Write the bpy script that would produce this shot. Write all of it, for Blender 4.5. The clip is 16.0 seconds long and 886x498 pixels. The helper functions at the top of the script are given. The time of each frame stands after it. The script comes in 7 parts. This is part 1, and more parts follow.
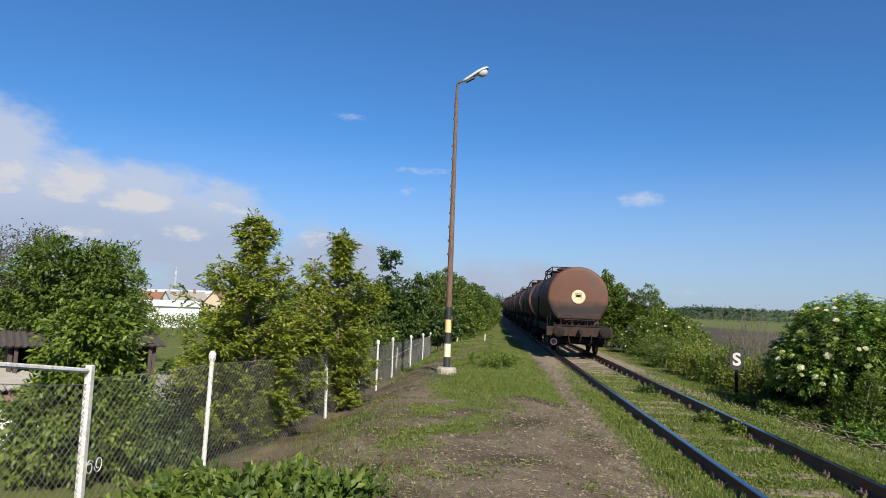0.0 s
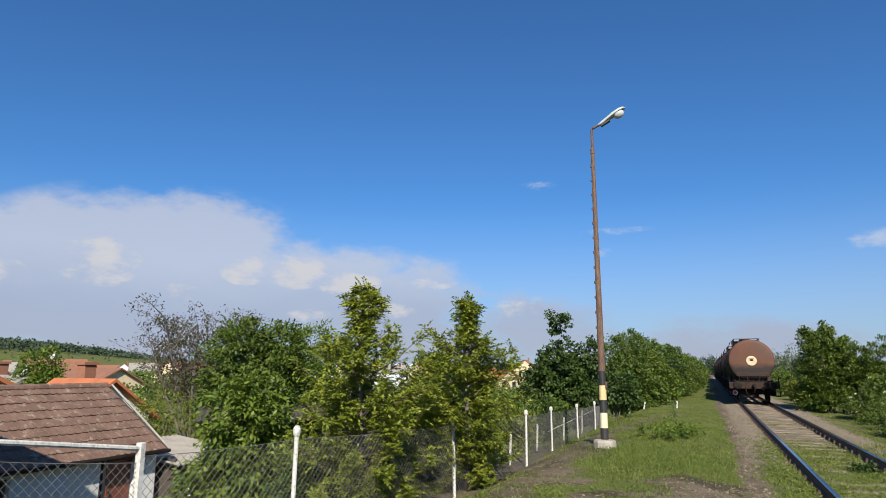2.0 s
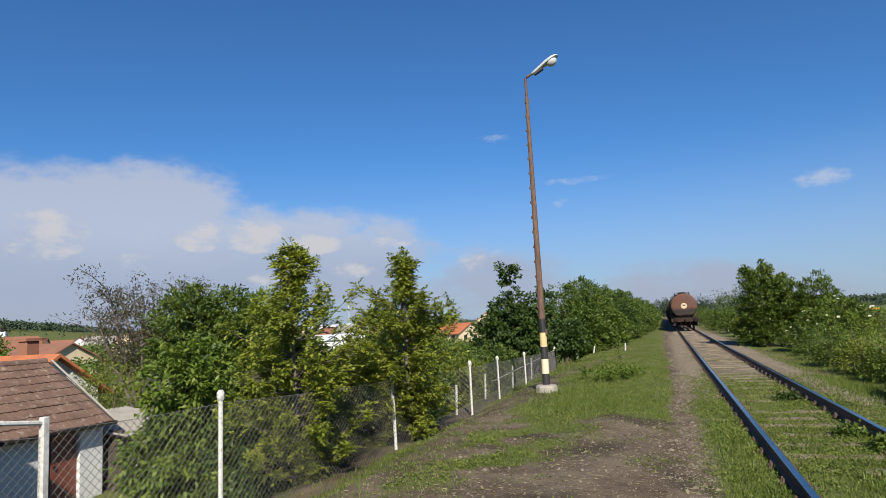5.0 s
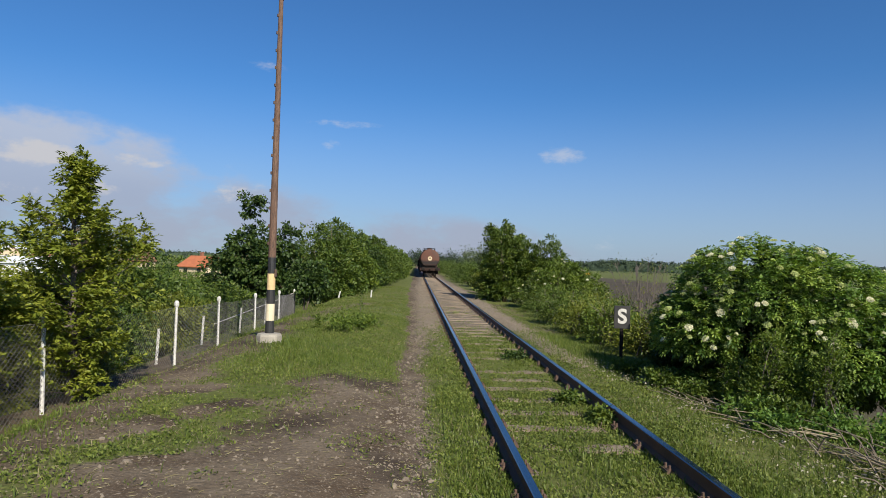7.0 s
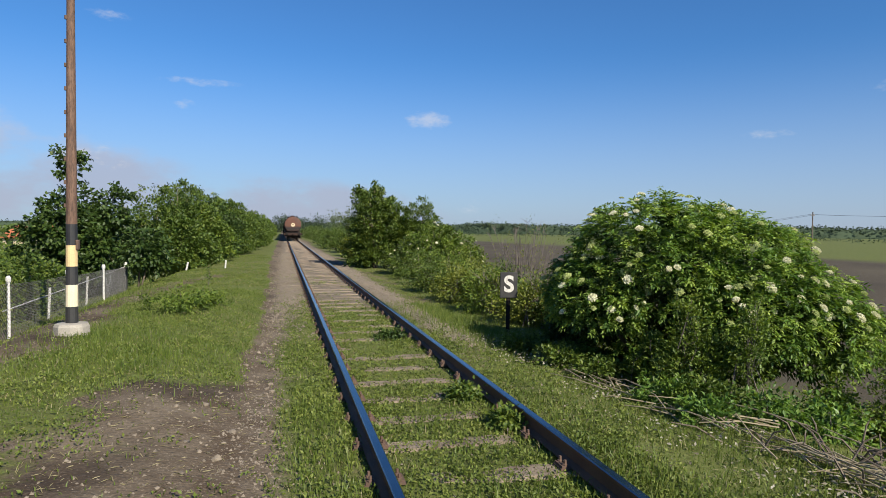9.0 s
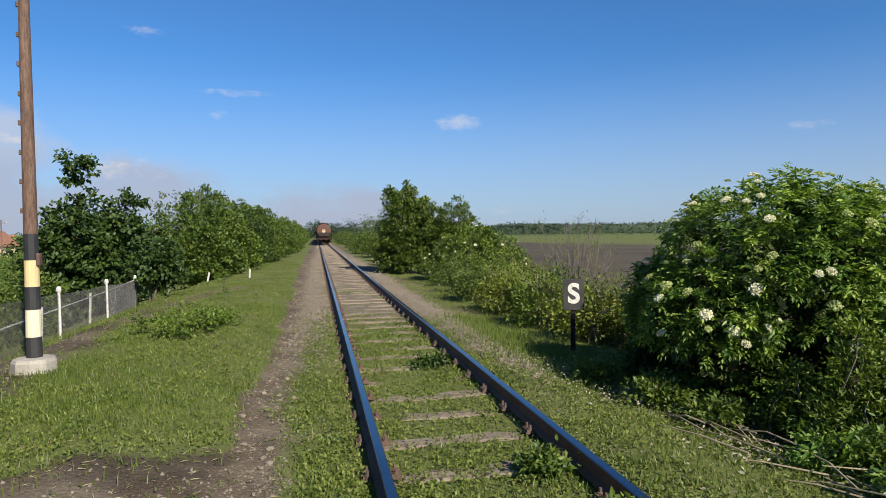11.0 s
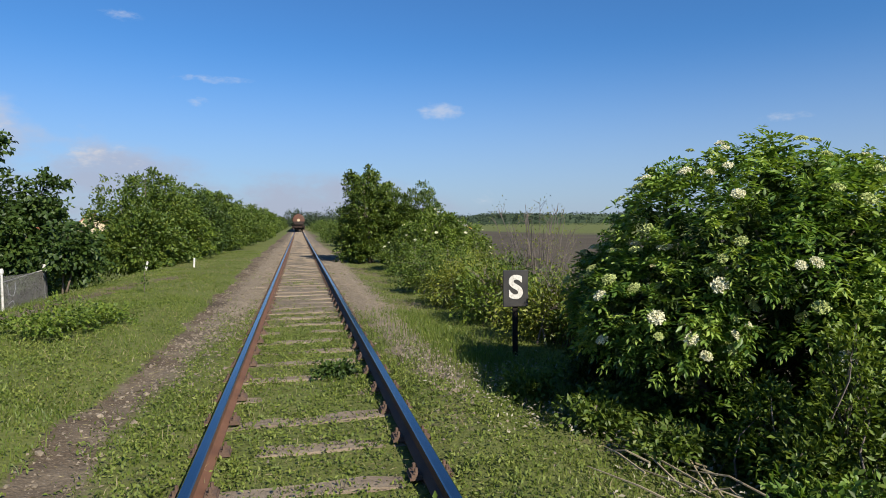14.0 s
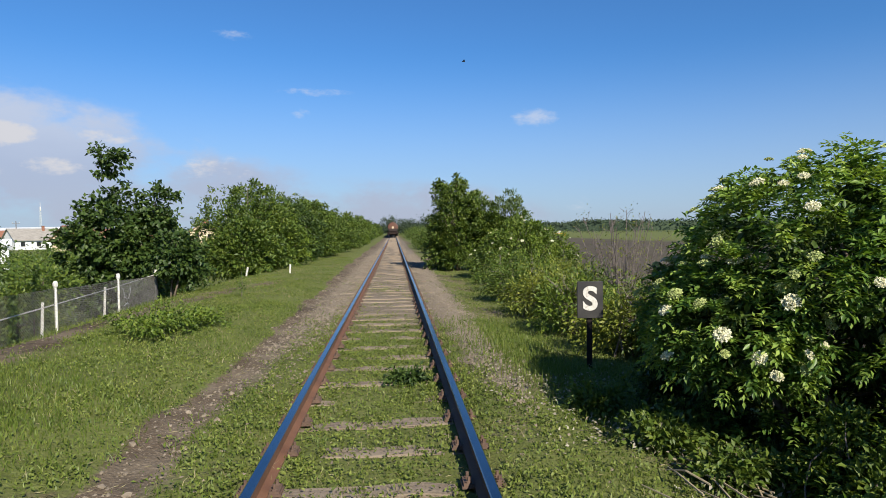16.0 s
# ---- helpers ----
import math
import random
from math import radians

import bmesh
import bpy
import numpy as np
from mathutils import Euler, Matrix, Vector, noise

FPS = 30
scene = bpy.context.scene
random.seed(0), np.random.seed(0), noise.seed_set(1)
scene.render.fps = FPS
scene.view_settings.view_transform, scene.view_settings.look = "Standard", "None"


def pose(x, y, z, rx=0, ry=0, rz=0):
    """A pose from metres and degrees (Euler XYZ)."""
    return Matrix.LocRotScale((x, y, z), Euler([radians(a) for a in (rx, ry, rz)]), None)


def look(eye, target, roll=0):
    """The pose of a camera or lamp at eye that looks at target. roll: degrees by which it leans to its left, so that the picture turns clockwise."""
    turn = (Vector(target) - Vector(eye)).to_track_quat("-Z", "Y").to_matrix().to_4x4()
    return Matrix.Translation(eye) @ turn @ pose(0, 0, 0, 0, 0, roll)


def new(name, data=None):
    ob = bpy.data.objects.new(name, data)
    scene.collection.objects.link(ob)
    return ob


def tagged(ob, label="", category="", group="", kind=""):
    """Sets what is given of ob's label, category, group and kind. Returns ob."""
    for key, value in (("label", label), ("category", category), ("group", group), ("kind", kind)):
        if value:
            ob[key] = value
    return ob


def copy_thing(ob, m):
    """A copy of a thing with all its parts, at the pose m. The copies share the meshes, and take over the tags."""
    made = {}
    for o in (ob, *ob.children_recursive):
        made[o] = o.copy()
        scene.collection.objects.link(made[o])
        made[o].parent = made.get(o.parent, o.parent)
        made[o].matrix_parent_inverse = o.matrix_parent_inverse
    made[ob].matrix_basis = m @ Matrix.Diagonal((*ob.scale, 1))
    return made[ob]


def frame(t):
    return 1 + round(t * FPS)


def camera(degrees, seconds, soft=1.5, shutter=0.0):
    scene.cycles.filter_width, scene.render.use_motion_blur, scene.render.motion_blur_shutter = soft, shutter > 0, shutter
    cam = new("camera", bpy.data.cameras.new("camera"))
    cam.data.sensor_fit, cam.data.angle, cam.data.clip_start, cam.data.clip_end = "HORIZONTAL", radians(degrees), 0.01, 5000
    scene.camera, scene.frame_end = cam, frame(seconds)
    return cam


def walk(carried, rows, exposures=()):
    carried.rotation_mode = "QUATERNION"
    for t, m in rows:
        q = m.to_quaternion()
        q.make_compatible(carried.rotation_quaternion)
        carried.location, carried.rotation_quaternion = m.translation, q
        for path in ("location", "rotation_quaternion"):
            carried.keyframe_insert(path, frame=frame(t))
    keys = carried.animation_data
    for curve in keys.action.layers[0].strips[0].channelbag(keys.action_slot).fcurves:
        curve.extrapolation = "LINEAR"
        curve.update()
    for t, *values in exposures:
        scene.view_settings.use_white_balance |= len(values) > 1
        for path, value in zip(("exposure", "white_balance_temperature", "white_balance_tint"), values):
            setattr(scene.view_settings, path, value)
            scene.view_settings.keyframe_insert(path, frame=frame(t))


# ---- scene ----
cam = camera(69.7, 16.0, soft=0.7)
PATH = [
    (0, (-0.413, 0.786, 1.857), (-0.573, 2.772, 2.035), 2.2),
    (0.5, (-0.085, 1.068, 1.833), (-0.218, 3.054, 2.022), 0.2),
    (1, (0.186, 1.419, 1.82), (-0.12, 3.388, 1.994), 0.6),
    (1.5, (0.463, 1.654, 1.855), (-0.143, 3.543, 2.108), -0.9),
    (2, (0.708, 1.856, 1.853), (-0.039, 3.673, 2.226), 0.2),
    (2.5, (0.868, 1.85, 1.907), (-0.017, 3.601, 2.299), -0.1),
    (3, (1.005, 1.806, 1.953), (0.116, 3.561, 2.314), -0.1),
    (3.2, (1.029, 1.82, 1.952), (0.14, 3.574, 2.312), -0.6),
    (5.3, (1.130, 2.240, 1.820), (0.568, 4.148, 2.023), -1.6),
    (5.5, (1.130, 2.390, 1.850), (0.672, 4.327, 2.031), 1.0),
    (6, (1.265, 2.824, 1.844), (0.983, 4.798, 1.987), 1.7),
    (6.5, (1.333, 3.410, 1.838), (1.276, 5.406, 1.942), 0.6),
    (7, (1.315, 3.994, 1.818), (1.396, 5.992, 1.864), 1.7),
    (7.5, (1.311, 4.505, 1.774), (1.403, 6.501, 1.849), -0.2),
    (8, (1.492, 5.074, 1.721), (1.733, 7.058, 1.781), -0.2),
    (8.5, (1.498, 5.654, 1.777), (2.051, 7.576, 1.765), -0.4),
    (9, (1.534, 5.980, 1.807), (2.023, 7.919, 1.750), 0.7),
    (9.5, (1.564, 6.510, 1.826), (1.936, 8.474, 1.759), 0.2),
    (9.7, (1.614, 6.747, 1.845), (1.960, 8.717, 1.777), -1.9),
    (11.8, (2.013, 8.757, 1.747), (2.423, 10.714, 1.722), -0.4),
    (12, (2.089, 8.883, 1.771), (2.505, 10.84, 1.773), -2.9),
    (12.5, (2.273, 9.072, 1.725), (2.822, 10.995, 1.738), -2.3),
    (13, (2.665, 9.231, 1.742), (3.229, 11.15, 1.741), 2.1),
    (13.5, (2.764, 9.294, 1.724), (3.271, 11.228, 1.669), -0.6),
    (14, (2.917, 9.394, 1.683), (3.359, 11.342, 1.599), -0.6),
    (14.5, (3.15, 9.312, 1.711), (3.469, 11.286, 1.662), 1.0),
    (15, (3.143, 9.381, 1.72), (3.351, 11.37, 1.681), 0.3),
    (15.5, (3.163, 9.266, 1.727), (3.362, 11.256, 1.683), -0.8),
    (16, (3.161, 9.245, 1.732), (3.315, 11.238, 1.672), -0.6),
]
EXPOSURES = [(0, 0.66), (1.5, 0.64), (2.5, 0.53), (3.2, 0.50), (5.5, 0.50), (7, 0.45), (8, 0.46), (8.5, 0.53), (9, 0.64), (12, 0.65), (13, 0.66), (14, 0.62), (16, 0.69)]
walk(cam, [(t, look(eye, target, roll)) for t, eye, target, roll in PATH], EXPOSURES)


# ---- world, sun, exposure ----
SUN_ELEV, SUN_AZ = 36.0, -67.0      # height, and the turn from +x towards +y of the way to the sun
sun_way = Vector((math.cos(radians(SUN_ELEV)) * math.cos(radians(SUN_AZ)), math.cos(radians(SUN_ELEV)) * math.sin(radians(SUN_AZ)), math.sin(radians(SUN_ELEV))))
sun = new("sun", bpy.data.lights.new("sun", "SUN"))
sun.data.energy, sun.data.angle, sun.data.color = 5.0, radians(0.5), (1.0, 0.92, 0.77)
sun.matrix_world = look((0, 0, 60), Vector((0, 0, 60)) - sun_way)


def make_world():
    w = bpy.data.worlds.new("sky")
    scene.world, w.use_nodes = w, True
    nt = w.node_tree
    n, l = nt.nodes, nt.links
    n.clear()
    out, bg = n.new("ShaderNodeOutputWorld"), n.new("ShaderNodeBackground")
    sky = n.new("ShaderNodeTexSky")
    sky.sky_type, sky.sun_disc = "NISHITA", False
    sky.sun_elevation, sky.sun_rotation = radians(SUN_ELEV), radians(90 - SUN_AZ)
    sky.altitude, sky.air_density, sky.dust_density, sky.ozone_density = 100, 1.0, 0.6, 3.0
    bg.inputs[1].default_value = 0.069
    co = n.new("ShaderNodeTexCoord")
    sep = n.new("ShaderNodeSeparateXYZ")
    l.new(co.outputs["Generated"], sep.inputs[0])

    def math_(op, a, b=None, c=None, clamp=False):
        k = n.new("ShaderNodeMath")
        k.operation, k.use_clamp = op, clamp
        for i, v in enumerate((a, b, c)):
            if v is None:
                continue
            if isinstance(v, (int, float)):
                k.inputs[i].default_value = v
            else:
                l.new(v, k.inputs[i])
        return k.outputs[0]

    def ramp(v, a, b):
        k = n.new("ShaderNodeMapRange")
        k.interpolation_type = "SMOOTHSTEP"
        l.new(v, k.inputs[0])
        k.inputs[1].default_value, k.inputs[2].default_value = a, b
        return k.outputs[0]

    # azimuth in degrees, 0 along the track, positive to the left; height in degrees
    az = math_("MULTIPLY", math_("ARCTAN2", math_("MULTIPLY", sep.outputs[0], -1.0), sep.outputs[1]), 57.2958)
    el = math_("MULTIPLY", math_("ARCSINE", sep.outputs[2]), 57.2958)
    flat = n.new("ShaderNodeCombineXYZ")
    l.new(az, flat.inputs[0]), l.new(math_("MULTIPLY", el, 1.9), flat.inputs[1])

    def cloud_noise(scale, detail, rough, shift):
        mp = n.new("ShaderNodeVectorMath")
        mp.operation = "ADD"
        l.new(flat.outputs[0], mp.inputs[0])
        mp.inputs[1].default_value = (shift, shift * 0.7, shift * 0.3)
        k = n.new("ShaderNodeTexNoise")
        l.new(mp.outputs[0], k.inputs["Vector"])
        k.inputs["Scale"].default_value, k.inputs["Detail"].default_value, k.inputs["Roughness"].default_value = scale, detail, rough
        return k.outputs["Fac"]

    big, fine, tiny = cloud_noise(0.09, 6, 0.6, 11.0), cloud_noise(0.34, 7, 0.62, 37.0), cloud_noise(0.8, 6, 0.6, 71.0)

    def blob(a, e, wa, we, amount):
        x = math_("DIVIDE", math_("SUBTRACT", az, a), wa)
        y = math_("DIVIDE", math_("SUBTRACT", el, e), we)
        r = math_("ADD", math_("MULTIPLY", x, x), math_("MULTIPLY", y, y))
        return math_("MULTIPLY", math_("SUBTRACT", 1.0, r, clamp=True), amount)

    def total(blobs):
        t = None
        for b in blobs:
            v = blob(*b)
            t = v if t is None else math_("MAXIMUM", t, v)
        return t

    # a broad soft bank with heaped tops, and a few single wisps
    bank = total([(46, 7.5, 17, 8.6, 1.0), (34, 6.5, 15, 6.6, 0.8), (33, 6, 22, 5.5, 0.75), (60, 6, 16, 7, 0.9), (20, 3.5, 16, 4.5, 0.55), (4, 1.0, 22, 4.5, 0.5), (80, 5, 30, 8, 0.9), (130, 5, 50, 8, 0.8)])
    veil = math_("MULTIPLY", ramp(math_("ADD", bank, math_("MULTIPLY", ramp(bank, 0.0, 0.35), math_("MULTIPLY", math_("SUBTRACT", big, 0.5), 1.9))), 0.10, 0.52), 0.74)
    heaps = total([(39.8, 8.4, 2.5, 1.5, 0.9), (35.4, 8.5, 3.1, 1.8, 0.95), (30.6, 7.4, 3.2, 1.4, 0.95), (51, 8.4, 3.6, 2.3, 0.8), (58.5, 7.1, 3.2, 1.5, 0.8), (23.4, 7.6, 2.8, 0.7, 0.55), (15.5, 5.5, 5.0, 1.5, 0.42), (62, 9.4, 4, 1.6, 0.6), (45.5, 6.2, 3.5, 1.1, 0.5), (33, 4.6, 5, 0.9, 0.4), (27, 5.2, 3.5, 0.9, 0.45)])
    puffs = ramp(math_("ADD", heaps, math_("MULTIPLY", ramp(heaps, 0.0, 0.3), math_("MULTIPLY", math_("SUBTRACT", fine, 0.5), 3.0))), 0.20, 0.95)
    wisps = total([(-12.6, 9.8, 2.6, 0.95, 0.85), (6.8, 12.0, 4.2, 0.45, 0.5), (8.0, 10.2, 1.2, 0.6, 0.4), (13.5, 16.3, 2.2, 0.6, 0.42), (-41, 8.0, 2.4, 0.5, 0.5), (-16.5, 2.2, 1.6, 1.0, 0.3), (-49, 11.0, 1.8, 0.6, 0.4)])
    single = math_("MULTIPLY", ramp(math_("ADD", wisps, math_("MULTIPLY", ramp(wisps, 0.0, 0.3), math_("MULTIPLY", math_("SUBTRACT", tiny, 0.5), 1.9))), 0.12, 1.15), 0.52)
    haze = math_("MULTIPLY", ramp(el, 16.0, -2.0), 0.68)
    shade = math_("MULTIPLY", ramp(math_("SUBTRACT", el, math_("MULTIPLY", big, 4.0)), 2.0, 8.0), 1.0)

    def mix(f, a, b):
        k = n.new("ShaderNodeMix")
        k.data_type = "RGBA"
        for i, v in ((0, f), (6, a), (7, b)):
            if isinstance(v, (tuple, float)):
                k.inputs[i].default_value = v
            else:
                l.new(v, k.inputs[i])
        return k.outputs[2]

    tint = n.new("ShaderNodeMix")
    tint.data_type, tint.blend_type = "RGBA", "MULTIPLY"
    tint.inputs[0].default_value = 1.0
    l.new(sky.outputs[0], tint.inputs[6])
    tint.inputs[7].default_value = (0.43, 0.83, 1.22, 1)
    c = mix(haze, tint.outputs[2], (4.5, 4.75, 6.1, 1))
    c = mix(veil, c, mix(shade, (4.0, 4.25, 5.4, 1), (5.6, 5.8, 6.5, 1)))
    c = mix(math_("MULTIPLY", puffs, 0.85), c, (6.3, 6.25, 6.5, 1))
    c = mix(single, c, (6.4, 6.6, 7.2, 1))
    l.new(c, bg.inputs[0])
    l.new(bg.outputs[0], out.inputs[0])


make_world()


# ---- materials ----
def material(name, a, b, rough=0.8, scale=3.0, fine=40.0, bump=0.3, depth=0.01, metal=0.0, space="world", c=None, amount=0.5, spec=0.5, stretch=None):
    """A surface of two colours in broad patches, with fine grain and relief; c: a third colour in worn spots."""
    m = bpy.data.materials.new(name)
    m.use_nodes = True
    nt = m.node_tree
    n, l = nt.nodes, nt.links
    p = n["Principled BSDF"]
    if space == "world":
        vec = n.new("ShaderNodeNewGeometry").outputs["Position"]
    else:
        vec = n.new("ShaderNodeTexCoord").outputs["Object"]
    if stretch:
        mp = n.new("ShaderNodeMapping")
        mp.inputs["Scale"].default_value = stretch
        l.new(vec, mp.inputs[0])
        vec = mp.outputs[0]

    def noise_(s, d, r=0.6):
        k = n.new("ShaderNodeTexNoise")
        l.new(vec, k.inputs["Vector"])
        k.inputs["Scale"].default_value, k.inputs["Detail"].default_value, k.inputs["Roughness"].default_value = s, d, r
        return k.outputs["Fac"]

    def mix(f, x, y, mode="MIX"):
        k = n.new("ShaderNodeMix")
        k.data_type, k.blend_type = "RGBA", mode
        for i, v in ((0, f), (6, x), (7, y)):
            if isinstance(v, (tuple, float)):
                k.inputs[i].default_value = v
            else:
                l.new(v, k.inputs[i])
        return k.outputs[2]

    def ramp(v, lo, hi):
        k = n.new("ShaderNodeMapRange")
        l.new(v, k.inputs[0])
        k.inputs[1].default_value, k.inputs[2].default_value = lo, hi
        return k.outputs[0]

    nb, nf = noise_(scale, 4), noise_(fine, 3)
    col = mix(ramp(nb, 0.32, 0.68), (*a, 1), (*b, 1))
    if c:
        col = mix(ramp(noise_(scale * 2.7, 5, 0.7), 0.62 - 0.25 * amount, 0.72), col, (*c, 1))
    col = mix(0.6, col, mix(nf, (0.55, 0.55, 0.55, 1), (1.4, 1.4, 1.4, 1)), "MULTIPLY")
    l.new(col, p.inputs["Base Color"])
    rr = n.new("ShaderNodeMapRange")
    l.new(nb, rr.inputs[0])
    rr.inputs[3].default_value, rr.inputs[4].default_value = max(0.02, rough - 0.1), min(1, rough + 0.1)
    l.new(rr.outputs[0], p.inputs["Roughness"])
    p.inputs["Metallic"].default_value = metal
    p.inputs["Specular IOR Level"].default_value = spec
    if bump:
        k = n.new("ShaderNodeBump")
        k.inputs["Strength"].default_value, k.inputs["Distance"].default_value = bump, depth
        l.new(nf, k.inputs["Height"])
        l.new(k.outputs[0], p.inputs["Normal"])
    return m


def leaf_material(name, a, b, c, rough=0.5, through_=0.24):
    """Leaves: each its own green between three, part of the light passing through the blade."""
    m = bpy.data.materials.new(name)
    m.use_nodes = True
    nt = m.node_tree
    n, l = nt.nodes, nt.links
    p, out = n["Principled BSDF"], n["Material Output"]
    geo = n.new("ShaderNodeNewGeometry")
    cr = n.new("ShaderNodeValToRGB")
    a, b, c = ([0.80 * v for v in col] for col in (a, b, c))
    cr.color_ramp.elements[0].color, cr.color_ramp.elements[1].color = (*a, 1), (*c, 1)
    e = cr.color_ramp.elements.new(0.5)
    e.color = (*b, 1)
    nz = n.new("ShaderNodeTexNoise")
    l.new(geo.outputs["Position"], nz.inputs["Vector"])
    nz.inputs["Scale"].default_value = 1.6
    ad = n.new("ShaderNodeMath")
    ad.operation = "MULTIPLY_ADD"
    l.new(nz.outputs["Fac"], ad.inputs[0])
    ad.inputs[1].default_value = 0.9
    sc = n.new("ShaderNodeMath")
    sc.operation = "MULTIPLY_ADD"
    l.new(geo.outputs["Random Per Island"], sc.inputs[0])
    sc.inputs[1].default_value, sc.inputs[2].default_value = 0.7, -0.3
    l.new(sc.outputs[0], ad.inputs[2])
    l.new(ad.outputs[0], cr.inputs[0])
    l.new(cr.outputs[0], p.inputs["Base Color"])
    p.inputs["Roughness"].default_value = rough
    p.inputs["Specular IOR Level"].default_value = 0.35
    tr = n.new("ShaderNodeBsdfTranslucent")
    warm = n.new("ShaderNodeMix")
    warm.data_type, warm.blend_type = "RGBA", "MULTIPLY"
    warm.inputs[0].default_value = 1.0
    l.new(cr.outputs[0], warm.inputs[6])
    warm.inputs[7].default_value = (1.5, 1.5, 0.6, 1)
    l.new(warm.outputs[2], tr.inputs[0])
    mx = n.new("ShaderNodeMixShader")
    mx.inputs[0].default_value = through_
    l.new(p.outputs[0], mx.inputs[1]), l.new(tr.outputs[0], mx.inputs[2])
    l.new(mx.outputs[0], out.inputs[0])
    return m


M = {}
M["leaf_dark"] = leaf_material("dark green leaves", (0.018, 0.038, 0.008), (0.050, 0.092, 0.018), (0.105, 0.155, 0.028))
M["leaf_mid"] = leaf_material("green leaves", (0.028, 0.056, 0.008), (0.088, 0.142, 0.02), (0.18, 0.225, 0.035))
M["leaf_elder"] = leaf_material("elder leaves", (0.034, 0.082, 0.015), (0.13, 0.235, 0.042), (0.28, 0.385, 0.085), 0.42, 0.34)
M["leaf_young"] = leaf_material("young elder leaves", (0.12, 0.21, 0.032), (0.235, 0.345, 0.06), (0.38, 0.47, 0.10))
M["leaf_feather"] = leaf_material("feathery yellow green leaves", (0.085, 0.115, 0.014), (0.20, 0.245, 0.028), (0.37, 0.39, 0.06), 0.45, 0.3)
M["leaf_dead"] = leaf_material("withered leaves", (0.17, 0.14, 0.095), (0.30, 0.27, 0.20), (0.45, 0.42, 0.34), 0.8, 0.08)
M["leaf_bright"] = leaf_material("fresh green broad leaves", (0.04, 0.075, 0.010), (0.12, 0.185, 0.022), (0.22, 0.275, 0.04))
M["leaf_yellow"] = leaf_material("yellow green leaves", (0.065, 0.088, 0.011), (0.155, 0.19, 0.023), (0.29, 0.31, 0.047))
M["leaf_grey"] = leaf_material("grey green leaves", (0.10, 0.14, 0.08), (0.15, 0.19, 0.10), (0.20, 0.24, 0.14))
M["leaf_rust"] = leaf_material("sparse young leaves", (0.05, 0.05, 0.025), (0.08, 0.07, 0.03), (0.10, 0.11, 0.035))
# Distance haze is mixed into these greens, hence paler and bluer.
M["leaf_far"] = leaf_material("far woods leaves with haze tint", (0.040, 0.066, 0.040), (0.056, 0.086, 0.050), (0.075, 0.11, 0.060), 0.9, 0.1)
M["grass"] = leaf_material("grass blades", (0.062, 0.098, 0.014), (0.122, 0.178, 0.027), (0.23, 0.262, 0.062), 0.5, 0.3)
M["grass_dry"] = leaf_material("dry grass", (0.19, 0.16, 0.08), (0.30, 0.26, 0.14), (0.42, 0.37, 0.22), 0.6, 0.2)
M["flower"] = material("white flower umbels", (0.74, 0.71, 0.52), (0.62, 0.60, 0.38), 0.8, 20, 200, 0.2)
M["unripe"] = material("pale green unopened umbels", (0.42, 0.46, 0.17), (0.34, 0.40, 0.13), 0.8, 20, 200, 0.2)
M["bark"] = material("bark", (0.10, 0.075, 0.055), (0.16, 0.13, 0.10), 0.9, 4, 60, 0.6)
M["bark_grey"] = material("grey twigs", (0.11, 0.088, 0.08), (0.17, 0.14, 0.125), 0.9, 4, 60, 0.4)
M["straw"] = material("dry cut stalks", (0.36, 0.30, 0.19), (0.24, 0.19, 0.12), 0.85, 8, 60, 0.3)
M["rail_side"] = material("rusty rail steel", (0.10, 0.045, 0.025), (0.16, 0.075, 0.04), 0.75, 3, 90, 0.4, 0.003)
M["rail_head"] = material("polished rail head", (0.17, 0.175, 0.19), (0.23, 0.23, 0.245), 0.2, 2, 120, 0.05, 0.001, 1.0)
M["sleeper"] = material("weathered sleeper timber", (0.16, 0.12, 0.085), (0.27, 0.215, 0.155), 0.9, 2.5, 60, 0.7, 0.012, c=(0.10, 0.07, 0.05), stretch=(0.5, 4, 4))
M["rust"] = material("rusted iron", (0.075, 0.045, 0.032), (0.125, 0.078, 0.056), 0.85, 9, 120, 0.5, 0.004)
M["tank"] = material("brown weathered tank paint", (0.092, 0.038, 0.024), (0.125, 0.055, 0.035), 0.62, 0.9, 25, 0.08, 0.004, space="object", spec=0.3, c=(0.075, 0.05, 0.042))


def sooty(m, height, soft, colour):
    """Soot splashed over the lower part of a painted surface, with a ragged upper edge."""
    n, l = m.node_tree.nodes, m.node_tree.links
    p = n["Principled BSDF"]
    old = p.inputs["Base Color"].links[0].from_socket
    co, sep, nz, add, ramp, mx = (n.new(k) for k in ("ShaderNodeTexCoord", "ShaderNodeSeparateXYZ", "ShaderNodeTexNoise", "ShaderNodeMath", "ShaderNodeMapRange", "ShaderNodeMix"))
    l.new(co.outputs["Object"], sep.inputs[0]), l.new(co.outputs["Object"], nz.inputs["Vector"])
    nz.inputs["Scale"].default_value, nz.inputs["Detail"].default_value = 2.5, 6
    add.operation = "MULTIPLY_ADD"
    l.new(nz.outputs["Fac"], add.inputs[0])
    add.inputs[1].default_value = 0.35
    l.new(sep.outputs[2], add.inputs[2])
    l.new(add.outputs[0], ramp.inputs[0])
    ramp.inputs[1].default_value, ramp.inputs[2].default_value = height + 0.17 + soft, height + 0.17 - soft
    mx.data_type = "RGBA"
    l.new(ramp.outputs[0], mx.inputs[0]), l.new(old, mx.inputs[6])
    mx.inputs[7].default_value = (*colour, 1)
    l.new(mx.outputs[2], p.inputs["Base Color"])


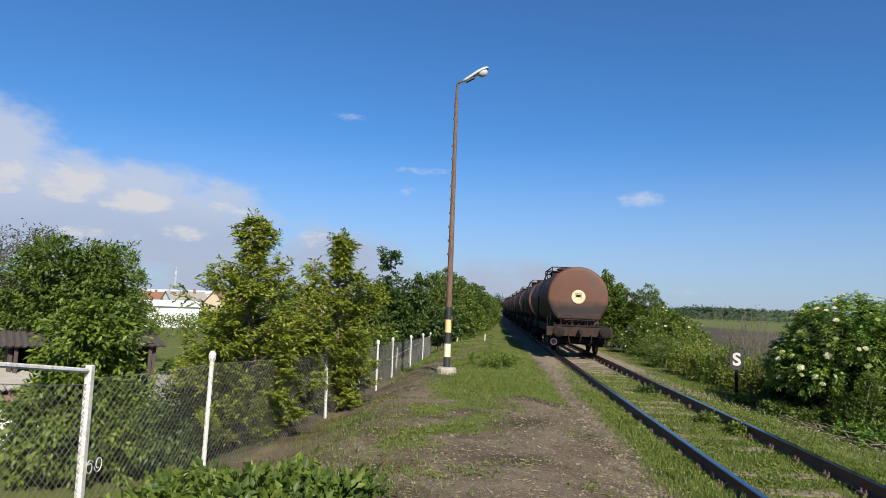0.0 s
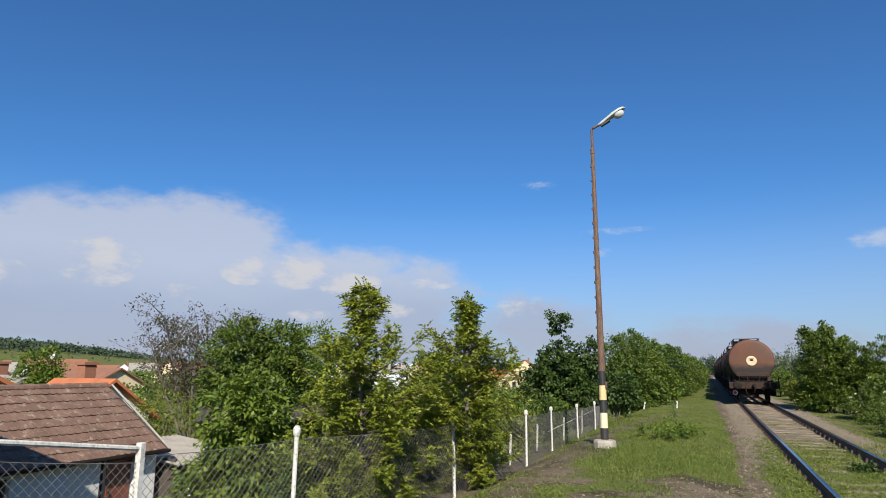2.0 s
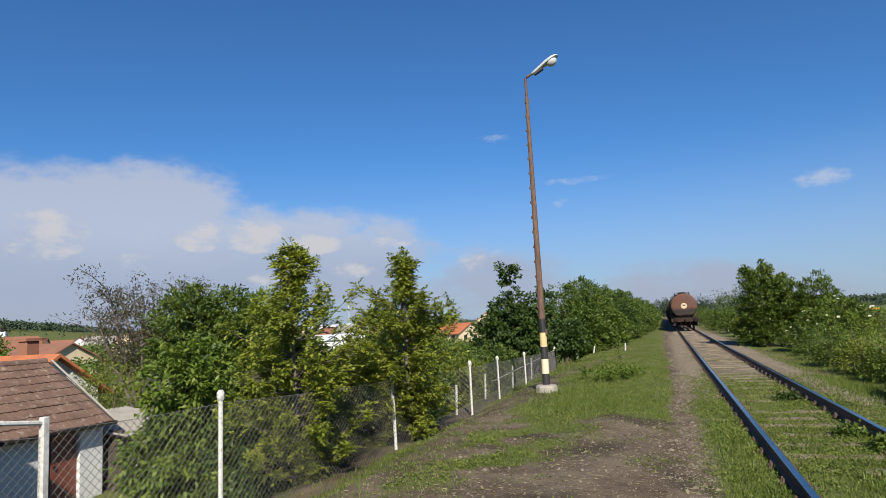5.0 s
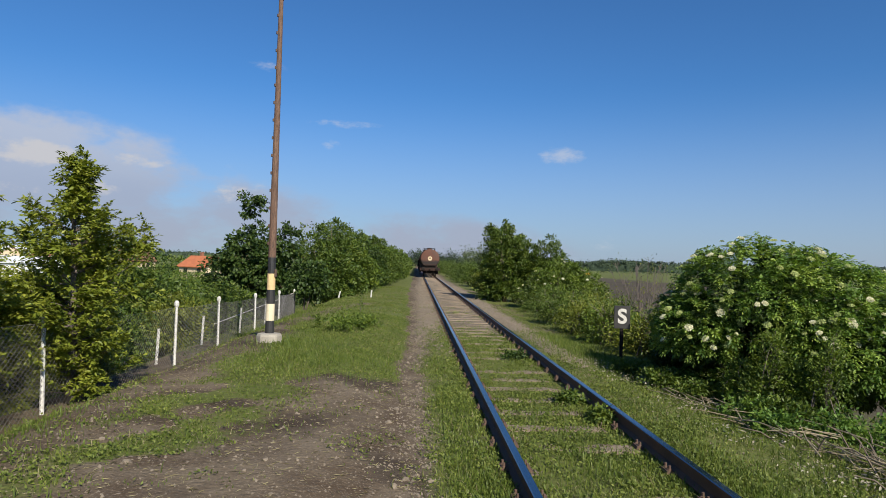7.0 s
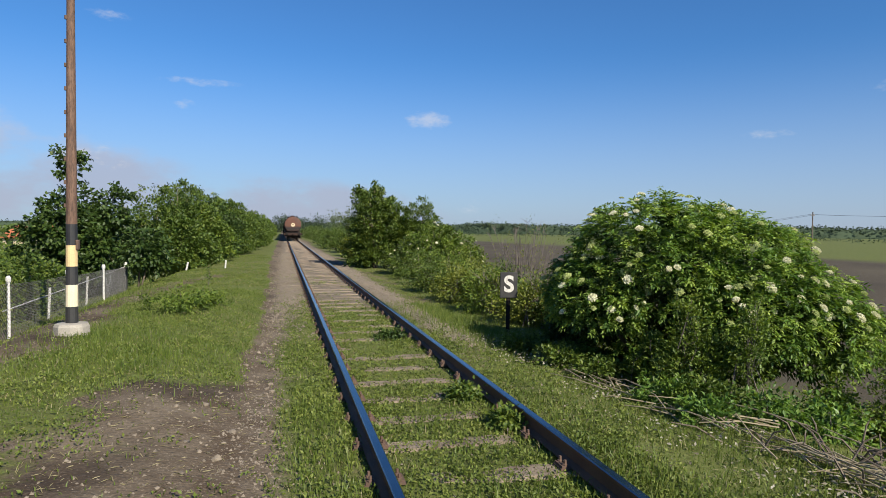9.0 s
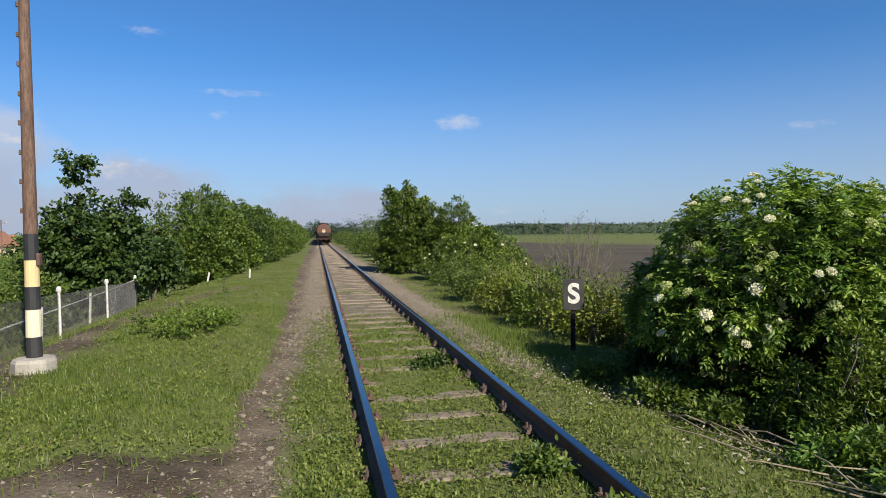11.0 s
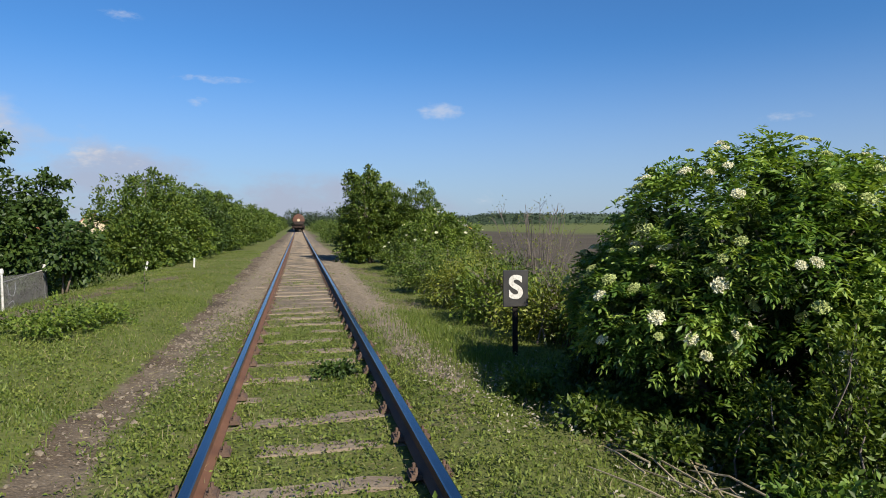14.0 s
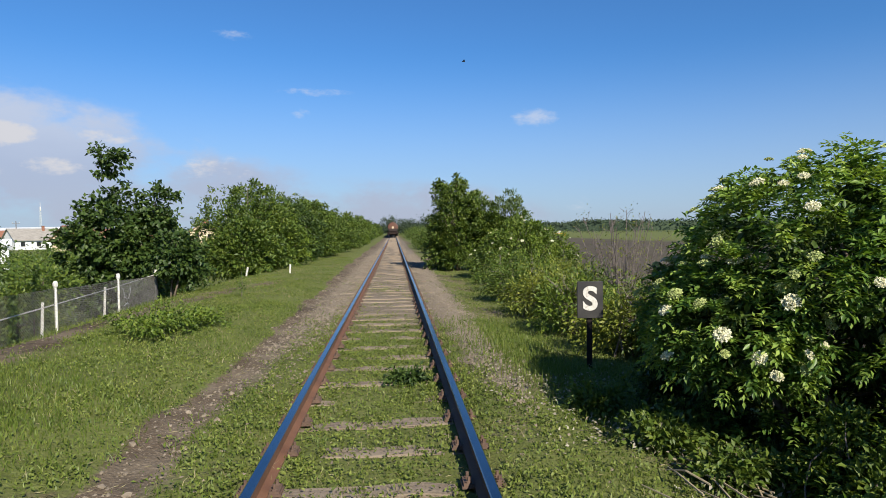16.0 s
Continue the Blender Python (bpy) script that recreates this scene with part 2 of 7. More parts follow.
sooty(M["tank"], 2.0, 0.14, (0.026, 0.019, 0.017))
# Sooty brown, with the shade of the barrel's sides mixed into the colour.
M["tank_dark"] = material("sooty brown tank paint deepened for shade", (0.020, 0.014, 0.012), (0.05, 0.027, 0.021), 0.6, 0.8, 25, 0.1, 0.004, space="object", spec=0.3)
M["iron"] = material("grimy dark iron", (0.009, 0.008, 0.0075), (0.024, 0.018, 0.015), 0.75, 5, 60, 0.3, 0.004, space="object", spec=0.15)
M["beam"] = material("brown buffer beam", (0.048, 0.026, 0.02), (0.022, 0.015, 0.012), 0.75, 4, 60, 0.2, 0.004, space="object", spec=0.2)
M["plate"] = material("cream enamel plate", (0.62, 0.50, 0.33), (0.52, 0.40, 0.25), 0.5, 6, 80, 0.1, 0.002, space="object")
M["white_paint"] = material("chalky white paint", (0.62, 0.61, 0.58), (0.50, 0.49, 0.46), 0.75, 9, 90, 0.4, 0.004, c=(0.30, 0.27, 0.23), amount=0.6)
M["red_lamp"] = material("red tail disc", (0.42, 0.03, 0.02), (0.30, 0.025, 0.02), 0.4, 6, 60, 0.05, space="object")
M["wire"] = material("dull galvanised fence wire", (0.16, 0.155, 0.15), (0.10, 0.095, 0.09), 0.7, 2, 30, 0.0)
M["pole"] = material("rusty lamp pole", (0.115, 0.062, 0.04), (0.19, 0.115, 0.078), 0.8, 3, 60, 0.5, 0.006, c=(0.04, 0.026, 0.022), amount=0.7, stretch=(6, 6, 1.2))
M["black_paint"] = material("black paint", (0.018, 0.018, 0.02), (0.035, 0.033, 0.032), 0.55, 5, 80, 0.2, 0.003)
M["ochre_paint"] = material("faded yellow paint", (0.66, 0.49, 0.25), (0.57, 0.41, 0.21), 0.7, 6, 80, 0.2, 0.003)
M["cream_paint"] = material("faded cream paint", (0.72, 0.62, 0.44), (0.62, 0.54, 0.38), 0.7, 6, 80, 0.2, 0.003)
M["concrete"] = material("old concrete", (0.36, 0.33, 0.28), (0.27, 0.24, 0.20), 0.95, 4, 50, 0.7, 0.01)
M["lamp_shell"] = material("grey lamp housing", (0.42, 0.46, 0.46), (0.52, 0.55, 0.54), 0.45, 6, 60, 0.1, 0.002)
M["stone"] = material("ballast stone", (0.15, 0.12, 0.088), (0.26, 0.213, 0.16), 0.95, 9, 60, 0.6, 0.01)
M["plaster"] = material("whitewashed plaster", (0.66, 0.67, 0.68), (0.58, 0.59, 0.60), 0.9, 1.2, 40, 0.25, 0.006, c=(0.55, 0.54, 0.50), amount=0.1)
M["plaster_warm"] = material("ochre plaster", (0.62, 0.50, 0.34), (0.52, 0.42, 0.30), 0.9, 1.2, 40, 0.2, 0.006)
M["tile_old"] = material("old clay roof tiles", (0.125, 0.072, 0.052), (0.19, 0.115, 0.085), 0.9, 2.2, 30, 0.5, 0.01, c=(0.33, 0.27, 0.22), amount=0.3)
M["tile_red"] = material("orange clay roof tiles", (0.46, 0.15, 0.06), (0.36, 0.115, 0.05), 0.85, 1.2, 20, 0.4, 0.01)
M["tile_brown"] = material("brown clay roof tiles", (0.25, 0.115, 0.07), (0.19, 0.09, 0.06), 0.9, 1.2, 20, 0.4, 0.01)
M["tile_faded"] = material("faded red clay tiles", (0.28, 0.12, 0.07), (0.22, 0.10, 0.065), 0.9, 1.2, 20, 0.4, 0.01)
M["tile_grey"] = material("weathered grey sheets", (0.30, 0.28, 0.25), (0.22, 0.20, 0.18), 0.9, 1.5, 30, 0.4, 0.01)
M["door_wood"] = material("red brown door", (0.20, 0.055, 0.03), (0.15, 0.045, 0.028), 0.6, 3, 40, 0.2, 0.003, stretch=(3, 3, 0.5))
M["dark_wood"] = material("dark weathered boards", (0.045, 0.035, 0.03), (0.08, 0.065, 0.055), 0.9, 3, 40, 0.4, 0.006, stretch=(3, 3, 0.5))
M["glass_dark"] = material("dark window glass", (0.02, 0.022, 0.025), (0.03, 0.032, 0.035), 0.12, 1, 10, 0.0)
M["metal_roof"] = material("pale sheet roof", (0.62, 0.64, 0.66), (0.54, 0.56, 0.58), 0.6, 0.5, 10, 0.1)
M["bird"] = material("dark plumage", (0.02, 0.02, 0.022), (0.035, 0.033, 0.03), 0.8, 8, 60, 0.1, space="object")
M["yellow_steel"] = material("yellow machine paint", (0.70, 0.38, 0.03), (0.62, 0.34, 0.03), 0.5, 2, 30, 0.1)


# ---- mesh helpers ----
def smooth(a, b, x):
    t = np.clip((np.asarray(x, float) - a) / (b - a), 0, 1)
    return t * t * (3 - 2 * t)


def wave(x, y, s, seed=0.0):
    """Cheap broad noise of x and y between -1 and 1."""
    x, y = np.asarray(x, float) * s, np.asarray(y, float) * s
    return (np.sin(x * 1.3 + y * 0.7 + seed) + np.sin(x * -0.8 + y * 1.9 + seed * 1.7 + 1) + np.sin(x * 2.3 - y * 1.1 + seed * 2.3 + 2) * 0.7 + np.sin(x * 3.9 + y * 4.3 + seed * 0.7) * 0.5) / 3.2


def put(name, me, mat, parent=None, label=""):
    ob = new(name, me)
    if mat and not me.materials:
        me.materials.append(mat)
    if parent:
        ob.parent = parent
    if label:
        ob["label"] = label
    return ob


def part(name, bm, mat, parent=None, label="", soft_=False):
    me = bpy.data.meshes.new(name)
    bm.normal_update()
    bm.to_mesh(me)
    bm.free()
    if soft_:
        for p in me.polygons:
            p.use_smooth = True
    return put(name, me, mat, parent, label)


def thing(name, x, y, z, rz, label, category, group="", kind=""):
    e = new(name)
    e.matrix_basis = pose(x, y, z, 0, 0, rz)
    return tagged(e, label, category, group, kind)


def array_mesh(name, verts, faces, corners):
    """A mesh from arrays: faces is a flat index array, all faces with the same number of corners."""
    me = bpy.data.meshes.new(name)
    verts, faces = np.asarray(verts, np.float32).reshape(-1, 3), np.asarray(faces, np.int32).ravel()
    k = len(faces) // corners
    me.vertices.add(len(verts)), me.loops.add(len(faces)), me.polygons.add(k)
    me.vertices.foreach_set("co", verts.ravel())
    me.loops.foreach_set("vertex_index", faces)
    me.polygons.foreach_set("loop_start", np.arange(0, len(faces), corners, dtype=np.int32))
    me.update(calc_edges=True)
    return me


def box(bm, x0, x1, y0, y1, z0, z1, bevel=0.0, m=None):
    r = bmesh.ops.create_cube(bm, size=1.0)
    mat = Matrix.Translation(((x0 + x1) / 2, (y0 + y1) / 2, (z0 + z1) / 2)) @ Matrix.Diagonal((x1 - x0, y1 - y0, z1 - z0, 1))
    if m is not None:
        mat = m @ mat
    bmesh.ops.transform(bm, matrix=mat, verts=r["verts"])
    if bevel:
        es = list({e for v in r["verts"] for e in v.link_edges})
        bmesh.ops.bevel(bm, geom=es, offset=bevel, segments=1, affect="EDGES", profile=0.5)
    return bm


def lathe(bm, profile, n=16, m=None, close=True):
    """Turn a profile of (radius, height) round z."""
    rings = []
    for r, z in profile:
        ring = []
        for i in range(n):
            a = 2 * math.pi * i / n
            v = Vector((r * math.cos(a), r * math.sin(a), z))
            ring.append(bm.verts.new(m @ v if m is not None else v))
        rings.append(ring)
    for a, b in zip(rings, rings[1:]):
        for i in range(n):
            bm.faces.new((a[i], a[(i + 1) % n], b[(i + 1) % n], b[i]))
    if close:
        bm.faces.new(list(reversed(rings[0]))), bm.faces.new(rings[-1])
    return bm


def tube(bm, pts, radii, n=6):
    """A tapered tube along points."""
    pts = [Vector(p) for p in pts]
    if isinstance(radii, (int, float)):
        radii = [radii] * len(pts)
    rings = []
    for i, p in enumerate(pts):
        d = (pts[min(i + 1, len(pts) - 1)] - pts[max(i - 1, 0)]).normalized()
        s = d.cross(Vector((0.31, 0.17, 0.93)) if abs(d.z) < 0.9 else Vector((1, 0, 0))).normalized()
        t = d.cross(s)
        rings.append([bm.verts.new(p + (s * math.cos(2 * math.pi * k / n) + t * math.sin(2 * math.pi * k / n)) * radii[i]) for k in range(n)])
    for a, b in zip(rings, rings[1:]):
        for k in range(n):
            bm.faces.new((a[k], a[(k + 1) % n], b[(k + 1) % n], b[k]))
    bm.faces.new(list(reversed(rings[0]))), bm.faces.new(rings[-1])
    return bm


def leaves_mesh(name, rng, centres, outward, length, width, droop=0.2, spread=0.8, toss=0.55):
    """Folded leaves, each four corners, at centres, leaning outward."""
    n = len(centres)
    d = outward + rng.normal(0, spread, (n, 3))
    d[:, 2] -= droop
    d /= np.linalg.norm(d, axis=1, keepdims=True) + 1e-9
    up = rng.normal(0, toss, (n, 3)) + np.array([0.25, -0.1, 1.0])
    s = np.cross(d, up)
    s /= np.linalg.norm(s, axis=1, keepdims=True) + 1e-9
    nrm = np.cross(s, d)
    k = rng.uniform(0.7, 1.25, (n, 1))
    L, W = length * k, width * k
    v = np.empty((n, 4, 3), np.float32)
    v[:, 0] = centres
    v[:, 1] = centres + d * L * 0.45 + s * W * 0.5 + nrm * W * 0.16
    v[:, 2] = centres + d * L - nrm * L * 0.08
    v[:, 3] = centres + d * L * 0.45 - s * W * 0.5 + nrm * W * 0.16
    b = np.arange(n, dtype=np.int32)[:, None] * 4
    f = np.concatenate([b, b + 1, b + 2, b, b + 2, b + 3], axis=1)
    return array_mesh(name, v, f, 3)


def pinnate_mesh(name, rng, roots, ways, reach, pairs, length, width, droop=0.3, splay=0.9):
    """Compound leaves: from each root a stalk of the given reach with pairs of leaflets and one at its end."""
    n = len(roots)
    ways = ways / (np.linalg.norm(ways, axis=1, keepdims=True) + 1e-9)
    side = np.cross(ways, np.array([0.05, 0.02, 1.0]) + rng.normal(0, 0.3, (n, 3)))
    side /= np.linalg.norm(side, axis=1, keepdims=True) + 1e-9
    r = reach * rng.uniform(0.7, 1.2, (n, 1))
    cs, ds = [], []
    for k in range(pairs):
        u = (k + 0.6) / (pairs + 0.3)
        c = roots + ways * r * u + np.array([0, 0, -1.0]) * r * droop * u * u
        for q in (-1, 1):
            cs.append(c), ds.append(ways * 0.55 + side * q * splay + np.array([0, 0, -0.5 * droop]))
    cs.append(roots + ways * r + np.array([0, 0, -1.0]) * r * droop), ds.append(ways + np.array([0, 0, -droop]))
    return leaves_mesh(name, rng, np.concatenate(cs), np.concatenate(ds), length, width, 0.0, 0.14, 0.35)


def crown_points(rng, blobs, clumps, per, size, shell=0.72):
    """Clumps in the outer shell of a set of ellipsoids, with an uneven outline; returns places, outward ways and clump centres."""
    bl = np.array(blobs, float)
    wgt = (bl[:, 3] * bl[:, 4] + bl[:, 4] * bl[:, 5] + bl[:, 3] * bl[:, 5])
    i = rng.choice(len(bl), clumps, p=wgt / wgt.sum())
    d = rng.normal(0, 1, (clumps, 3))
    d /= np.linalg.norm(d, axis=1, keepdims=True)
    r = np.where(rng.random(clumps) < 0.75, rng.uniform(shell, 1.08, clumps), rng.uniform(0.3, shell, clumps))
    r *= 1 + 0.09 * np.sin(d[:, 0] * 7 + i) + 0.07 * np.sin(d[:, 1] * 9 + d[:, 2] * 6 + i * 2)
    c = bl[i, :3] + d * r[:, None] * bl[i, 3:]
    j = np.repeat(np.arange(clumps), per)
    k = size * rng.uniform(0.6, 1.3, clumps)
    p = c[j] + np.clip(rng.normal(0, 1, (len(j), 3)), -1.5, 1.5) * k[j][:, None] * np.array([1, 1, 0.75])
    return p, d[j], c, d


def plant(name, x, y, z, label, category, seed, blobs, clumps, per, size, length, width, leaf, bark="bark", stems=1, stem_r=0.05, droop=0.25, group="", spread=0.8, limbs=16, shell=0.72, twigs=0):
    """A tree or bush: tapered stems with limbs to its clumps, and a crown of many leaves."""
    rng = np.random.default_rng(seed)
    e = thing(name, x, y, z, 0, label, category, group)
    p, d, c, cd = crown_points(rng, blobs, clumps, per, size, shell)
    low = min(b[2] - b[5] for b in blobs)
    keep = p[:, 2] > -0.05
    me = leaves_mesh("crown", rng, p[keep], d[keep], length, width, droop, spread)
    put("crown", me, M[leaf], e)
    bm = bmesh.new()
    top = max(b[2] + 0.5 * b[5] for b in blobs)
    bl = np.array(blobs, float)
    for s in range(stems):
        a = rng.uniform(0, 2 * math.pi)
        foot = Vector((0.12 * (stems > 1) * math.cos(a) * stems ** 0.5, 0.12 * (stems > 1) * math.sin(a) * stems ** 0.5, -0.15))
        b = bl[s % len(bl)]
        head = Vector((b[0], b[1], b[2] + b[5] * 0.6))
        mid = foot.lerp(head, 0.5) + Vector(rng.normal(0, 0.06, 3))
        mid2 = foot.lerp(head, 0.78) + Vector(rng.normal(0, 0.06, 3))
        tube(bm, [foot, mid, mid2, head], [stem_r, stem_r * 0.7, stem_r * 0.45, stem_r * 0.15], 7)
    part("trunk", bm, M[bark], e, soft_=True)
    bm = bmesh.new()
    pick = rng.choice(len(c), min(limbs, len(c)), replace=False)
    for q in pick:
        t = Vector(c[q])
        b = bl[int(rng.integers(len(bl)))]
        f = float(rng.uniform(0.15, 0.8))
        root = Vector((b[0] * f, b[1] * f, max(0.05, (b[2] + b[5] * 0.5) * f)))
        m = root.lerp(t, 0.5) + Vector((0, 0, 0.12 * (t - root).length))
        tube(bm, [root, m, t], [stem_r * 0.35, stem_r * 0.22, stem_r * 0.06], 5)
    part("branchwork", bm, M[bark], e, soft_=True)
    return e


# ---- ground ----
TRACK_X = 3.0
FENCE = [(-3.75, 8.24), (-3.34, 12.25), (-3.12, 16.03), (-3.18, 18.8), (-2.98, 21.3), (-2.84, 23.6), (-2.75, 25.6)]


def ground_z(x, y):
    x, y = np.asarray(x, float), np.asarray(y, float)
    z = -0.035 + 0.24 * smooth(1.75, 0.2, x) * (1 - 0.4 * smooth(22, 45, y))
    off = np.abs(x - TRACK_X)
    z = z + 0.05 * smooth(0.78, 1.0, off) * smooth(1.9, 1.3, off) * smooth(30, 18, y) + 0.018 * wave(x, y, 2.6, 6.0) * smooth(1.6, 1.0, off)
    edge = -1.9 + 0.5 * smooth(20, 60, y)
    z = z - 0.45 * smooth(edge, edge - 1.5, x) - 1.95 * smooth(edge - 1.5, edge - 6.0, x)
    z = z - 0.10 * smooth(4.6, 5.6, x) - 2.2 * smooth(6.2, 11.5, x)
    z = z + 0.035 * wave(x, y, 1.3, 2.0) * smooth(1.35, 2.0, np.abs(x - TRACK_X)) * smooth(60, 20, np.abs(x))
    z = z + 33 * np.exp(-(((x + 1020) / 260) ** 2 + ((y - 690) / 240) ** 2)) + 24 * np.exp(-(((x + 1100) / 200) ** 2 + ((y - 450) / 200) ** 2))
    return z


def grass_amount(x, y):
    """How much grass covers the ground, 0 to 1."""
    x, y = np.asarray(x, float), np.asarray(y, float)
    g = np.ones_like(x) * 0.95
    n1, n2 = wave(x, y, 1.1, 1.0), wave(x, y, 3.1, 5.0)
    # bare yard by the camera
    bare = smooth(13.6, 12.4, y + 0.45 * n1 - 0.5 * (x - 0.5)) * smooth(-0.4, 0.4, x + 0.35 * n1 + 1.4 - 1.3 * smooth(7.5, 11, y)) * smooth(1.82, 1.5, x + 0.15 * n2)
    bare = bare * (0.92 + 0.28 * n2 + 0.12 * n1)
    # trodden strip beside the rail
    mid = 1.52 - 0.2 * smooth(24, 40, y)
    strip = smooth(0.55, 0.28, np.abs(x - mid + 0.14 * n1)) * smooth(8, 13, y) * (1.0 + 0.25 * n2)
    # footpath at the top of the bank
    pathx = -1.95 + 0.012 * (y - 18) ** 2 * (y > 18)
    foot = smooth(0.55, 0.15, np.abs(x - pathx + 0.2 * n1)) * smooth(36, 26, y) * smooth(11, 14, y) * (0.65 + 0.4 * n2)
    bank = smooth(-0.9, -2.0, x + 0.35 * n1) * smooth(-4.4, -3.6, x) * smooth(25, 18, y) * (0.80 + 0.45 * n2)
    worn = smooth(14.2, 12.0, y + 0.6 * n1) * smooth(1.9, 1.5, x) * smooth(-0.05, 0.45, 0.6 * n2 + 0.7 * wave(x, y, 1.9, 3.0)) * 0.9
    front = smooth(0.45, 0.8, wave(x, y, 0.8, 9.0)) * smooth(9.5, 6, y) * 0.5 * smooth(2, 1.5, x)
    for b in (bare, strip, foot, bank, front, worn):
        g = g * (1 - np.clip(b, 0, 1))
    # between and beside the rails
    bed = smooth(1.75, 1.3, np.abs(x - TRACK_X))
    cover = 0.82 - 0.72 * smooth(17, 26, y) + 0.3 * n1 + 0.15 * n2
    g = np.where(bed > 0, g * (1 - bed) + bed * np.clip(cover, 0.04, 1), g)
    verge = smooth(4.15, 4.5, x) * smooth(6.0, 5.4, x)
    shoulder = smooth(3.95, 4.15, x + 0.1 * n2) * smooth(4.85, 4.4, x + 0.15 * n1) * smooth(13, 20, y) + 0.75 * smooth(2.05, 1.85, x) * smooth(1.2, 1.5, x) * smooth(15, 24, y)
    g = g * (1 - np.clip(shoulder * (0.72 + 0.45 * n2), 0, 0.97))
    g = g * (1 - verge * np.clip(0.15 + 0.4 * n1 + 0.3 * smooth(18, 30, y), 0, 0.8))
    return np.clip(g, 0, 1)


def spaced(lo, hi, step, far, growth):
    mid = list(np.arange(lo, hi + step / 2, step))
    up, down, s = [], [], step
    v = hi
    while v < far:
        s *= growth
        v += s
        up.append(v)
    v, s = lo, step
    while v > -far:
        s *= growth
        v -= s
        down.append(v)
    return np.array(down[::-1] + mid + up)


def ground_material():
    m = bpy.data.materials.new("ground")
    m.use_nodes = True
    nt = m.node_tree
    n, l = nt.nodes, nt.links
    p = n["Principled BSDF"]
    geo = n.new("ShaderNodeNewGeometry")
    at = n.new("ShaderNodeAttribute")
    at.attribute_name = "cover"
    sep = n.new("ShaderNodeSeparateColor")
    l.new(at.outputs["Color"], sep.inputs[0])

    def noise_(s, d=4, r=0.6):
        k = n.new("ShaderNodeTexNoise")
        l.new(geo.outputs["Position"], k.inputs["Vector"])
        k.inputs["Scale"].default_value, k.inputs["Detail"].default_value, k.inputs["Roughness"].default_value = s, d, r
        return k.outputs["Fac"]

    def ramp(v, lo, hi):
        k = n.new("ShaderNodeMapRange")
        l.new(v, k.inputs[0])
        k.inputs[1].default_value, k.inputs[2].default_value = lo, hi
        return k.outputs[0]

    def mix(f, x, y, mode="MIX"):
        k = n.new("ShaderNodeMix")
        k.data_type, k.blend_type = "RGBA", mode
        for i, v in ((0, f), (6, x), (7, y)):
            if isinstance(v, (tuple, float)):
                k.inputs[i].default_value = v
            else:
                l.new(v, k.inputs[i])
        return k.outputs[2]

    soil = mix(ramp(noise_(1.4), 0.35, 0.65), (0.085, 0.058, 0.037, 1), (0.185, 0.145, 0.102, 1))
    soil = mix(ramp(noise_(55, 3), 0.54, 0.72), soil, (0.26, 0.21, 0.155, 1))
    soil = mix(ramp(noise_(0.6), 0.52, 0.68), soil, (0.042, 0.030, 0.022, 1))
    green = mix(ramp(noise_(0.9), 0.35, 0.65), (0.070, 0.088, 0.018, 1), (0.125, 0.140, 0.034, 1))
    green = mix(ramp(noise_(14, 4), 0.3, 0.75), green, (0.15, 0.17, 0.05, 1))
    edge = n.new("ShaderNodeMath")
    edge.operation = "MULTIPLY_ADD"
    l.new(noise_(9, 5, 0.7), edge.inputs[0])
    edge.inputs[1].default_value = 0.9
    sub = n.new("ShaderNodeMath")
    sub.operation = "SUBTRACT"
    l.new(sep.outputs[0], sub.inputs[0])
    sub.inputs[1].default_value = 0.45
    l.new(sub.outputs[0], edge.inputs[2])
    col = mix(ramp(edge.outputs[0], 0.35, 0.65), soil, green)
    ballast = mix(ramp(noise_(38, 3), 0.35, 0.65), (0.10, 0.076, 0.055, 1), (0.29, 0.24, 0.18, 1))
    col = mix(sep.outputs[2], col, ballast)
    plough = mix(ramp(noise_(0.05), 0.35, 0.65), (0.066, 0.052, 0.036, 1), (0.10, 0.082, 0.054, 1))
    col = mix(sep.outputs[1], col, plough)
    col = mix(0.6, col, mix(noise_(30, 4), (0.25, 0.25, 0.25, 1), (1.25, 1.25, 1.25, 1)), "MULTIPLY")
    l.new(col, p.inputs["Base Color"])
    p.inputs["Roughness"].default_value = 0.95
    p.inputs["Specular IOR Level"].default_value = 0.2
    bp = n.new("ShaderNodeBump")
    bp.inputs["Strength"].default_value, bp.inputs["Distance"].default_value = 0.8, 0.03
    l.new(noise_(26, 5), bp.inputs["Height"])
    l.new(bp.outputs[0], p.inputs["Normal"])
    return m


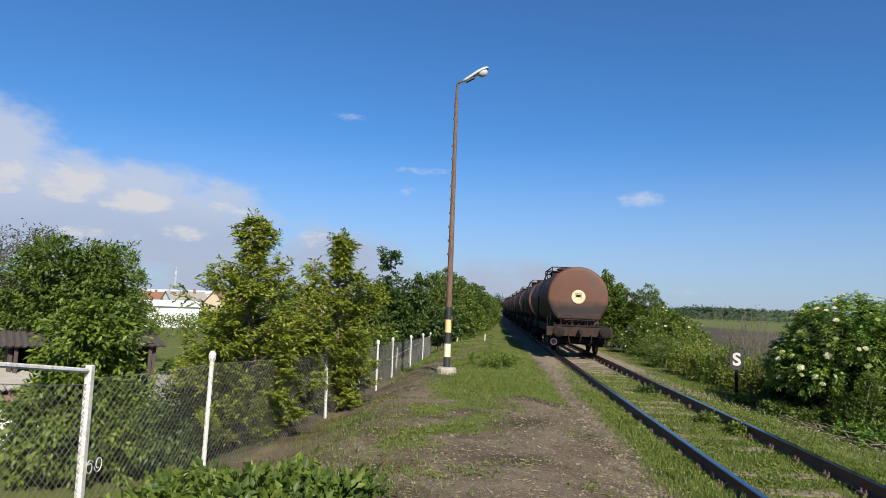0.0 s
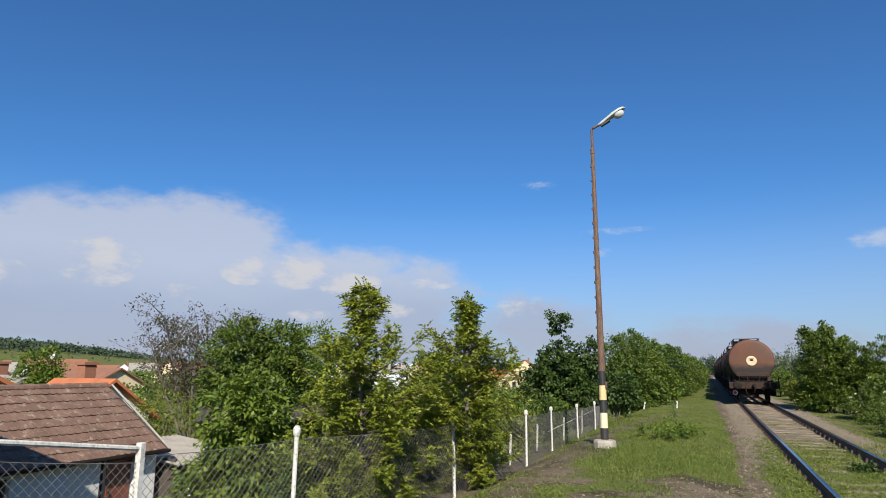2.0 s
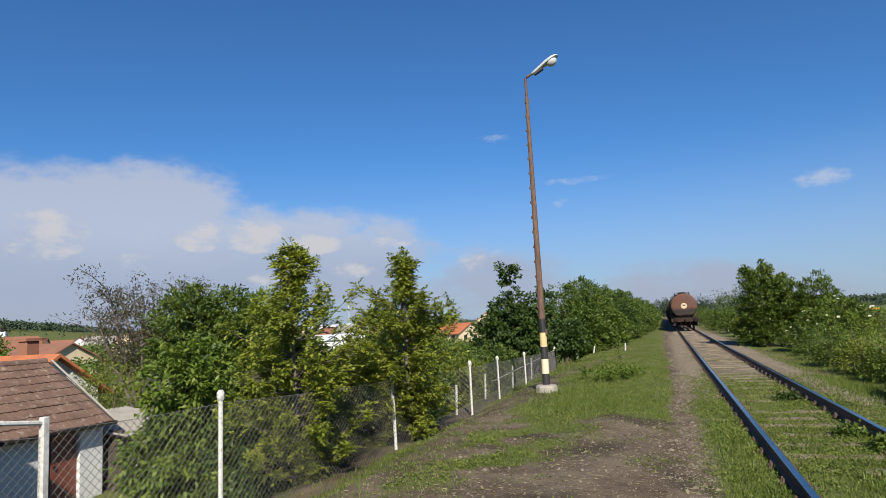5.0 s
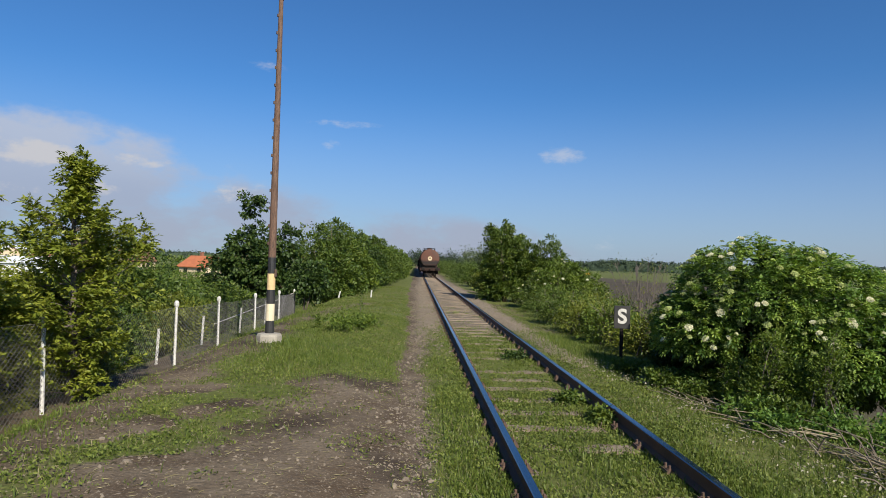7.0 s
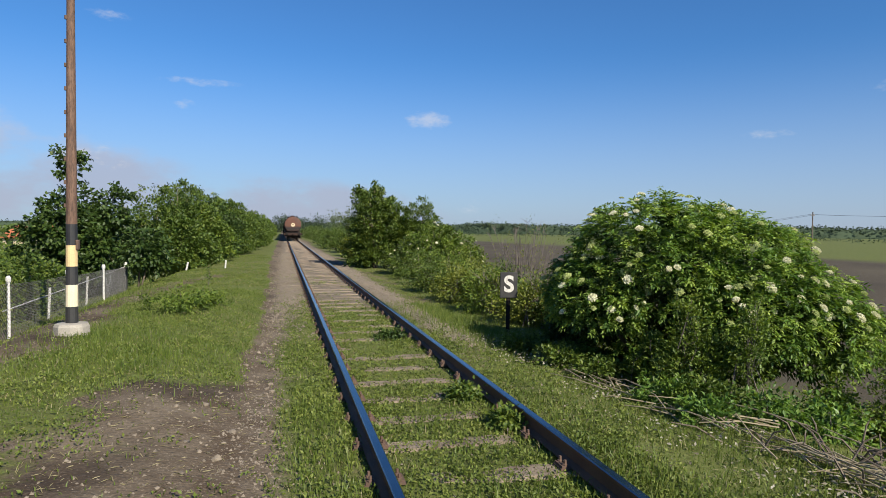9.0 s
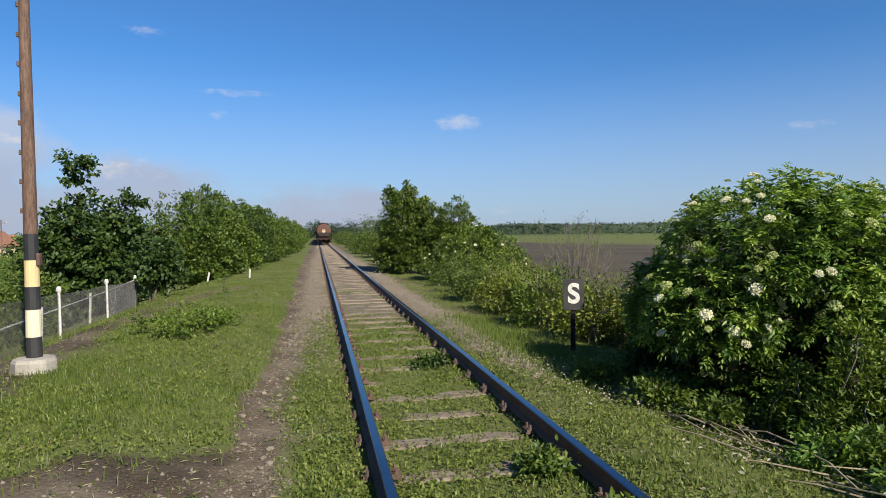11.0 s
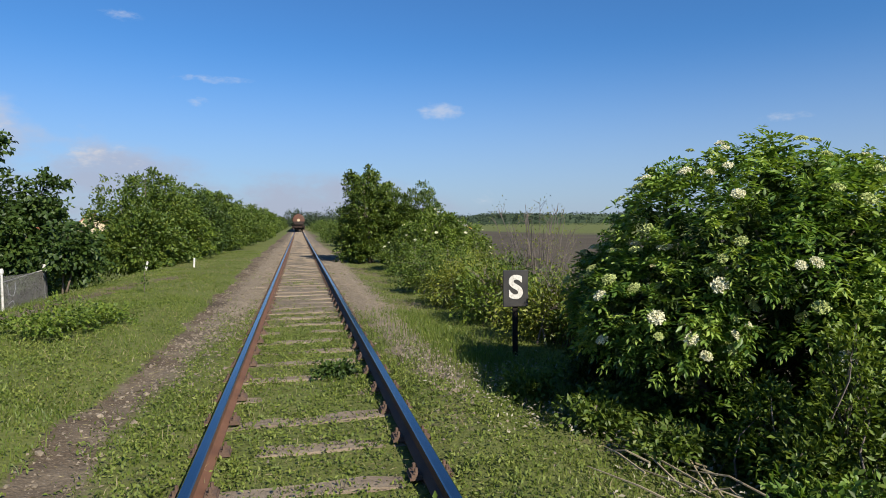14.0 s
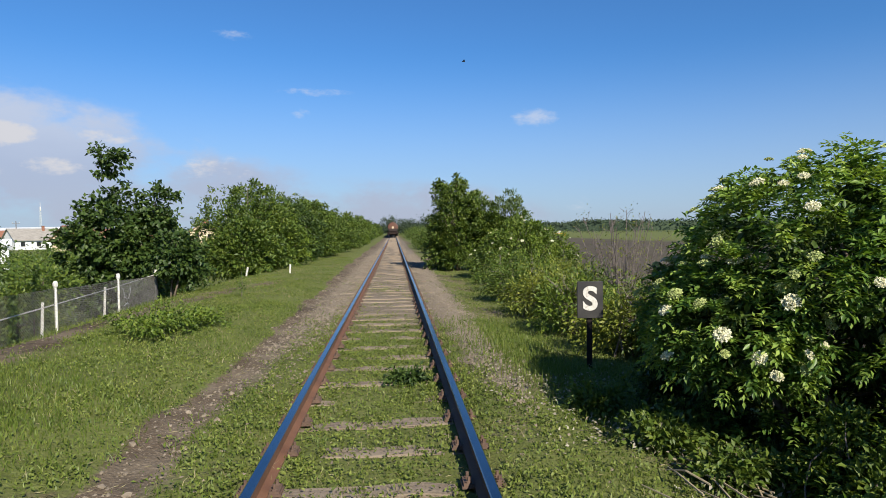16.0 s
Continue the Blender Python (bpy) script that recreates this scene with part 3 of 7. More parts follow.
def make_ground():
    xs, ys = spaced(-6.0, 9.0, 0.15, 3200, 1.16), spaced(3.0, 34.0, 0.15, 3400, 1.13)
    X, Y = np.meshgrid(xs, ys)
    Z = ground_z(X, Y)
    nx, ny = len(xs), len(ys)
    i = (np.arange(ny - 1)[:, None] * nx + np.arange(nx - 1)[None, :]).ravel()
    f = np.stack([i, i + 1, i + 1 + nx, i + nx], 1)
    me = array_mesh("ground", np.stack([X, Y, Z], -1), f, 4)
    g = grass_amount(X, Y)
    plough = smooth(12, 16, X) * smooth(108, 100, X + 0.08 * Y) * smooth(-80, -60, Y) * smooth(460, 430, Y)
    ballast = smooth(1.75, 1.35, np.abs(X - TRACK_X)) * 0.9 + smooth(3.95, 4.2, X) * smooth(5.0, 4.5, X) * 0.9
    ballast = ballast * (1 - smooth(0.25, 0.6, g))
    c = np.stack([g, plough, np.clip(ballast, 0, 1), np.ones_like(g)], -1).astype(np.float32)
    a = me.color_attributes.new("cover", "FLOAT_COLOR", "POINT")
    a.data.foreach_set("color", c.ravel())
    me.polygons.foreach_set("use_smooth", np.ones(len(me.polygons), bool))
    ob = put("ground", me, ground_material())
    tagged(ob, "grassy embankment with bare gravel yard, gardens and flat fields", "ground", kind="structure")


make_ground()


# ---- railway ----
def railway():
    t = thing("railway_track", TRACK_X, 0, 0, 0, "single railway track with rusty rails on weathered timber sleepers", "railway track", kind="structure")
    prof = [(-0.065, -0.005), (0.065, -0.005), (0.065, 0.006), (0.012, 0.028), (0.010, 0.108), (0.034, 0.120), (0.036, 0.143), (0.028, 0.150), (-0.028, 0.150), (-0.036, 0.143), (-0.034, 0.120), (-0.010, 0.108), (-0.012, 0.028), (-0.065, 0.006)]
    for sx in (-0.75, 0.75):
        bm = bmesh.new()
        rows = [[bm.verts.new((sx + px, y, pz)) for px, pz in prof] for y in (-40, 0, 40, 120, 300, 700)]
        for a, b in zip(rows, rows[1:]):
            for k in range(len(prof)):
                f = bm.faces.new((a[k], b[k], b[(k + 1) % len(prof)], a[(k + 1) % len(prof)]))
                f.material_index = 1 if k in (6, 7, 8) else 0
        bm.faces.new(rows[0]), bm.faces.new(list(reversed(rows[-1])))
        bmesh.ops.recalc_face_normals(bm, faces=bm.faces)
        ob = part("rail", bm, M["rail_side"], t, "rusty steel rail with a bright worn head")
        ob.data.materials.append(M["rail_head"])
    rng = np.random.default_rng(4)
    meshes = []
    for k in range(6):
        bm = bmesh.new()
        n, w = 9, 0.115
        rows = []
        for i in range(n):
            u = -1.25 + 2.5 * i / (n - 1)
            dz = -0.02 * abs(rng.normal(0, 1)) * (1 if 0 < i < n - 1 else 1.8)
            dw = rng.normal(0, 0.012)
            rows.append([bm.verts.new((u, s * (w + dw) - s * c, z + dz * (z > -0.05))) for s, c, z in ((-1, 0, -0.14), (-1, 0, -0.03), (-1, 0.02, -0.008), (1, 0.02, -0.008), (1, 0, -0.03), (1, 0, -0.14))])
        for a, b in zip(rows, rows[1:]):
            for q in range(5):
                bm.faces.new((a[q], b[q], b[q + 1], a[q + 1]))
        bm.faces.new(rows[0]), bm.faces.new(list(reversed(rows[-1])))
        bmesh.ops.recalc_face_normals(bm, faces=bm.faces)
        me = bpy.data.meshes.new("sleeper")
        bm.to_mesh(me)
        bm.free()
        me.materials.append(M["sleeper"])
        meshes.append(me)
    bm = bmesh.new()
    for sx in (-0.75, 0.75):
        box(bm, sx - 0.15, sx + 0.15, -0.075, 0.075, -0.012, 0.004)
        for d in (-0.105, 0.105):
            for yy in (-0.045, 0.045):
                lathe(bm, [(0.024, 0.0), (0.024, 0.03), (0.013, 0.034), (0.012, 0.062)], 6, Matrix.Translation((sx + d, yy, 0)))
            box(bm, sx + d - 0.035, sx + d + 0.035, -0.07, 0.07, 0.002, 0.022)
    clip = bpy.data.meshes.new("rail_fastening")
    bm.to_mesh(clip)
    bm.free()
    clip.materials.append(M["rust"])
    for i in range(290):
        y = 13.52 + 0.76 * (i - 20)
        o = put("sleeper", meshes[int(rng.integers(6))], None, t)
        o.matrix_basis = pose(rng.normal(0, 0.03), y + rng.normal(0, 0.02), rng.normal(0, 0.006), 0, 0, rng.normal(0, 0.8))
        if i < 130:
            o = put("rail_fastening", clip, None, t)
            o.matrix_basis = pose(0, y, 0)
    # far sleepers
    vs, fs = [], []
    for i in range(500):
        y = 13.52 + 0.76 * (270 + i)
        b = len(vs)
        vs += [(-1.25, y - 0.11, -0.02), (1.25, y - 0.11, -0.02), (1.25, y + 0.11, -0.02), (-1.25, y + 0.11, -0.02)]
        fs += [b, b + 1, b + 2, b + 3]
    o = put("far_sleepers", array_mesh("far_sleepers", vs, fs, 4), M["sleeper"], t)
    o["kind"] = "stuff"


railway()


# ---- wagons ----
R_TANK, Z_TANK = 1.20, 2.42


def wagon():
    """A bogie tank wagon, its rear face at y = 0, on rails whose heads are at z = 0.15."""
    t = thing("tank_wagon", TRACK_X, 26, 0.15, 0, "brown weathered bogie tank wagon of a departing train", "tank wagon", "tank wagons of the train")
    ln = 12.6
    ry = Matrix.Translation((0, 0, Z_TANK - 0.15)) @ Matrix.Rotation(radians(-90), 4, "X")
    prof = [(0.02, 0.60), (0.45, 0.605), (0.80, 0.618), (1.05, 0.632), (1.14, 0.642), (1.18, 0.658), (R_TANK, 0.69)]
    body = prof + [(R_TANK, ln - 0.69)] + [(r, ln - z) for r, z in reversed(prof[:-1])]
    bm = bmesh.new()
    lathe(bm, body, 48, ry)
    bmesh.ops.recalc_face_normals(bm, faces=bm.faces)
    # Only the rear end keeps plain brown; the rest takes the shade-darkened paint.
    for f in bm.faces:
        f.material_index = 0 if min(v.co.y for v in f.verts) < 0.68 else 1
    ob = part("tank", bm, M["tank"], t, "brown painted tank barrel, sooty sides coloured darker for shade", True)
    ob.data.materials.append(M["tank_dark"])
    # weld seam round the end and hoops
    for y in (0.78, 3.2, 5.3, 7.4, 9.5, ln - 0.78):
        bm = bmesh.new()
        lathe(bm, [(R_TANK - 0.01, y - 0.05), (R_TANK + 0.012, y - 0.045), (R_TANK + 0.012, y + 0.045), (R_TANK - 0.01, y + 0.05)], 48, ry, False)
        part("tank_hoop", bm, M["tank"], t, "", True)
    # round cream plate with a small dark mark
    bm = bmesh.new()
    lathe(bm, [(0.0005, 0.575), (0.262, 0.575), (0.277, 0.585), (0.277, 0.64)], 32, ry, False)
    disc = part("end_disc", bm, M["plate"], t, "round cream plate on the tank end")
    bm = bmesh.new()
    box(bm, -0.09, 0.09, 0.566, 0.573, Z_TANK - 0.16, Z_TANK - 0.06)
    part("disc_mark", bm, M["iron"], disc)
    bm = bmesh.new()
    for a in (-0.13, 0.13):
        box(bm, a - 0.008, a + 0.008, 0.566, 0.573, Z_TANK - 0.20, Z_TANK - 0.02)
    box(bm, -0.13, 0.13, 0.566, 0.573, Z_TANK - 0.028, Z_TANK - 0.012)
    part("disc_outline", bm, M["rust"], disc)
    # frame
    bm = bmesh.new()
    for s in (-1, 1):
        box(bm, s * 0.95 - 0.09, s * 0.95 + 0.09, 0.2, ln - 0.2, 0.82, 1.10, 0.01)
    box(bm, -0.35, -0.2, 0.2, ln - 0.2, 0.80, 1.05)
    box(bm, 0.2, 0.35, 0.2, ln - 0.2, 0.80, 1.05)
    for y in (1.2, 2.6, 6.3, 10, 11.4):
        box(bm, -1.0, 1.0, y - 0.1, y + 0.1, 0.8, 1.0)
    part("underframe", bm, M["iron"], t)
    for y in (1.9, ln - 1.9):
        bm = bmesh.new()
        box(bm, -1.0, 1.0, y - 0.25, y + 0.25, 1.0, 1.30)
        for s in (-1, 1):
            box(bm, s * 0.85 - 0.12, s * 0.85 + 0.12, y - 0.3, y + 0.3, 1.05, 1.75, 0.02)
        part("saddle", bm, M["tank_dark"], t)
    for y, f in ((0.0, 1), (ln, -1)):
        bm = bmesh.new()
        box(bm, -1.28, 1.28, min(y + f * 0.02, y + f * 0.2), max(y + f * 0.02, y + f * 0.2), 0.72, 1.08, 0.012)
        part("buffer_beam", bm, M["beam"], t, "brown steel buffer beam")
        for s in (-1, 1):
            bm = bmesh.new()
            mm = Matrix.Translation((s * 0.875, y, 0.91)) @ Matrix.Rotation(radians(90 * f), 4, "X")
            lathe(bm, [(0.15, -0.03), (0.15, 0.02), (0.11, 0.04), (0.10, 0.34), (0.075, 0.35), (0.075, 0.50), (0.20, 0.53), (0.225, 0.55), (0.225, 0.575), (0.12, 0.59)], 20, mm)
            bmesh.ops.recalc_face_normals(bm, faces=bm.faces)
            part("buffer", bm, M["iron"], t, "", True)
        bm = bmesh.new()
        box(bm, -0.06, 0.06, min(y, y - f * 0.22), max(y, y - f * 0.22), 0.82, 0.98, 0.015)
        tube(bm, [(0, y - f * 0.18, 0.90), (0.03, y - f * 0.26, 0.78), (0.0, y - f * 0.24, 0.62), (-0.03, y - f * 0.18, 0.52)], 0.03, 6)
        part("draw_hook", bm, M["iron"], t)
        for s in (-0.42, 0.42):
            bm = bmesh.new()
            tube(bm, [(s, y, 0.80), (s * 1.05, y - f * 0.12, 0.66), (s * 0.95, y - f * 0.14, 0.48), (s * 0.8, y - f * 0.10, 0.42)], 0.026, 6)
            part("brake_hose", bm, M["iron"], t)
    # end platform with its grating, kick board and rails
    bm = bmesh.new()
    box(bm, -1.0, 1.0, 0.05, 0.62, 1.10, 1.16)
    for k in range(9):
        box(bm, -0.95 + k * 0.2375 - 0.03, -0.95 + k * 0.2375 + 0.03, 0.22, 0.5, 1.16, 1.22)
    part("end_platform", bm, M["iron"], t)
    bm = bmesh.new()
    box(bm, -0.85, 0.85, 0.30, 0.36, 1.42, 1.62, 0.01)
    part("end_board", bm, M["tank_dark"], t, "dark board across the tank end")
    bm = bmesh.new()
    for s in (-1, 1):
        tube(bm, [(s * 0.72, 0.12, 1.1), (s * 0.72, 0.12, 1.50), (s * 0.55, 0.12, 1.55), (s * 0.3, 0.12, 1.5), (s * 0.3, 0.12, 1.12)], 0.018, 6)
    tube(bm, [(-0.6, 0.15, 1.36), (0.6, 0.15, 1.36)], 0.016, 6)
    part("hand_rail", bm, M["beam"], t)
    for k in range(8):
        bm = bmesh.new()
        lathe(bm, [(0.05, 0.0), (0.06, 0.05), (0.03, 0.10)], 7, Matrix.Translation((-0.56 + 0.16 * k, 0.24, 1.28)))
        part("valve", bm, M["iron"], t)
    # tail signal: red disc in a pale ring, hung from the beam
    lamp = new("tail_signal")
    lamp.parent = t
    bm = bmesh.new()
    mm = Matrix.Translation((-1.0, -0.06, 0.50)) @ Matrix.Rotation(radians(90), 4, "X")
    lathe(bm, [(0.135, 0.0), (0.135, 0.02), (0.092, 0.02), (0.092, 0.0)], 24, mm)
    part("ring", bm, M["white_paint"], lamp, "white ring")
    bm = bmesh.new()
    lathe(bm, [(0.09, 0.0), (0.09, 0.016), (0.04, 0.03)], 20, mm)
    part("lens", bm, M["red_lamp"], lamp, "red disc")
    bm = bmesh.new()
    box(bm, -1.02, -0.98, -0.06, 0.06, 0.6, 0.80)
    part("bracket", bm, M["iron"], lamp)
    # walkway on top with railing, dome and manhole
    zt = Z_TANK - 0.15 + R_TANK
    for k in range(5):
        bm = bmesh.new()
        box(bm, -0.62 + k * 0.16, -0.62 + k * 0.16 + 0.12, 4.6, 8.0, zt + 0.024, zt + 0.05)
        part("walkway_plank", bm, M["iron"], t)
    bm = bmesh.new()
    box(bm, -0.74, 0.74, 3.9, 4.8, zt - 0.02, zt + 0.02)
    for y in (4.0, 4.7):
        box(bm, -0.74, 0.74, y - 0.03, y + 0.03, zt - 0.30, zt - 0.02)
    part("walkway", bm, M["iron"], t)
    for y in (4.2, 5.4, 6.7, 7.95):
        for s in (-0.72, 0.72):
            bm = bmesh.new()
            tube(bm, [(s, y, zt - 0.22), (s, y, zt + 0.20)], 0.022, 6)
            part("railing_post", bm, M["iron"], t)
    bm = bmesh.new()
    for s in (-0.72, 0.72):
        tube(bm, [(s, 4.2, zt + 0.20), (s, 7.95, zt + 0.20)], 0.022, 6)
        tube(bm, [(s, 4.2, zt + 0.08), (s, 7.95, zt + 0.08)], 0.016, 6)
    for y in (4.2, 7.95):
        tube(bm, [(-0.72, y, zt + 0.20), (0.72, y, zt + 0.20)], 0.022, 6)
    part("railing", bm, M["iron"], t)
    bm = bmesh.new()
    lathe(bm, [(0.32, zt - 0.1), (0.32, zt + 0.16), (0.36, zt + 0.17), (0.36, zt + 0.23), (0.2, zt + 0.28)], 20, Matrix.Translation((0, 5.9, 0)))
    part("manhole", bm, M["tank_dark"], t)
    bm = bmesh.new()
    for s in (-0.24, 0.24):
        tube(bm, [(-R_TANK - 0.14, 3.9 + s, 0.75), (-R_TANK - 0.14, 3.9 + s, 2.4), (-0.93, 3.9 + s, zt + 0.02)], 0.022, 6)
    for k in range(9):
        z = 0.85 + k * 0.26
        x = -R_TANK - 0.14 if z < 2.4 else -R_TANK - 0.14 + (z - 2.4) * 0.42
        tube(bm, [(x, 3.66, z), (x, 4.14, z)], 0.014, 5)
    part("ladder", bm, M["iron"], t)
    # side pipe and steps at the rear corner
    for s in (-1, 1):
        bm = bmesh.new()
        box(bm, s * 1.18 - 0.14, s * 1.18 + 0.14, 0.1, 0.3, 0.30, 0.34)
        tube(bm, [(s * 1.28, 0.2, 0.3), (s * 1.28, 0.2, 1.0)], 0.02, 6)
        tube(bm, [(s * 1.06, 0.2, 0.3), (s * 1.06, 0.2, 1.0)], 0.02, 6)
        tube(bm, [(s * 1.24, 0.14, 1.05), (s * 1.26, 0.14, 1.40), (s * 1.2, 0.14, 1.48)], 0.022, 6)
        part("corner_step", bm, M["iron"], t)
    # bogies
    wheels = []
    for y in (1.9, ln - 1.9):
        b = new("bogie")
        b.parent, b.matrix_basis = t, pose(0, y, 0)
        bm = bmesh.new()
        for s in (-1, 1):
            box(bm, s * 1.0 - 0.06, s * 1.0 + 0.06, -1.3, 1.3, 0.42, 0.66, 0.02)
            for q in (-0.9, 0.9):
                box(bm, s * 1.0 - 0.14, s * 1.0 + 0.14, q - 0.2, q + 0.2, 0.30, 0.62, 0.03)
            box(bm, s * 1.0 - 0.12, s * 1.0 + 0.12, -0.3, 0.3, 0.34, 0.8, 0.02)
        box(bm, -1.0, 1.0, -0.16, 0.16, 0.55, 0.82)
        box(bm, -1.0, 1.0, -1.32, -1.2, 0.45, 0.6)
        box(bm, -1.0, 1.0, 1.2, 1.32, 0.45, 0.6)
        part("bogie_frame", bm, M["iron"], b)
        for q in (-0.9, 0.9):
            bm = bmesh.new()
            for s in (-1, 1):
                mm = Matrix.Translation((0.755 * s, 0, 0)) @ Matrix.Rotation(radians(90), 4, "Y")
                lathe(bm, [(0.10, -0.09), (0.14, -0.05), (0.38, -0.03), (0.40, -0.065), (0.46, -0.065), (0.46, 0.05), (0.40, 0.05), (0.38, 0.02), (0.14, 0.04), (0.10, 0.09)], 24, mm)
            lathe(bm, [(0.08, -0.9), (0.08, 0.9)], 10, Matrix.Rotation(radians(90), 4, "Y"))
            bmesh.ops.recalc_face_normals(bm, faces=bm.faces)
            w = part("wheelset", bm, M["iron"], b)
            w.matrix_basis = pose(0, q, 0.46)
            wheels.append(w)
    return t, wheels


WAGON_LEN = 13.9
last_wagon, last_wheels = wagon()
train = [last_wagon]
for i in range(1, 9):
    train.append(copy_thing(last_wagon, pose(TRACK_X, 26 + WAGON_LEN * i, 0.15)))
    for o in list(train[-1].children):
        if o.name.startswith("tail_signal"):
            for q in list(o.children):
                bpy.data.objects.remove(q)
            bpy.data.objects.remove(o)
# rear face of the train along the track: seconds, metres
RUN = [(0.0, 26.0), (0.75, 31.9), (1.5, 37.8), (2.5, 46.6), (3.2, 52.8), (4.3, 62.2), (5.5, 72.2), (7.0, 85.0), (9.0, 102.0), (12.5, 129.5), (14.5, 146.0), (16.0, 159.5)]


# ---- lamp post, sign, fence ----
def lamp_post():
    x, y, z0 = -1.47, 16.37, 0.16
    t = thing("street_lamp", x, y, z0, 0, "rusty steel lamp post with black, cream and yellow bands", "lamp post")
    bm = bmesh.new()
    lathe(bm, [(0.25, -0.3), (0.24, 0.18), (0.22, 0.22), (0.10, 0.23)], 9)
    part("footing", bm, M["concrete"], t, "rough concrete footing")

    def r(z):
        return 0.086 - 0.046 * z / 7.0

    def section(name, a, b, mat, label):
        bm = bmesh.new()
        lathe(bm, [(r(a), a), (r(b), b)], 16)
        part(name, bm, mat, t, label, False)
    section("black_base", 0.2, 0.47, M["black_paint"], "black painted foot")
    section("cream_band", 0.47, 0.79, M["cream_paint"], "cream painted band")
    section("black_band", 0.79, 1.06, M["black_paint"], "black painted band")
    section("yellow_band", 1.06, 1.37, M["ochre_paint"], "faded yellow band")
    section("black_band", 1.37, 1.68, M["black_paint"], "black painted band")
    section("shaft", 1.68, 6.75, M["pole"], "rust-streaked shaft")
    bm = bmesh.new()
    lathe(bm, [(0.05, 6.68), (0.05, 6.80), (0.034, 6.82), (0.03, 7.28)], 12)
    tube(bm, [(0, 0, 7.24), (0.03, 0, 7.31), (0.22, -0.0, 7.40)], [0.034, 0.032, 0.03], 10)
    part("bracket", bm, M["pole"], t)
    rng = np.random.default_rng(8)
    for k in range(14):
        z = 1.95 + 0.34 * k
        bm = bmesh.new()
        box(bm, -0.018, 0.018, -0.016, 0.016, -0.03, 0.03, 0.006)
        o = part("step_lug", bm, M["rust"], t)
        a = radians(200 + rng.normal(0, 10))
        o.matrix_basis = pose(math.cos(a) * (r(z) + 0.008), math.sin(a) * (r(z) + 0.008), z, 0, 0, math.degrees(a))
    bm = bmesh.new()
    box(bm, 0.06, 0.10, -0.05, 0.05, 1.30, 1.45, 0.01)
    part("switch_box", bm, M["rust"], t)
    # lantern, tilted up from the neck
    head = new("lantern")
    head.parent, head.matrix_basis = t, pose(0.14, 0, 7.355, 0, -28, 0)
    bm = bmesh.new()
    ring = []
    for u, w, zt, zb in ((0.0, 0.035, 0.03, -0.03), (0.10, 0.05, 0.045, -0.035), (0.28, 0.085, 0.065, -0.03), (0.44, 0.125, 0.085, -0.02), (0.60, 0.13, 0.085, -0.01), (0.70, 0.09, 0.06, 0.0), (0.74, 0.03, 0.02, 0.0)):
        ring.append([bm.verts.new((u, w * math.cos(a), (zt if math.sin(a) > 0 else -zb) * math.sin(a))) for a in [2 * math.pi * k / 12 for k in range(12)]])
    for a, b in zip(ring, ring[1:]):
        for k in range(12):
            bm.faces.new((a[k], a[(k + 1) % 12], b[(k + 1) % 12], b[k]))
    bm.faces.new(list(reversed(ring[0]))), bm.faces.new(ring[-1])
    bmesh.ops.recalc_face_normals(bm, faces=bm.faces)
    part("housing", bm, M["lamp_shell"], head, "grey cast housing", True)
    bm = bmesh.new()
    bmesh.ops.create_uvsphere(bm, u_segments=16, v_segments=10, radius=0.115)
    bmesh.ops.transform(bm, matrix=Matrix.Translation((0.54, 0, -0.03)) @ Matrix.Diagonal((1.15, 0.95, 0.95, 1)), verts=bm.verts)
    part("glass_bowl", bm, M["bowl"], head, "clear glass bowl", True)
    bm = bmesh.new()
    box(bm, 0.06, 0.30, -0.045, 0.045, -0.075, -0.02, 0.01)
    part("gear_box", bm, M["black_paint"], head)


M["bowl"] = material("milky lamp glass", (0.50, 0.52, 0.52), (0.40, 0.42, 0.43), 0.15, 3, 30, 0.0)
lamp_post()


def sign():
    x, y = 5.74, 17.47
    t = thing("track_sign", x, y, float(ground_z(x, y)), -6, "black board with a white letter S on a short post", "railway sign")
    z0 = float(ground_z(x, y))
    bm = bmesh.new()
    box(bm, -0.17, 0.17, -0.012, 0.012, 0.54 - z0, 1.03 - z0, 0.006)
    board = part("board", bm, M["black_paint"], t, "black enamel board")
    bm = bmesh.new()
    box(bm, -0.035, 0.035, 0.016, 0.05, -0.3, 0.9 - z0, 0.004)
    part("post", bm, M["iron"], t, "dark steel post")
    cu = bpy.data.curves.new("letter", "FONT")
    cu.body, cu.size, cu.extrude, cu.offset = "S", 0.43, 0.002, 0.013
    cu.align_x, cu.align_y = "CENTER", "CENTER"
    cu.materials.append(M["white_paint"])
    o = new("letter", cu)
    o.parent, o.matrix_basis = board, pose(0.0, -0.016, 0.79 - z0, 90, 0, 0)
    o["label"] = "white letter S"


sign()


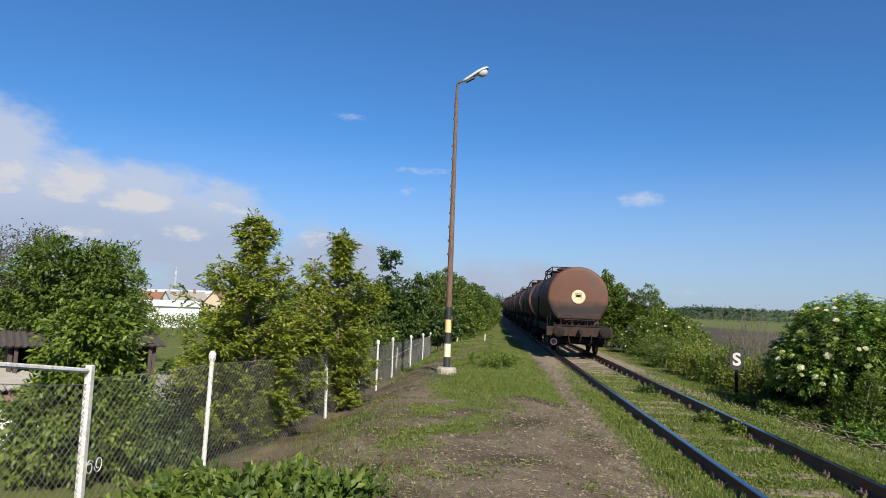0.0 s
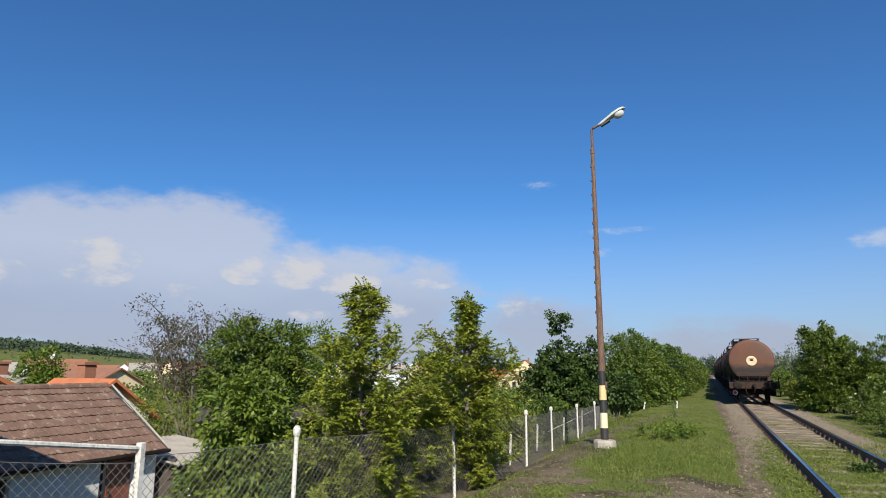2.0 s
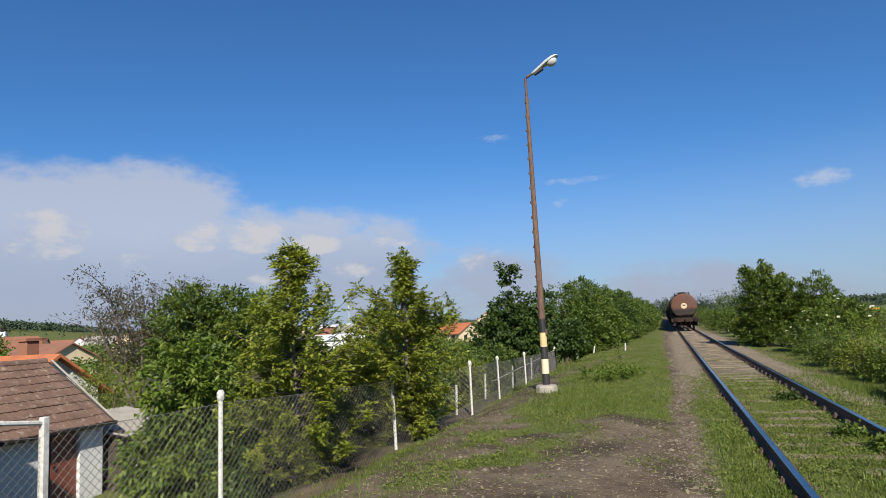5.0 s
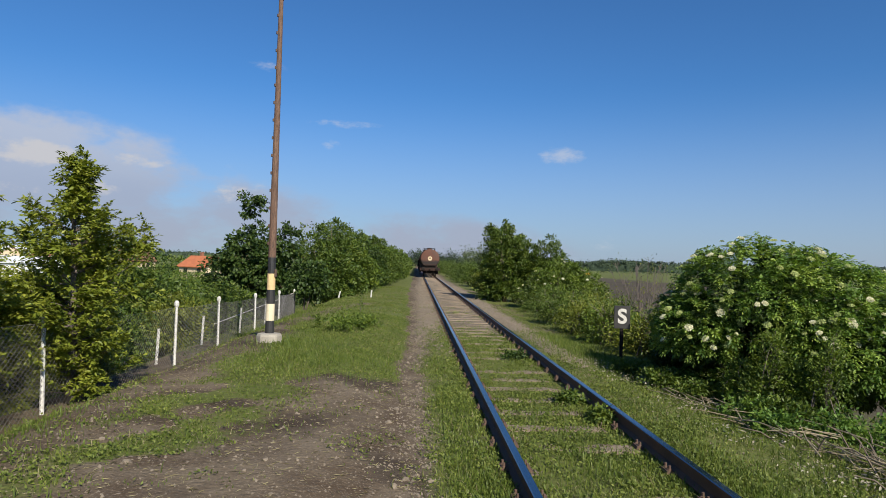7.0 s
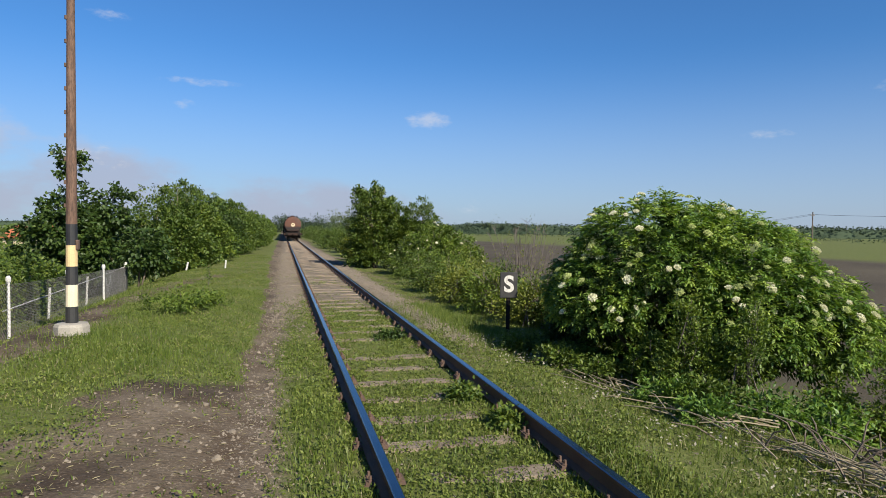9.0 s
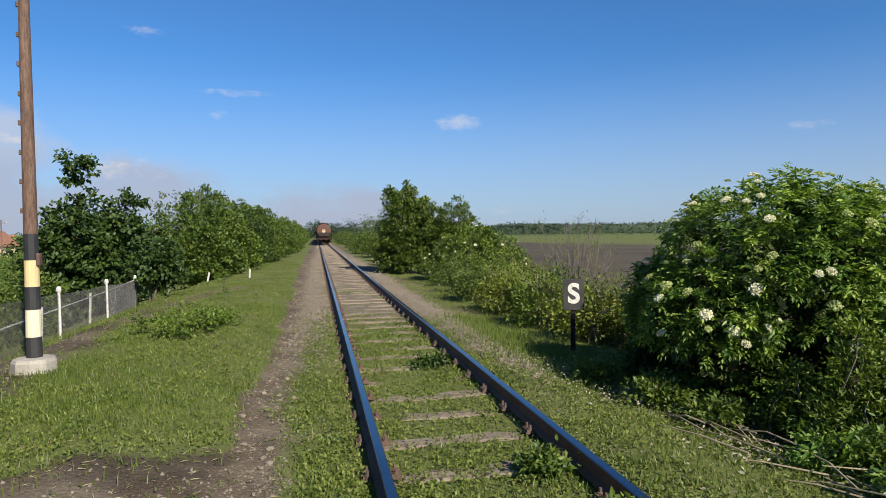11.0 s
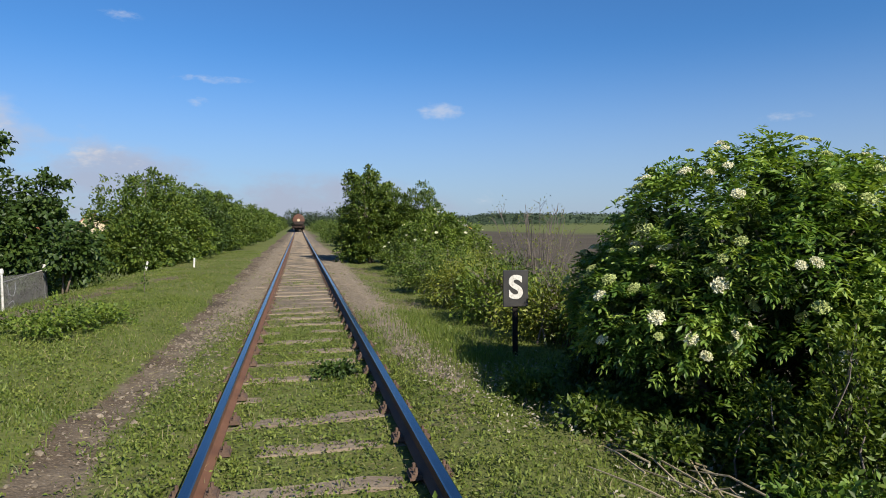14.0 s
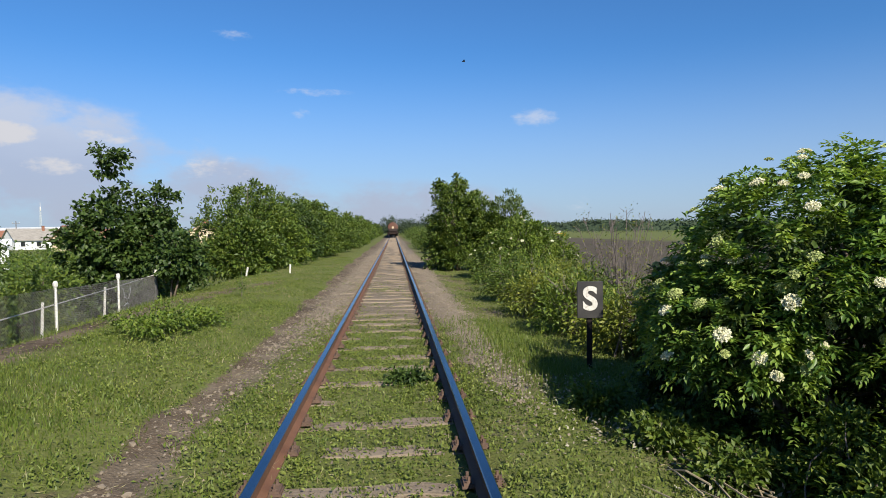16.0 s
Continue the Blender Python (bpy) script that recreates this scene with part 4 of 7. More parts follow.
def mesh_panel(fence, a, b, za, zb, ha, hb, pitch=0.085, r=0.0026, sag=0.02):
    """Chain-link netting of crossing wires between two posts: a, b in plan, feet za, zb and tops ha, hb."""
    a, b = Vector(a), Vector(b)
    w = (b - a).length
    h = ((ha - za) + (hb - zb)) / 2
    bm = bmesh.new()

    def at(u, v):
        k = u / w
        p = a.lerp(b, k)
        return Vector((p.x, p.y, (za + (zb - za) * k) + v * ((ha - za) * (1 - k) + (hb - zb) * k) / h - sag * 4 * k * (1 - k)))
    for s in (1, -1):
        c = -h
        while c < w:
            u0, v0, u1, v1 = c, 0.0, c + h, h
            if u0 < 0:
                v0, u0 = -u0, 0.0
            if u1 > w:
                v1, u1 = v1 - (u1 - w), w
            if u1 - u0 > 0.03:
                p, q = (at(u0, v0), at(u1, v1)) if s > 0 else (at(u0, h - v0), at(u1, h - v1))
                m = (p + q) / 2
                m.z -= sag * 0.3
                tube(bm, [p, q], r, 3)
            c += pitch
    tube(bm, [at(0, h), at(w * 0.33, h), at(w * 0.66, h), at(w, h)], r * 1.3, 4)
    return part("netting", bm, M["wire"], fence)


def fence():
    t = thing("fence", 0, 0, 0, 0, "sagging chain-link fence on white concrete posts", "fence")
    rng = np.random.default_rng(3)
    tops = [1.20, 1.04, 0.97, 0.90, 0.86, 0.84, 0.80]
    feet = [float(ground_z(x, y)) for x, y in FENCE]
    for (x, y), top, foot in zip(FENCE, tops, feet):
        bm = bmesh.new()
        lean = rng.normal(0, 0.012)
        hh = top - foot
        tube(bm, [(0, 0, -0.3), (lean * 0.5, 0, hh * 0.5), (lean, 0, hh - 0.08)], [0.029, 0.027, 0.026], 8)
        o = part("post", bm, M["white_paint"], t, "whitewashed concrete post")
        o.matrix_basis = pose(x, y, foot)
        bm = bmesh.new()
        lathe(bm, [(0.034, hh - 0.10), (0.044, hh - 0.07), (0.044, hh - 0.02), (0.025, hh + 0.015)], 8, Matrix.Translation((lean, 0, 0)))
        part("cap", bm, M["white_paint"], o)
    # inner slanting stays
    for (x, y), foot in list(zip(FENCE, feet))[2:6]:
        bm = bmesh.new()
        tube(bm, [(x - 0.55, y + 0.5, foot - 0.6), (x - 0.5, y + 0.5, foot + 0.62)], 0.028, 7)
        part("stay", bm, M["white_paint"], t, "short white stay")
    for k in range(len(FENCE) - 1):
        mesh_panel(t, (*FENCE[k], 0), (*FENCE[k + 1], 0), feet[k] - 0.03, feet[k + 1] - 0.03, tops[k] - 0.14, tops[k + 1] - 0.12, (0.085, 0.085, 0.085, 0.05, 0.04, 0.022)[k], 0.0026 if k < 3 else 0.0022)
    # curling white daubs on the close net at the end
    for u, pts in ((0.25, [(0.0, 0.62), (0.05, 0.40), (0.16, 0.36), (0.22, 0.50), (0.22, 0.64)]), (0.28, [(0.0, 0.22), (0.12, 0.27), (0.16, 0.18), (0.08, 0.12)])):
        bm = bmesh.new()
        a, b = Vector((*FENCE[5], 0)), Vector((*FENCE[6], 0))
        way = (b - a).normalized()
        tube(bm, [a + way * (u + 1.6 * q) + Vector((-0.02, 0, feet[5] + h)) for q, h in pts], 0.012, 6)
        part("daub", bm, M["lamp_shell"], t, "white painted daub")
    bm = bmesh.new()
    tube(bm, [(FENCE[3][0] - 0.1, FENCE[3][1], tops[3] - 0.62), (FENCE[5][0] - 0.06, FENCE[5][1], tops[5] - 0.28), (FENCE[6][0], FENCE[6][1], tops[6] - 0.10)], 0.012, 6)
    part("top_rail", bm, M["white_paint"], t)
    bm = bmesh.new()
    tube(bm, [(FENCE[6][0], FENCE[6][1], feet[6] - 0.2), (FENCE[6][0], FENCE[6][1], tops[6] - 0.05)], 0.03, 8)
    part("end_post", bm, M["black_paint"], t, "dark steel end post")


fence()


def pipe_fence():
    t = thing("pipe_fence", 0, 0, 0, 0, "white painted pipe railing filled with chain-link", "railing")
    pts = [(-3.92, 6.2, 1.20), (-4.02, 4.62, 1.42), (-4.15, 2.6, 1.6)]
    for x, y, z in pts:
        bm = bmesh.new()
        box(bm, x - 0.03, x + 0.03, y - 0.03, y + 0.03, float(ground_z(x, y)) - 0.4, z + 0.02, 0.006)
        part("post", bm, M["white_paint"], t, "white square post")
    for a, b in zip(pts, pts[1:]):
        bm = bmesh.new()
        tube(bm, [(a[0], a[1], a[2] - 0.03), (b[0], b[1], b[2] - 0.03)], 0.022, 8)
        part("rail", bm, M["white_paint"], t, "white top rail")
        mesh_panel(t, (a[0], a[1], 0), (b[0], b[1], 0), float(ground_z(a[0], a[1])), float(ground_z(b[0], b[1])), a[2] - 0.15, b[2] - 0.15)
    # white wire scrolls beside the end post
    a, b = pts[0], FENCE[0]
    way = (Vector((b[0], b[1], 0)) - Vector((a[0], a[1], 0))).normalized()
    foot = Vector((a[0], a[1], 0))
    for u0, z0, r, turn in ((0.07, 0.33, 0.038, 0.6), (0.18, 0.34, 0.042, 3.4)):
        bm = bmesh.new()
        loop = []
        for i in range(20):
            q = turn + 0.42 * i
            k = r * (1.25 - 0.035 * i)
            loop.append(foot + way * (u0 + k * math.cos(q)) + Vector((0.035, -0.02, z0 + 1.4 * k * math.sin(q))))
        tube(bm, loop, 0.0042, 5)
        part("scroll", bm, M["white_paint"], t, "white bent wire scroll")
    mesh_panel(t, (a[0], a[1], 0), (b[0], b[1], 0), float(ground_z(a[0], a[1])) - 0.05, float(ground_z(*b)) - 0.05, a[2] - 0.1, 1.06)


pipe_fence()


# ---- trees and bushes ----
def gz(x, y):
    return float(ground_z(x, y))


# flowering elder beside the sign
ELDER_BLOBS = [(-0.1, 0.3, 1.55, 1.15, 1.4, 1.05), (0.75, -0.1, 1.4, 1.1, 1.4, 1.0), (1.4, -0.7, 0.85, 0.9, 1.1, 0.85), (0.6, -1.05, 1.0, 0.85, 0.75, 0.7), (-1.0, 0.25, 1.12, 0.66, 0.85, 0.6), (-0.8, 1.3, 1.2, 0.55, 0.65, 0.5)]
ELDER_SKIRT = [(1.0, 1.2, 1.3, 1.0, 1.0, 0.95), (-0.35, 1.5, 0.95, 0.8, 0.8, 0.8), (0.9, -0.3, 0.35, 0.9, 0.8, 0.5), (1.3, 0.3, 0.5, 1.2, 1.2, 0.6), (-0.5, 0.5, 0.35, 0.6, 0.9, 0.4), (2.0, -0.8, 0.6, 0.8, 0.9, 0.6)]
# Inner crown gets darker leaves: the shade inside the bush, put into colour.
elder = plant("elder_bush", 7.05, 14.2, gz(7.05, 14.2), "large flowering elder bush with cream umbels beside the track", "bush", 21,
              [(b[0], b[1], b[2] - 0.03, b[3] * 0.86, b[4] * 0.86, b[5] * 0.88) for b in ELDER_BLOBS + ELDER_SKIRT],
              1250, 46, 0.07, 0.085, 0.036, "leaf_dark", stems=7, stem_r=0.05, droop=0.35, limbs=40, spread=0.65)


def umbels(bush, places, seed, mat="flower", size=1.05):
    """Flat flower heads of many small florets on short stalks."""
    rng = np.random.default_rng(seed)
    meshes = []
    for k in range(4):
        n = 330
        a, r = rng.uniform(0, 2 * math.pi, n), 0.052 * np.sqrt(rng.random(n))
        c = np.stack([r * np.cos(a), r * np.sin(a), 0.022 * np.cos(r / 0.052 * 1.4) + rng.normal(0, 0.004, n)], 1)
        meshes.append(leaves_mesh("umbel", rng, c, np.tile([0, 0, 0.4], (n, 1)), 0.014, 0.013, 0.0, 0.8))
        meshes[-1].materials.append(M[mat])
    for p in places:
        o = put("umbel", meshes[int(rng.integers(4))], None, bush)
        d = Vector((p[3] * 0.8 + rng.normal(0, 0.15), p[4] * 0.8 - 0.15 + rng.normal(0, 0.15), p[5]))
        q = d.to_track_quat("Z", "Y").to_matrix().to_4x4()
        o.matrix_basis = Matrix.Translation(p[:3]) @ q @ Matrix.Scale(size * float(rng.uniform(0.6, 1.15)), 4)


def scatter_umbels(bush, blobs, count, seed, low=0.9, face=(-0.35, -0.8), mat="flower", size=1.05):
    rng = np.random.default_rng(seed)
    out = []
    while len(out) < count:
        b = blobs[int(rng.integers(len(blobs)))]
        d = rng.normal(0, 1, 3)
        d /= np.linalg.norm(d)
        if d[0] * face[0] + d[1] * face[1] + d[2] * 0.5 < 0.15:
            continue
        p = np.array(b[:3]) + d * np.array(b[3:]) * 1.09
        if p[2] < low:
            continue
        out.append((*p, d[0], d[1], abs(d[2]) + 0.7))
    umbels(bush, out, seed + 1, mat, size)


scatter_umbels(elder, ELDER_BLOBS, 75, 5)
scatter_umbels(elder, ELDER_BLOBS, 110, 35, mat="unripe", size=1.0)


def leafy_shoots(bush, blobs, count, seed, leaf, label, low=0.3, reach=1.0, size=1.0, sides=(5, 8)):
    """Shoot ends over the outer skin of a bush, each a whorl of drooping compound leaves."""
    rng = np.random.default_rng(seed)
    bl = np.array(blobs, float)
    area = bl[:, 3] * bl[:, 4] + bl[:, 4] * bl[:, 5] + bl[:, 3] * bl[:, 5]
    i = rng.choice(len(bl), count, p=area / area.sum())
    d = rng.normal(0, 1, (count, 3))
    d /= np.linalg.norm(d, axis=1, keepdims=True)
    bulge = 1 + 0.07 * np.sin(d[:, 0] * 9 + i * 1.7) * np.sin(d[:, 1] * 8 + d[:, 2] * 7 + i) + rng.normal(0, 0.035, count)
    c = bl[i, :3] + d * bl[i, 3:] * (reach * bulge)[:, None]
    inside = np.zeros(count, int)
    for b in bl:
        inside += (((c - b[:3]) / b[3:]) ** 2).sum(1) < 0.72
    keep = (inside == 0) & (c[:, 2] > low) & (d[:, 2] > -0.55)
    c, d = c[keep], d[keep]
    axis = d * 0.7 + np.array([0, 0, 0.55])
    axis /= np.linalg.norm(axis, axis=1, keepdims=True)
    roots, ways = [], []
    for k in range(sides[1]):
        on = rng.random(len(c)) < (1.0 if k < sides[0] else 0.5)
        a = rng.uniform(0, 2 * math.pi, len(c))
        side = np.cross(axis, np.stack([np.cos(a), np.sin(a), np.full(len(c), 0.1)], 1))
        side /= np.linalg.norm(side, axis=1, keepdims=True) + 1e-9
        w = side * 0.85 + axis * rng.uniform(0.15, 0.75, (len(c), 1))
        roots.append((c - axis * 0.03 * k * size)[on]), ways.append(w[on])
    me = pinnate_mesh("young_leaves", rng, np.concatenate(roots), np.concatenate(ways), 0.115 * size, 3, 0.068 * size, 0.027 * size, 0.36)
    put("young_leaves", me, M[leaf], bush)["label"] = label


leafy_shoots(elder, ELDER_BLOBS + ELDER_SKIRT, 3300, 6, "leaf_elder", "drooping compound elder leaves")
leafy_shoots(elder, ELDER_BLOBS + ELDER_SKIRT[-1:], 1100, 7, "leaf_young", "lighter yellow-green young leaves", 0.5, 1.04, 0.9)

# shrubs farther along on the field side
b2 = [(0.2, 0, 3.75, 0.35, 0.4, 0.6), (-0.6, 0.2, 3.55, 0.3, 0.4, 0.55), (1.2, 0.6, 3.1, 0.35, 0.4, 0.55), (-0.1, -0.2, 3.5, 0.4, 0.4, 0.5), (0, 0, 2.1, 1.2, 1.6, 1.75), (0.5, 1.2, 1.8, 1.5, 1.6, 1.6), (1.6, 0.3, 1.6, 1.2, 1.5, 1.5), (-0.3, -0.3, 0.9, 1.0, 1.2, 0.9)]
plant("hedge_tree", 5.9, 38.4, gz(5.9, 38.4), "dense dark green upright shrub beside the track", "bush", 31, b2, 760, 36, 0.12, 0.16, 0.07, "leaf_mid", stems=5, stem_r=0.06, droop=-0.5)
plant("hedge_tree", 8.4, 37.5, gz(8.4, 37.5), "upright green shrub with pointed top", "bush", 32, [(0, 0, 2.5, 0.9, 1.1, 1.75), (0.9, 0.2, 1.6, 1.0, 1.2, 1.4)], 330, 36, 0.12, 0.15, 0.055, "leaf_mid", stems=3, stem_r=0.05, droop=-0.4)
b3 = [(0, 0, 1.6, 1.25, 1.4, 1.15), (1.0, -0.3, 1.2, 1.0, 1.2, 1.1), (-1.0, 0.3, 1.1, 0.85, 1.1, 0.95)]
elder2 = plant("elder_bush", 7.95, 33.0, gz(7.95, 33.0), "smaller flowering elder bush behind the verge", "bush", 33, b3, 520, 36, 0.11, 0.12, 0.055, "leaf_bright", stems=5, stem_r=0.05)
scatter_umbels(elder2, b3, 34, 15)
rng_v = np.random.default_rng(77)
for k, (x, y, s) in enumerate([(7.2, 19.5, 0.75), (8.4, 20.8, 0.9), (7.0, 21.8, 0.8), (8.8, 23.2, 1.15), (7.3, 24.6, 0.95), (8.9, 26.2, 1.25), (7.2, 27.6, 1.0), (8.2, 29.4, 1.2), (6.8, 30.8, 0.9), (9.8, 21.5, 1.3), (10.2, 25, 1.5), (6.6, 33.6, 0.8), (10.6, 29.0, 1.6), (11.2, 22.4, 1.4), (11.8, 26.0, 1.6), (9.4, 18.6, 1.1), (6.55, 18.5, 0.62), (7.3, 18.2, 0.8), (6.3, 20.3, 0.6), (6.1, 22.6, 0.6), (6.0, 25.5, 0.65)]):
    plant("wild_shrub", x, y, gz(x, y), "low tangled verge shrub with small pale leaves", "shrub", 100 + k, [(0, 0, 0.75 * s, 1.1 * s, 1.1 * s, 0.75 * s), (0.5, 0.4, 0.6 * s, 0.8 * s, 0.8 * s, 0.6 * s)], 120, 32, 0.14, 0.085, 0.035, ("leaf_bright", "leaf_yellow", "leaf_mid")[k % 3], "bark_grey", 6, 0.02, 0.0, "verge shrubs", limbs=40, shell=0.5)


def twig_bush(x, y, h, seed, label, group=""):
    """A mostly bare bush of thin upright twigs."""
    rng = np.random.default_rng(seed)
    t = thing("twiggy_bush", x, y, gz(x, y), 0, label, "bush", group)
    bm = bmesh.new()
    tips = []
    for k in range(46):
        a, lean = rng.uniform(0, 2 * math.pi), rng.uniform(0.05, 0.45)
        hh = h * rng.uniform(0.5, 1.0)
        q = Vector((math.cos(a) * lean * hh, math.sin(a) * lean * hh, hh))
        m = q * 0.5 + Vector((rng.normal(0, 0.06), rng.normal(0, 0.06), 0))
        tube(bm, [(0.1 * math.cos(a), 0.1 * math.sin(a), -0.1), m, q], [0.02, 0.014, 0.006], 4)
        for j in range(5):
            b = m.lerp(q, rng.random())
            e = b + Vector((rng.normal(0, 0.16), rng.normal(0, 0.16), rng.uniform(0.1, 0.35)))
            tube(bm, [b, e], [0.006, 0.003], 3)
            tips.append(e)
    part("twig_work", bm, M["bark_grey"], t)
    c = np.array([tuple(p) for p in tips])[rng.integers(0, len(tips), 900)] + rng.normal(0, 0.08, (900, 3))
    put("foliage", leaves_mesh("foliage", rng, c, np.tile([0, 0, 0.5], (900, 1)), 0.06, 0.025), M["leaf_yellow"], t)


twig_bush(8.7, 24.2, 3.35, 41, "half-bare grey twiggy bush on the verge")
twig_bush(7.0, 18.6, 1.1, 42, "low bare grey brushwood beside the sign")
twig_bush(6.4, 20.4, 0.9, 43, "low bare grey brushwood beside the sign")
for k, (x, y, h, w) in enumerate([(6.3, 12.75, 1.25, 0.26), (6.75, 12.2, 1.3, 0.28), (6.05, 13.2, 0.7, 0.22), (8.0, 11.5, 1.2, 0.3), (6.5, 12.6, 0.8, 0.3)]):
    plant("wild_shoot", x, y, gz(x, y), "slender pale green shoot in front of the elder", "shrub", 180 + k, [(0, 0, h * 0.42, w, w, h * 0.42), (0.08, 0, h * 0.75, w * 0.6, w * 0.6, h * 0.3)], 90, 26, 0.06, 0.05, 0.02, "leaf_bright", "bark_grey", 4, 0.01, -0.2, "wild shoots", limbs=30, shell=0.3)
# young shoots and undergrowth in front of the elder
for k, (x, y, s, lf) in enumerate([(7.7, 12.0, 0.4, "leaf_bright"), (8.1, 11.6, 0.42, "leaf_feather"), (8.5, 11.2, 0.45, "leaf_bright"), (9.4, 10.8, 0.6, "leaf_bright"), (6.1, 12.8, 0.35, "leaf_mid"), (10.3, 11.8, 0.8, "leaf_mid"), (6.0, 15.6, 0.35, "leaf_dark"), (9.3, 9.8, 0.4, "leaf_bright"), (10.6, 10.2, 0.6, "leaf_mid"), (9.9, 12.8, 1.0, "leaf_mid"), (11.0, 13.2, 1.1, "leaf_dark"), (9.2, 11.9, 0.9, "leaf_mid")]):
    plant("undergrowth", x, y, gz(x, y), "leafy undergrowth at the foot of the elder", "shrub", 140 + k, [(0, 0, 0.6 * s, 0.75 * s, 0.75 * s, 0.75 * s), (0.2, 0.1, 1.1 * s, 0.4 * s, 0.4 * s, 0.7 * s)], 90, 30, 0.09, 0.07, 0.03, lf, "bark_grey", 5, 0.014, 0.1, "undergrowth", limbs=24, shell=0.4)


def feathery_tree(x, y, h, w, seed, label, arms, tuft=True):
    """A yellow-green young tree: leader with a tuft on a bare neck, and uneven boughs of feathery sprays."""
    rng = np.random.default_rng(seed)
    t = thing("young_tree", x, y, gz(x, y), 0, label, "tree", "young trees at the fence")
    bm = bmesh.new()
    tube(bm, [(0, 0, -0.2), (0.04, 0, h * 0.35), (-0.03, 0.02, h * 0.7), (0.03, 0.0, h * 0.97)], [0.055, 0.042, 0.026, 0.008], 7)
    part("trunk", bm, M["bark_grey"], t, soft_=True)
    bm = bmesh.new()
    roots, ways = [], []
    f_at = [0, 0.1, 0.3, 0.5, 0.62, 0.72, 0.79, 0.84, 0.90, 0.95, 1]
    r_at = [0.6, 0.9, 1.0, 1.0, 0.92, 0.66, 0.18, 0.13, 0.27, 0.25, 0.06] if tuft else [0.55, 0.85, 1.0, 0.95, 0.85, 0.75, 0.65, 0.5, 0.4, 0.3, 0.15]
    for k in range(arms):
        f = (k + rng.random()) / arms
        z = h * (0.05 + 0.94 * f)
        reach = w * float(np.interp(f, f_at, r_at)) * rng.uniform(0.45, 1.2)
        a = k * 2.4 + rng.normal(0, 0.5)
        out = Vector((math.cos(a), math.sin(a), 0))
        root = Vector((0.02, 0, z - 0.25 * reach))
        tip = root + out * reach + Vector((0, 0, reach * rng.uniform(0.25, 0.8)))
        bend = root.lerp(tip, 0.55) + Vector((0, 0, -0.08 * reach))
        tube(bm, [root, bend, tip], [0.013, 0.008, 0.003], 4)
        n = 9 + int(26 * reach / w)
        u = np.clip(1 - 0.8 * rng.random(n) ** 1.6, 0.1, 1)[:, None]
        q = np.array(root) * (1 - u) ** 2 + 2 * np.array(bend) * u * (1 - u) + np.array(tip) * u ** 2
        roots.append(q + rng.normal(0, 0.045, (n, 3)))
        ways.append(np.array(out) * 0.75 + np.array([0, 0, 0.5]) + rng.normal(0, 0.5, (n, 3)))
    part("branchwork", bm, M["bark_grey"], t)
    q, d = np.concatenate(roots), np.concatenate(ways)
    keep = q[:, 2] > 0.08
    put("crown", pinnate_mesh("crown", rng, q[keep], d[keep], 0.14, 4, 0.066, 0.034, 0.3, 0.8), M["leaf_feather"], t)


feathery_tree(-4.2, 10.5, 3.55, 1.0, 51, "feathery yellow-green young tree behind the fence", 150)
feathery_tree(-3.38, 12.9, 3.35, 0.82, 52, "slender yellow-green young tree growing through the fence", 150)
feathery_tree(-4.6, 11.4, 2.3, 0.9, 53, "bushy yellow-green young tree behind the fence", 70, False)
feathery_tree(-4.2, 12.2, 1.9, 0.8, 54, "bushy yellow-green young tree behind the fence", 65, False)

# hedge of garden shrubs on the slope behind the fence
for k, (x, y, s, lf) in enumerate([(-5.2, 15.0, 1.0, "leaf_dark"), (-5.0, 17.2, 0.9, "leaf_mid"), (-6.2, 18.6, 1.2, "leaf_mid"), (-4.9, 20.2, 0.95, "leaf_yellow"), (-6.0, 22.0, 1.2, "leaf_mid"), (-4.8, 23.4, 1.0, "leaf_mid"), (-6.3, 25.2, 1.3, "leaf_yellow"), (-7.8, 20.5, 1.3, "leaf_mid"), (-8.6, 24.0, 1.5, "leaf_yellow"), (-8.0, 28.0, 1.6, "leaf_mid"), (-10.5, 27.0, 1.6, "leaf_mid"), (-6.6, 31.0, 1.5, "leaf_dark"), (-4.6, 13.9, 0.9, "leaf_dark"), (-7.4, 16.2, 0.8, "leaf_mid"), (-4.95, 10.9, 0.85, "leaf_dark"), (-5.7, 12.4, 1.0, "leaf_dark"), (-4.7, 12.9, 0.7, "leaf_mid")]):
    plant("garden_shrub", x, y, gz(x, y), "bushy garden shrub on the slope behind the fence", "shrub", 160 + k, [(0, 0, 0.75 * s, 0.95 * s, 0.95 * s, 0.75 * s), (0.3, 0.4, 1.1 * s, 0.6 * s, 0.6 * s, 0.6 * s)], 150, 34, 0.12, 0.10, 0.048, lf, "bark", 4, 0.02, 0.2, "garden shrubs", limbs=12)

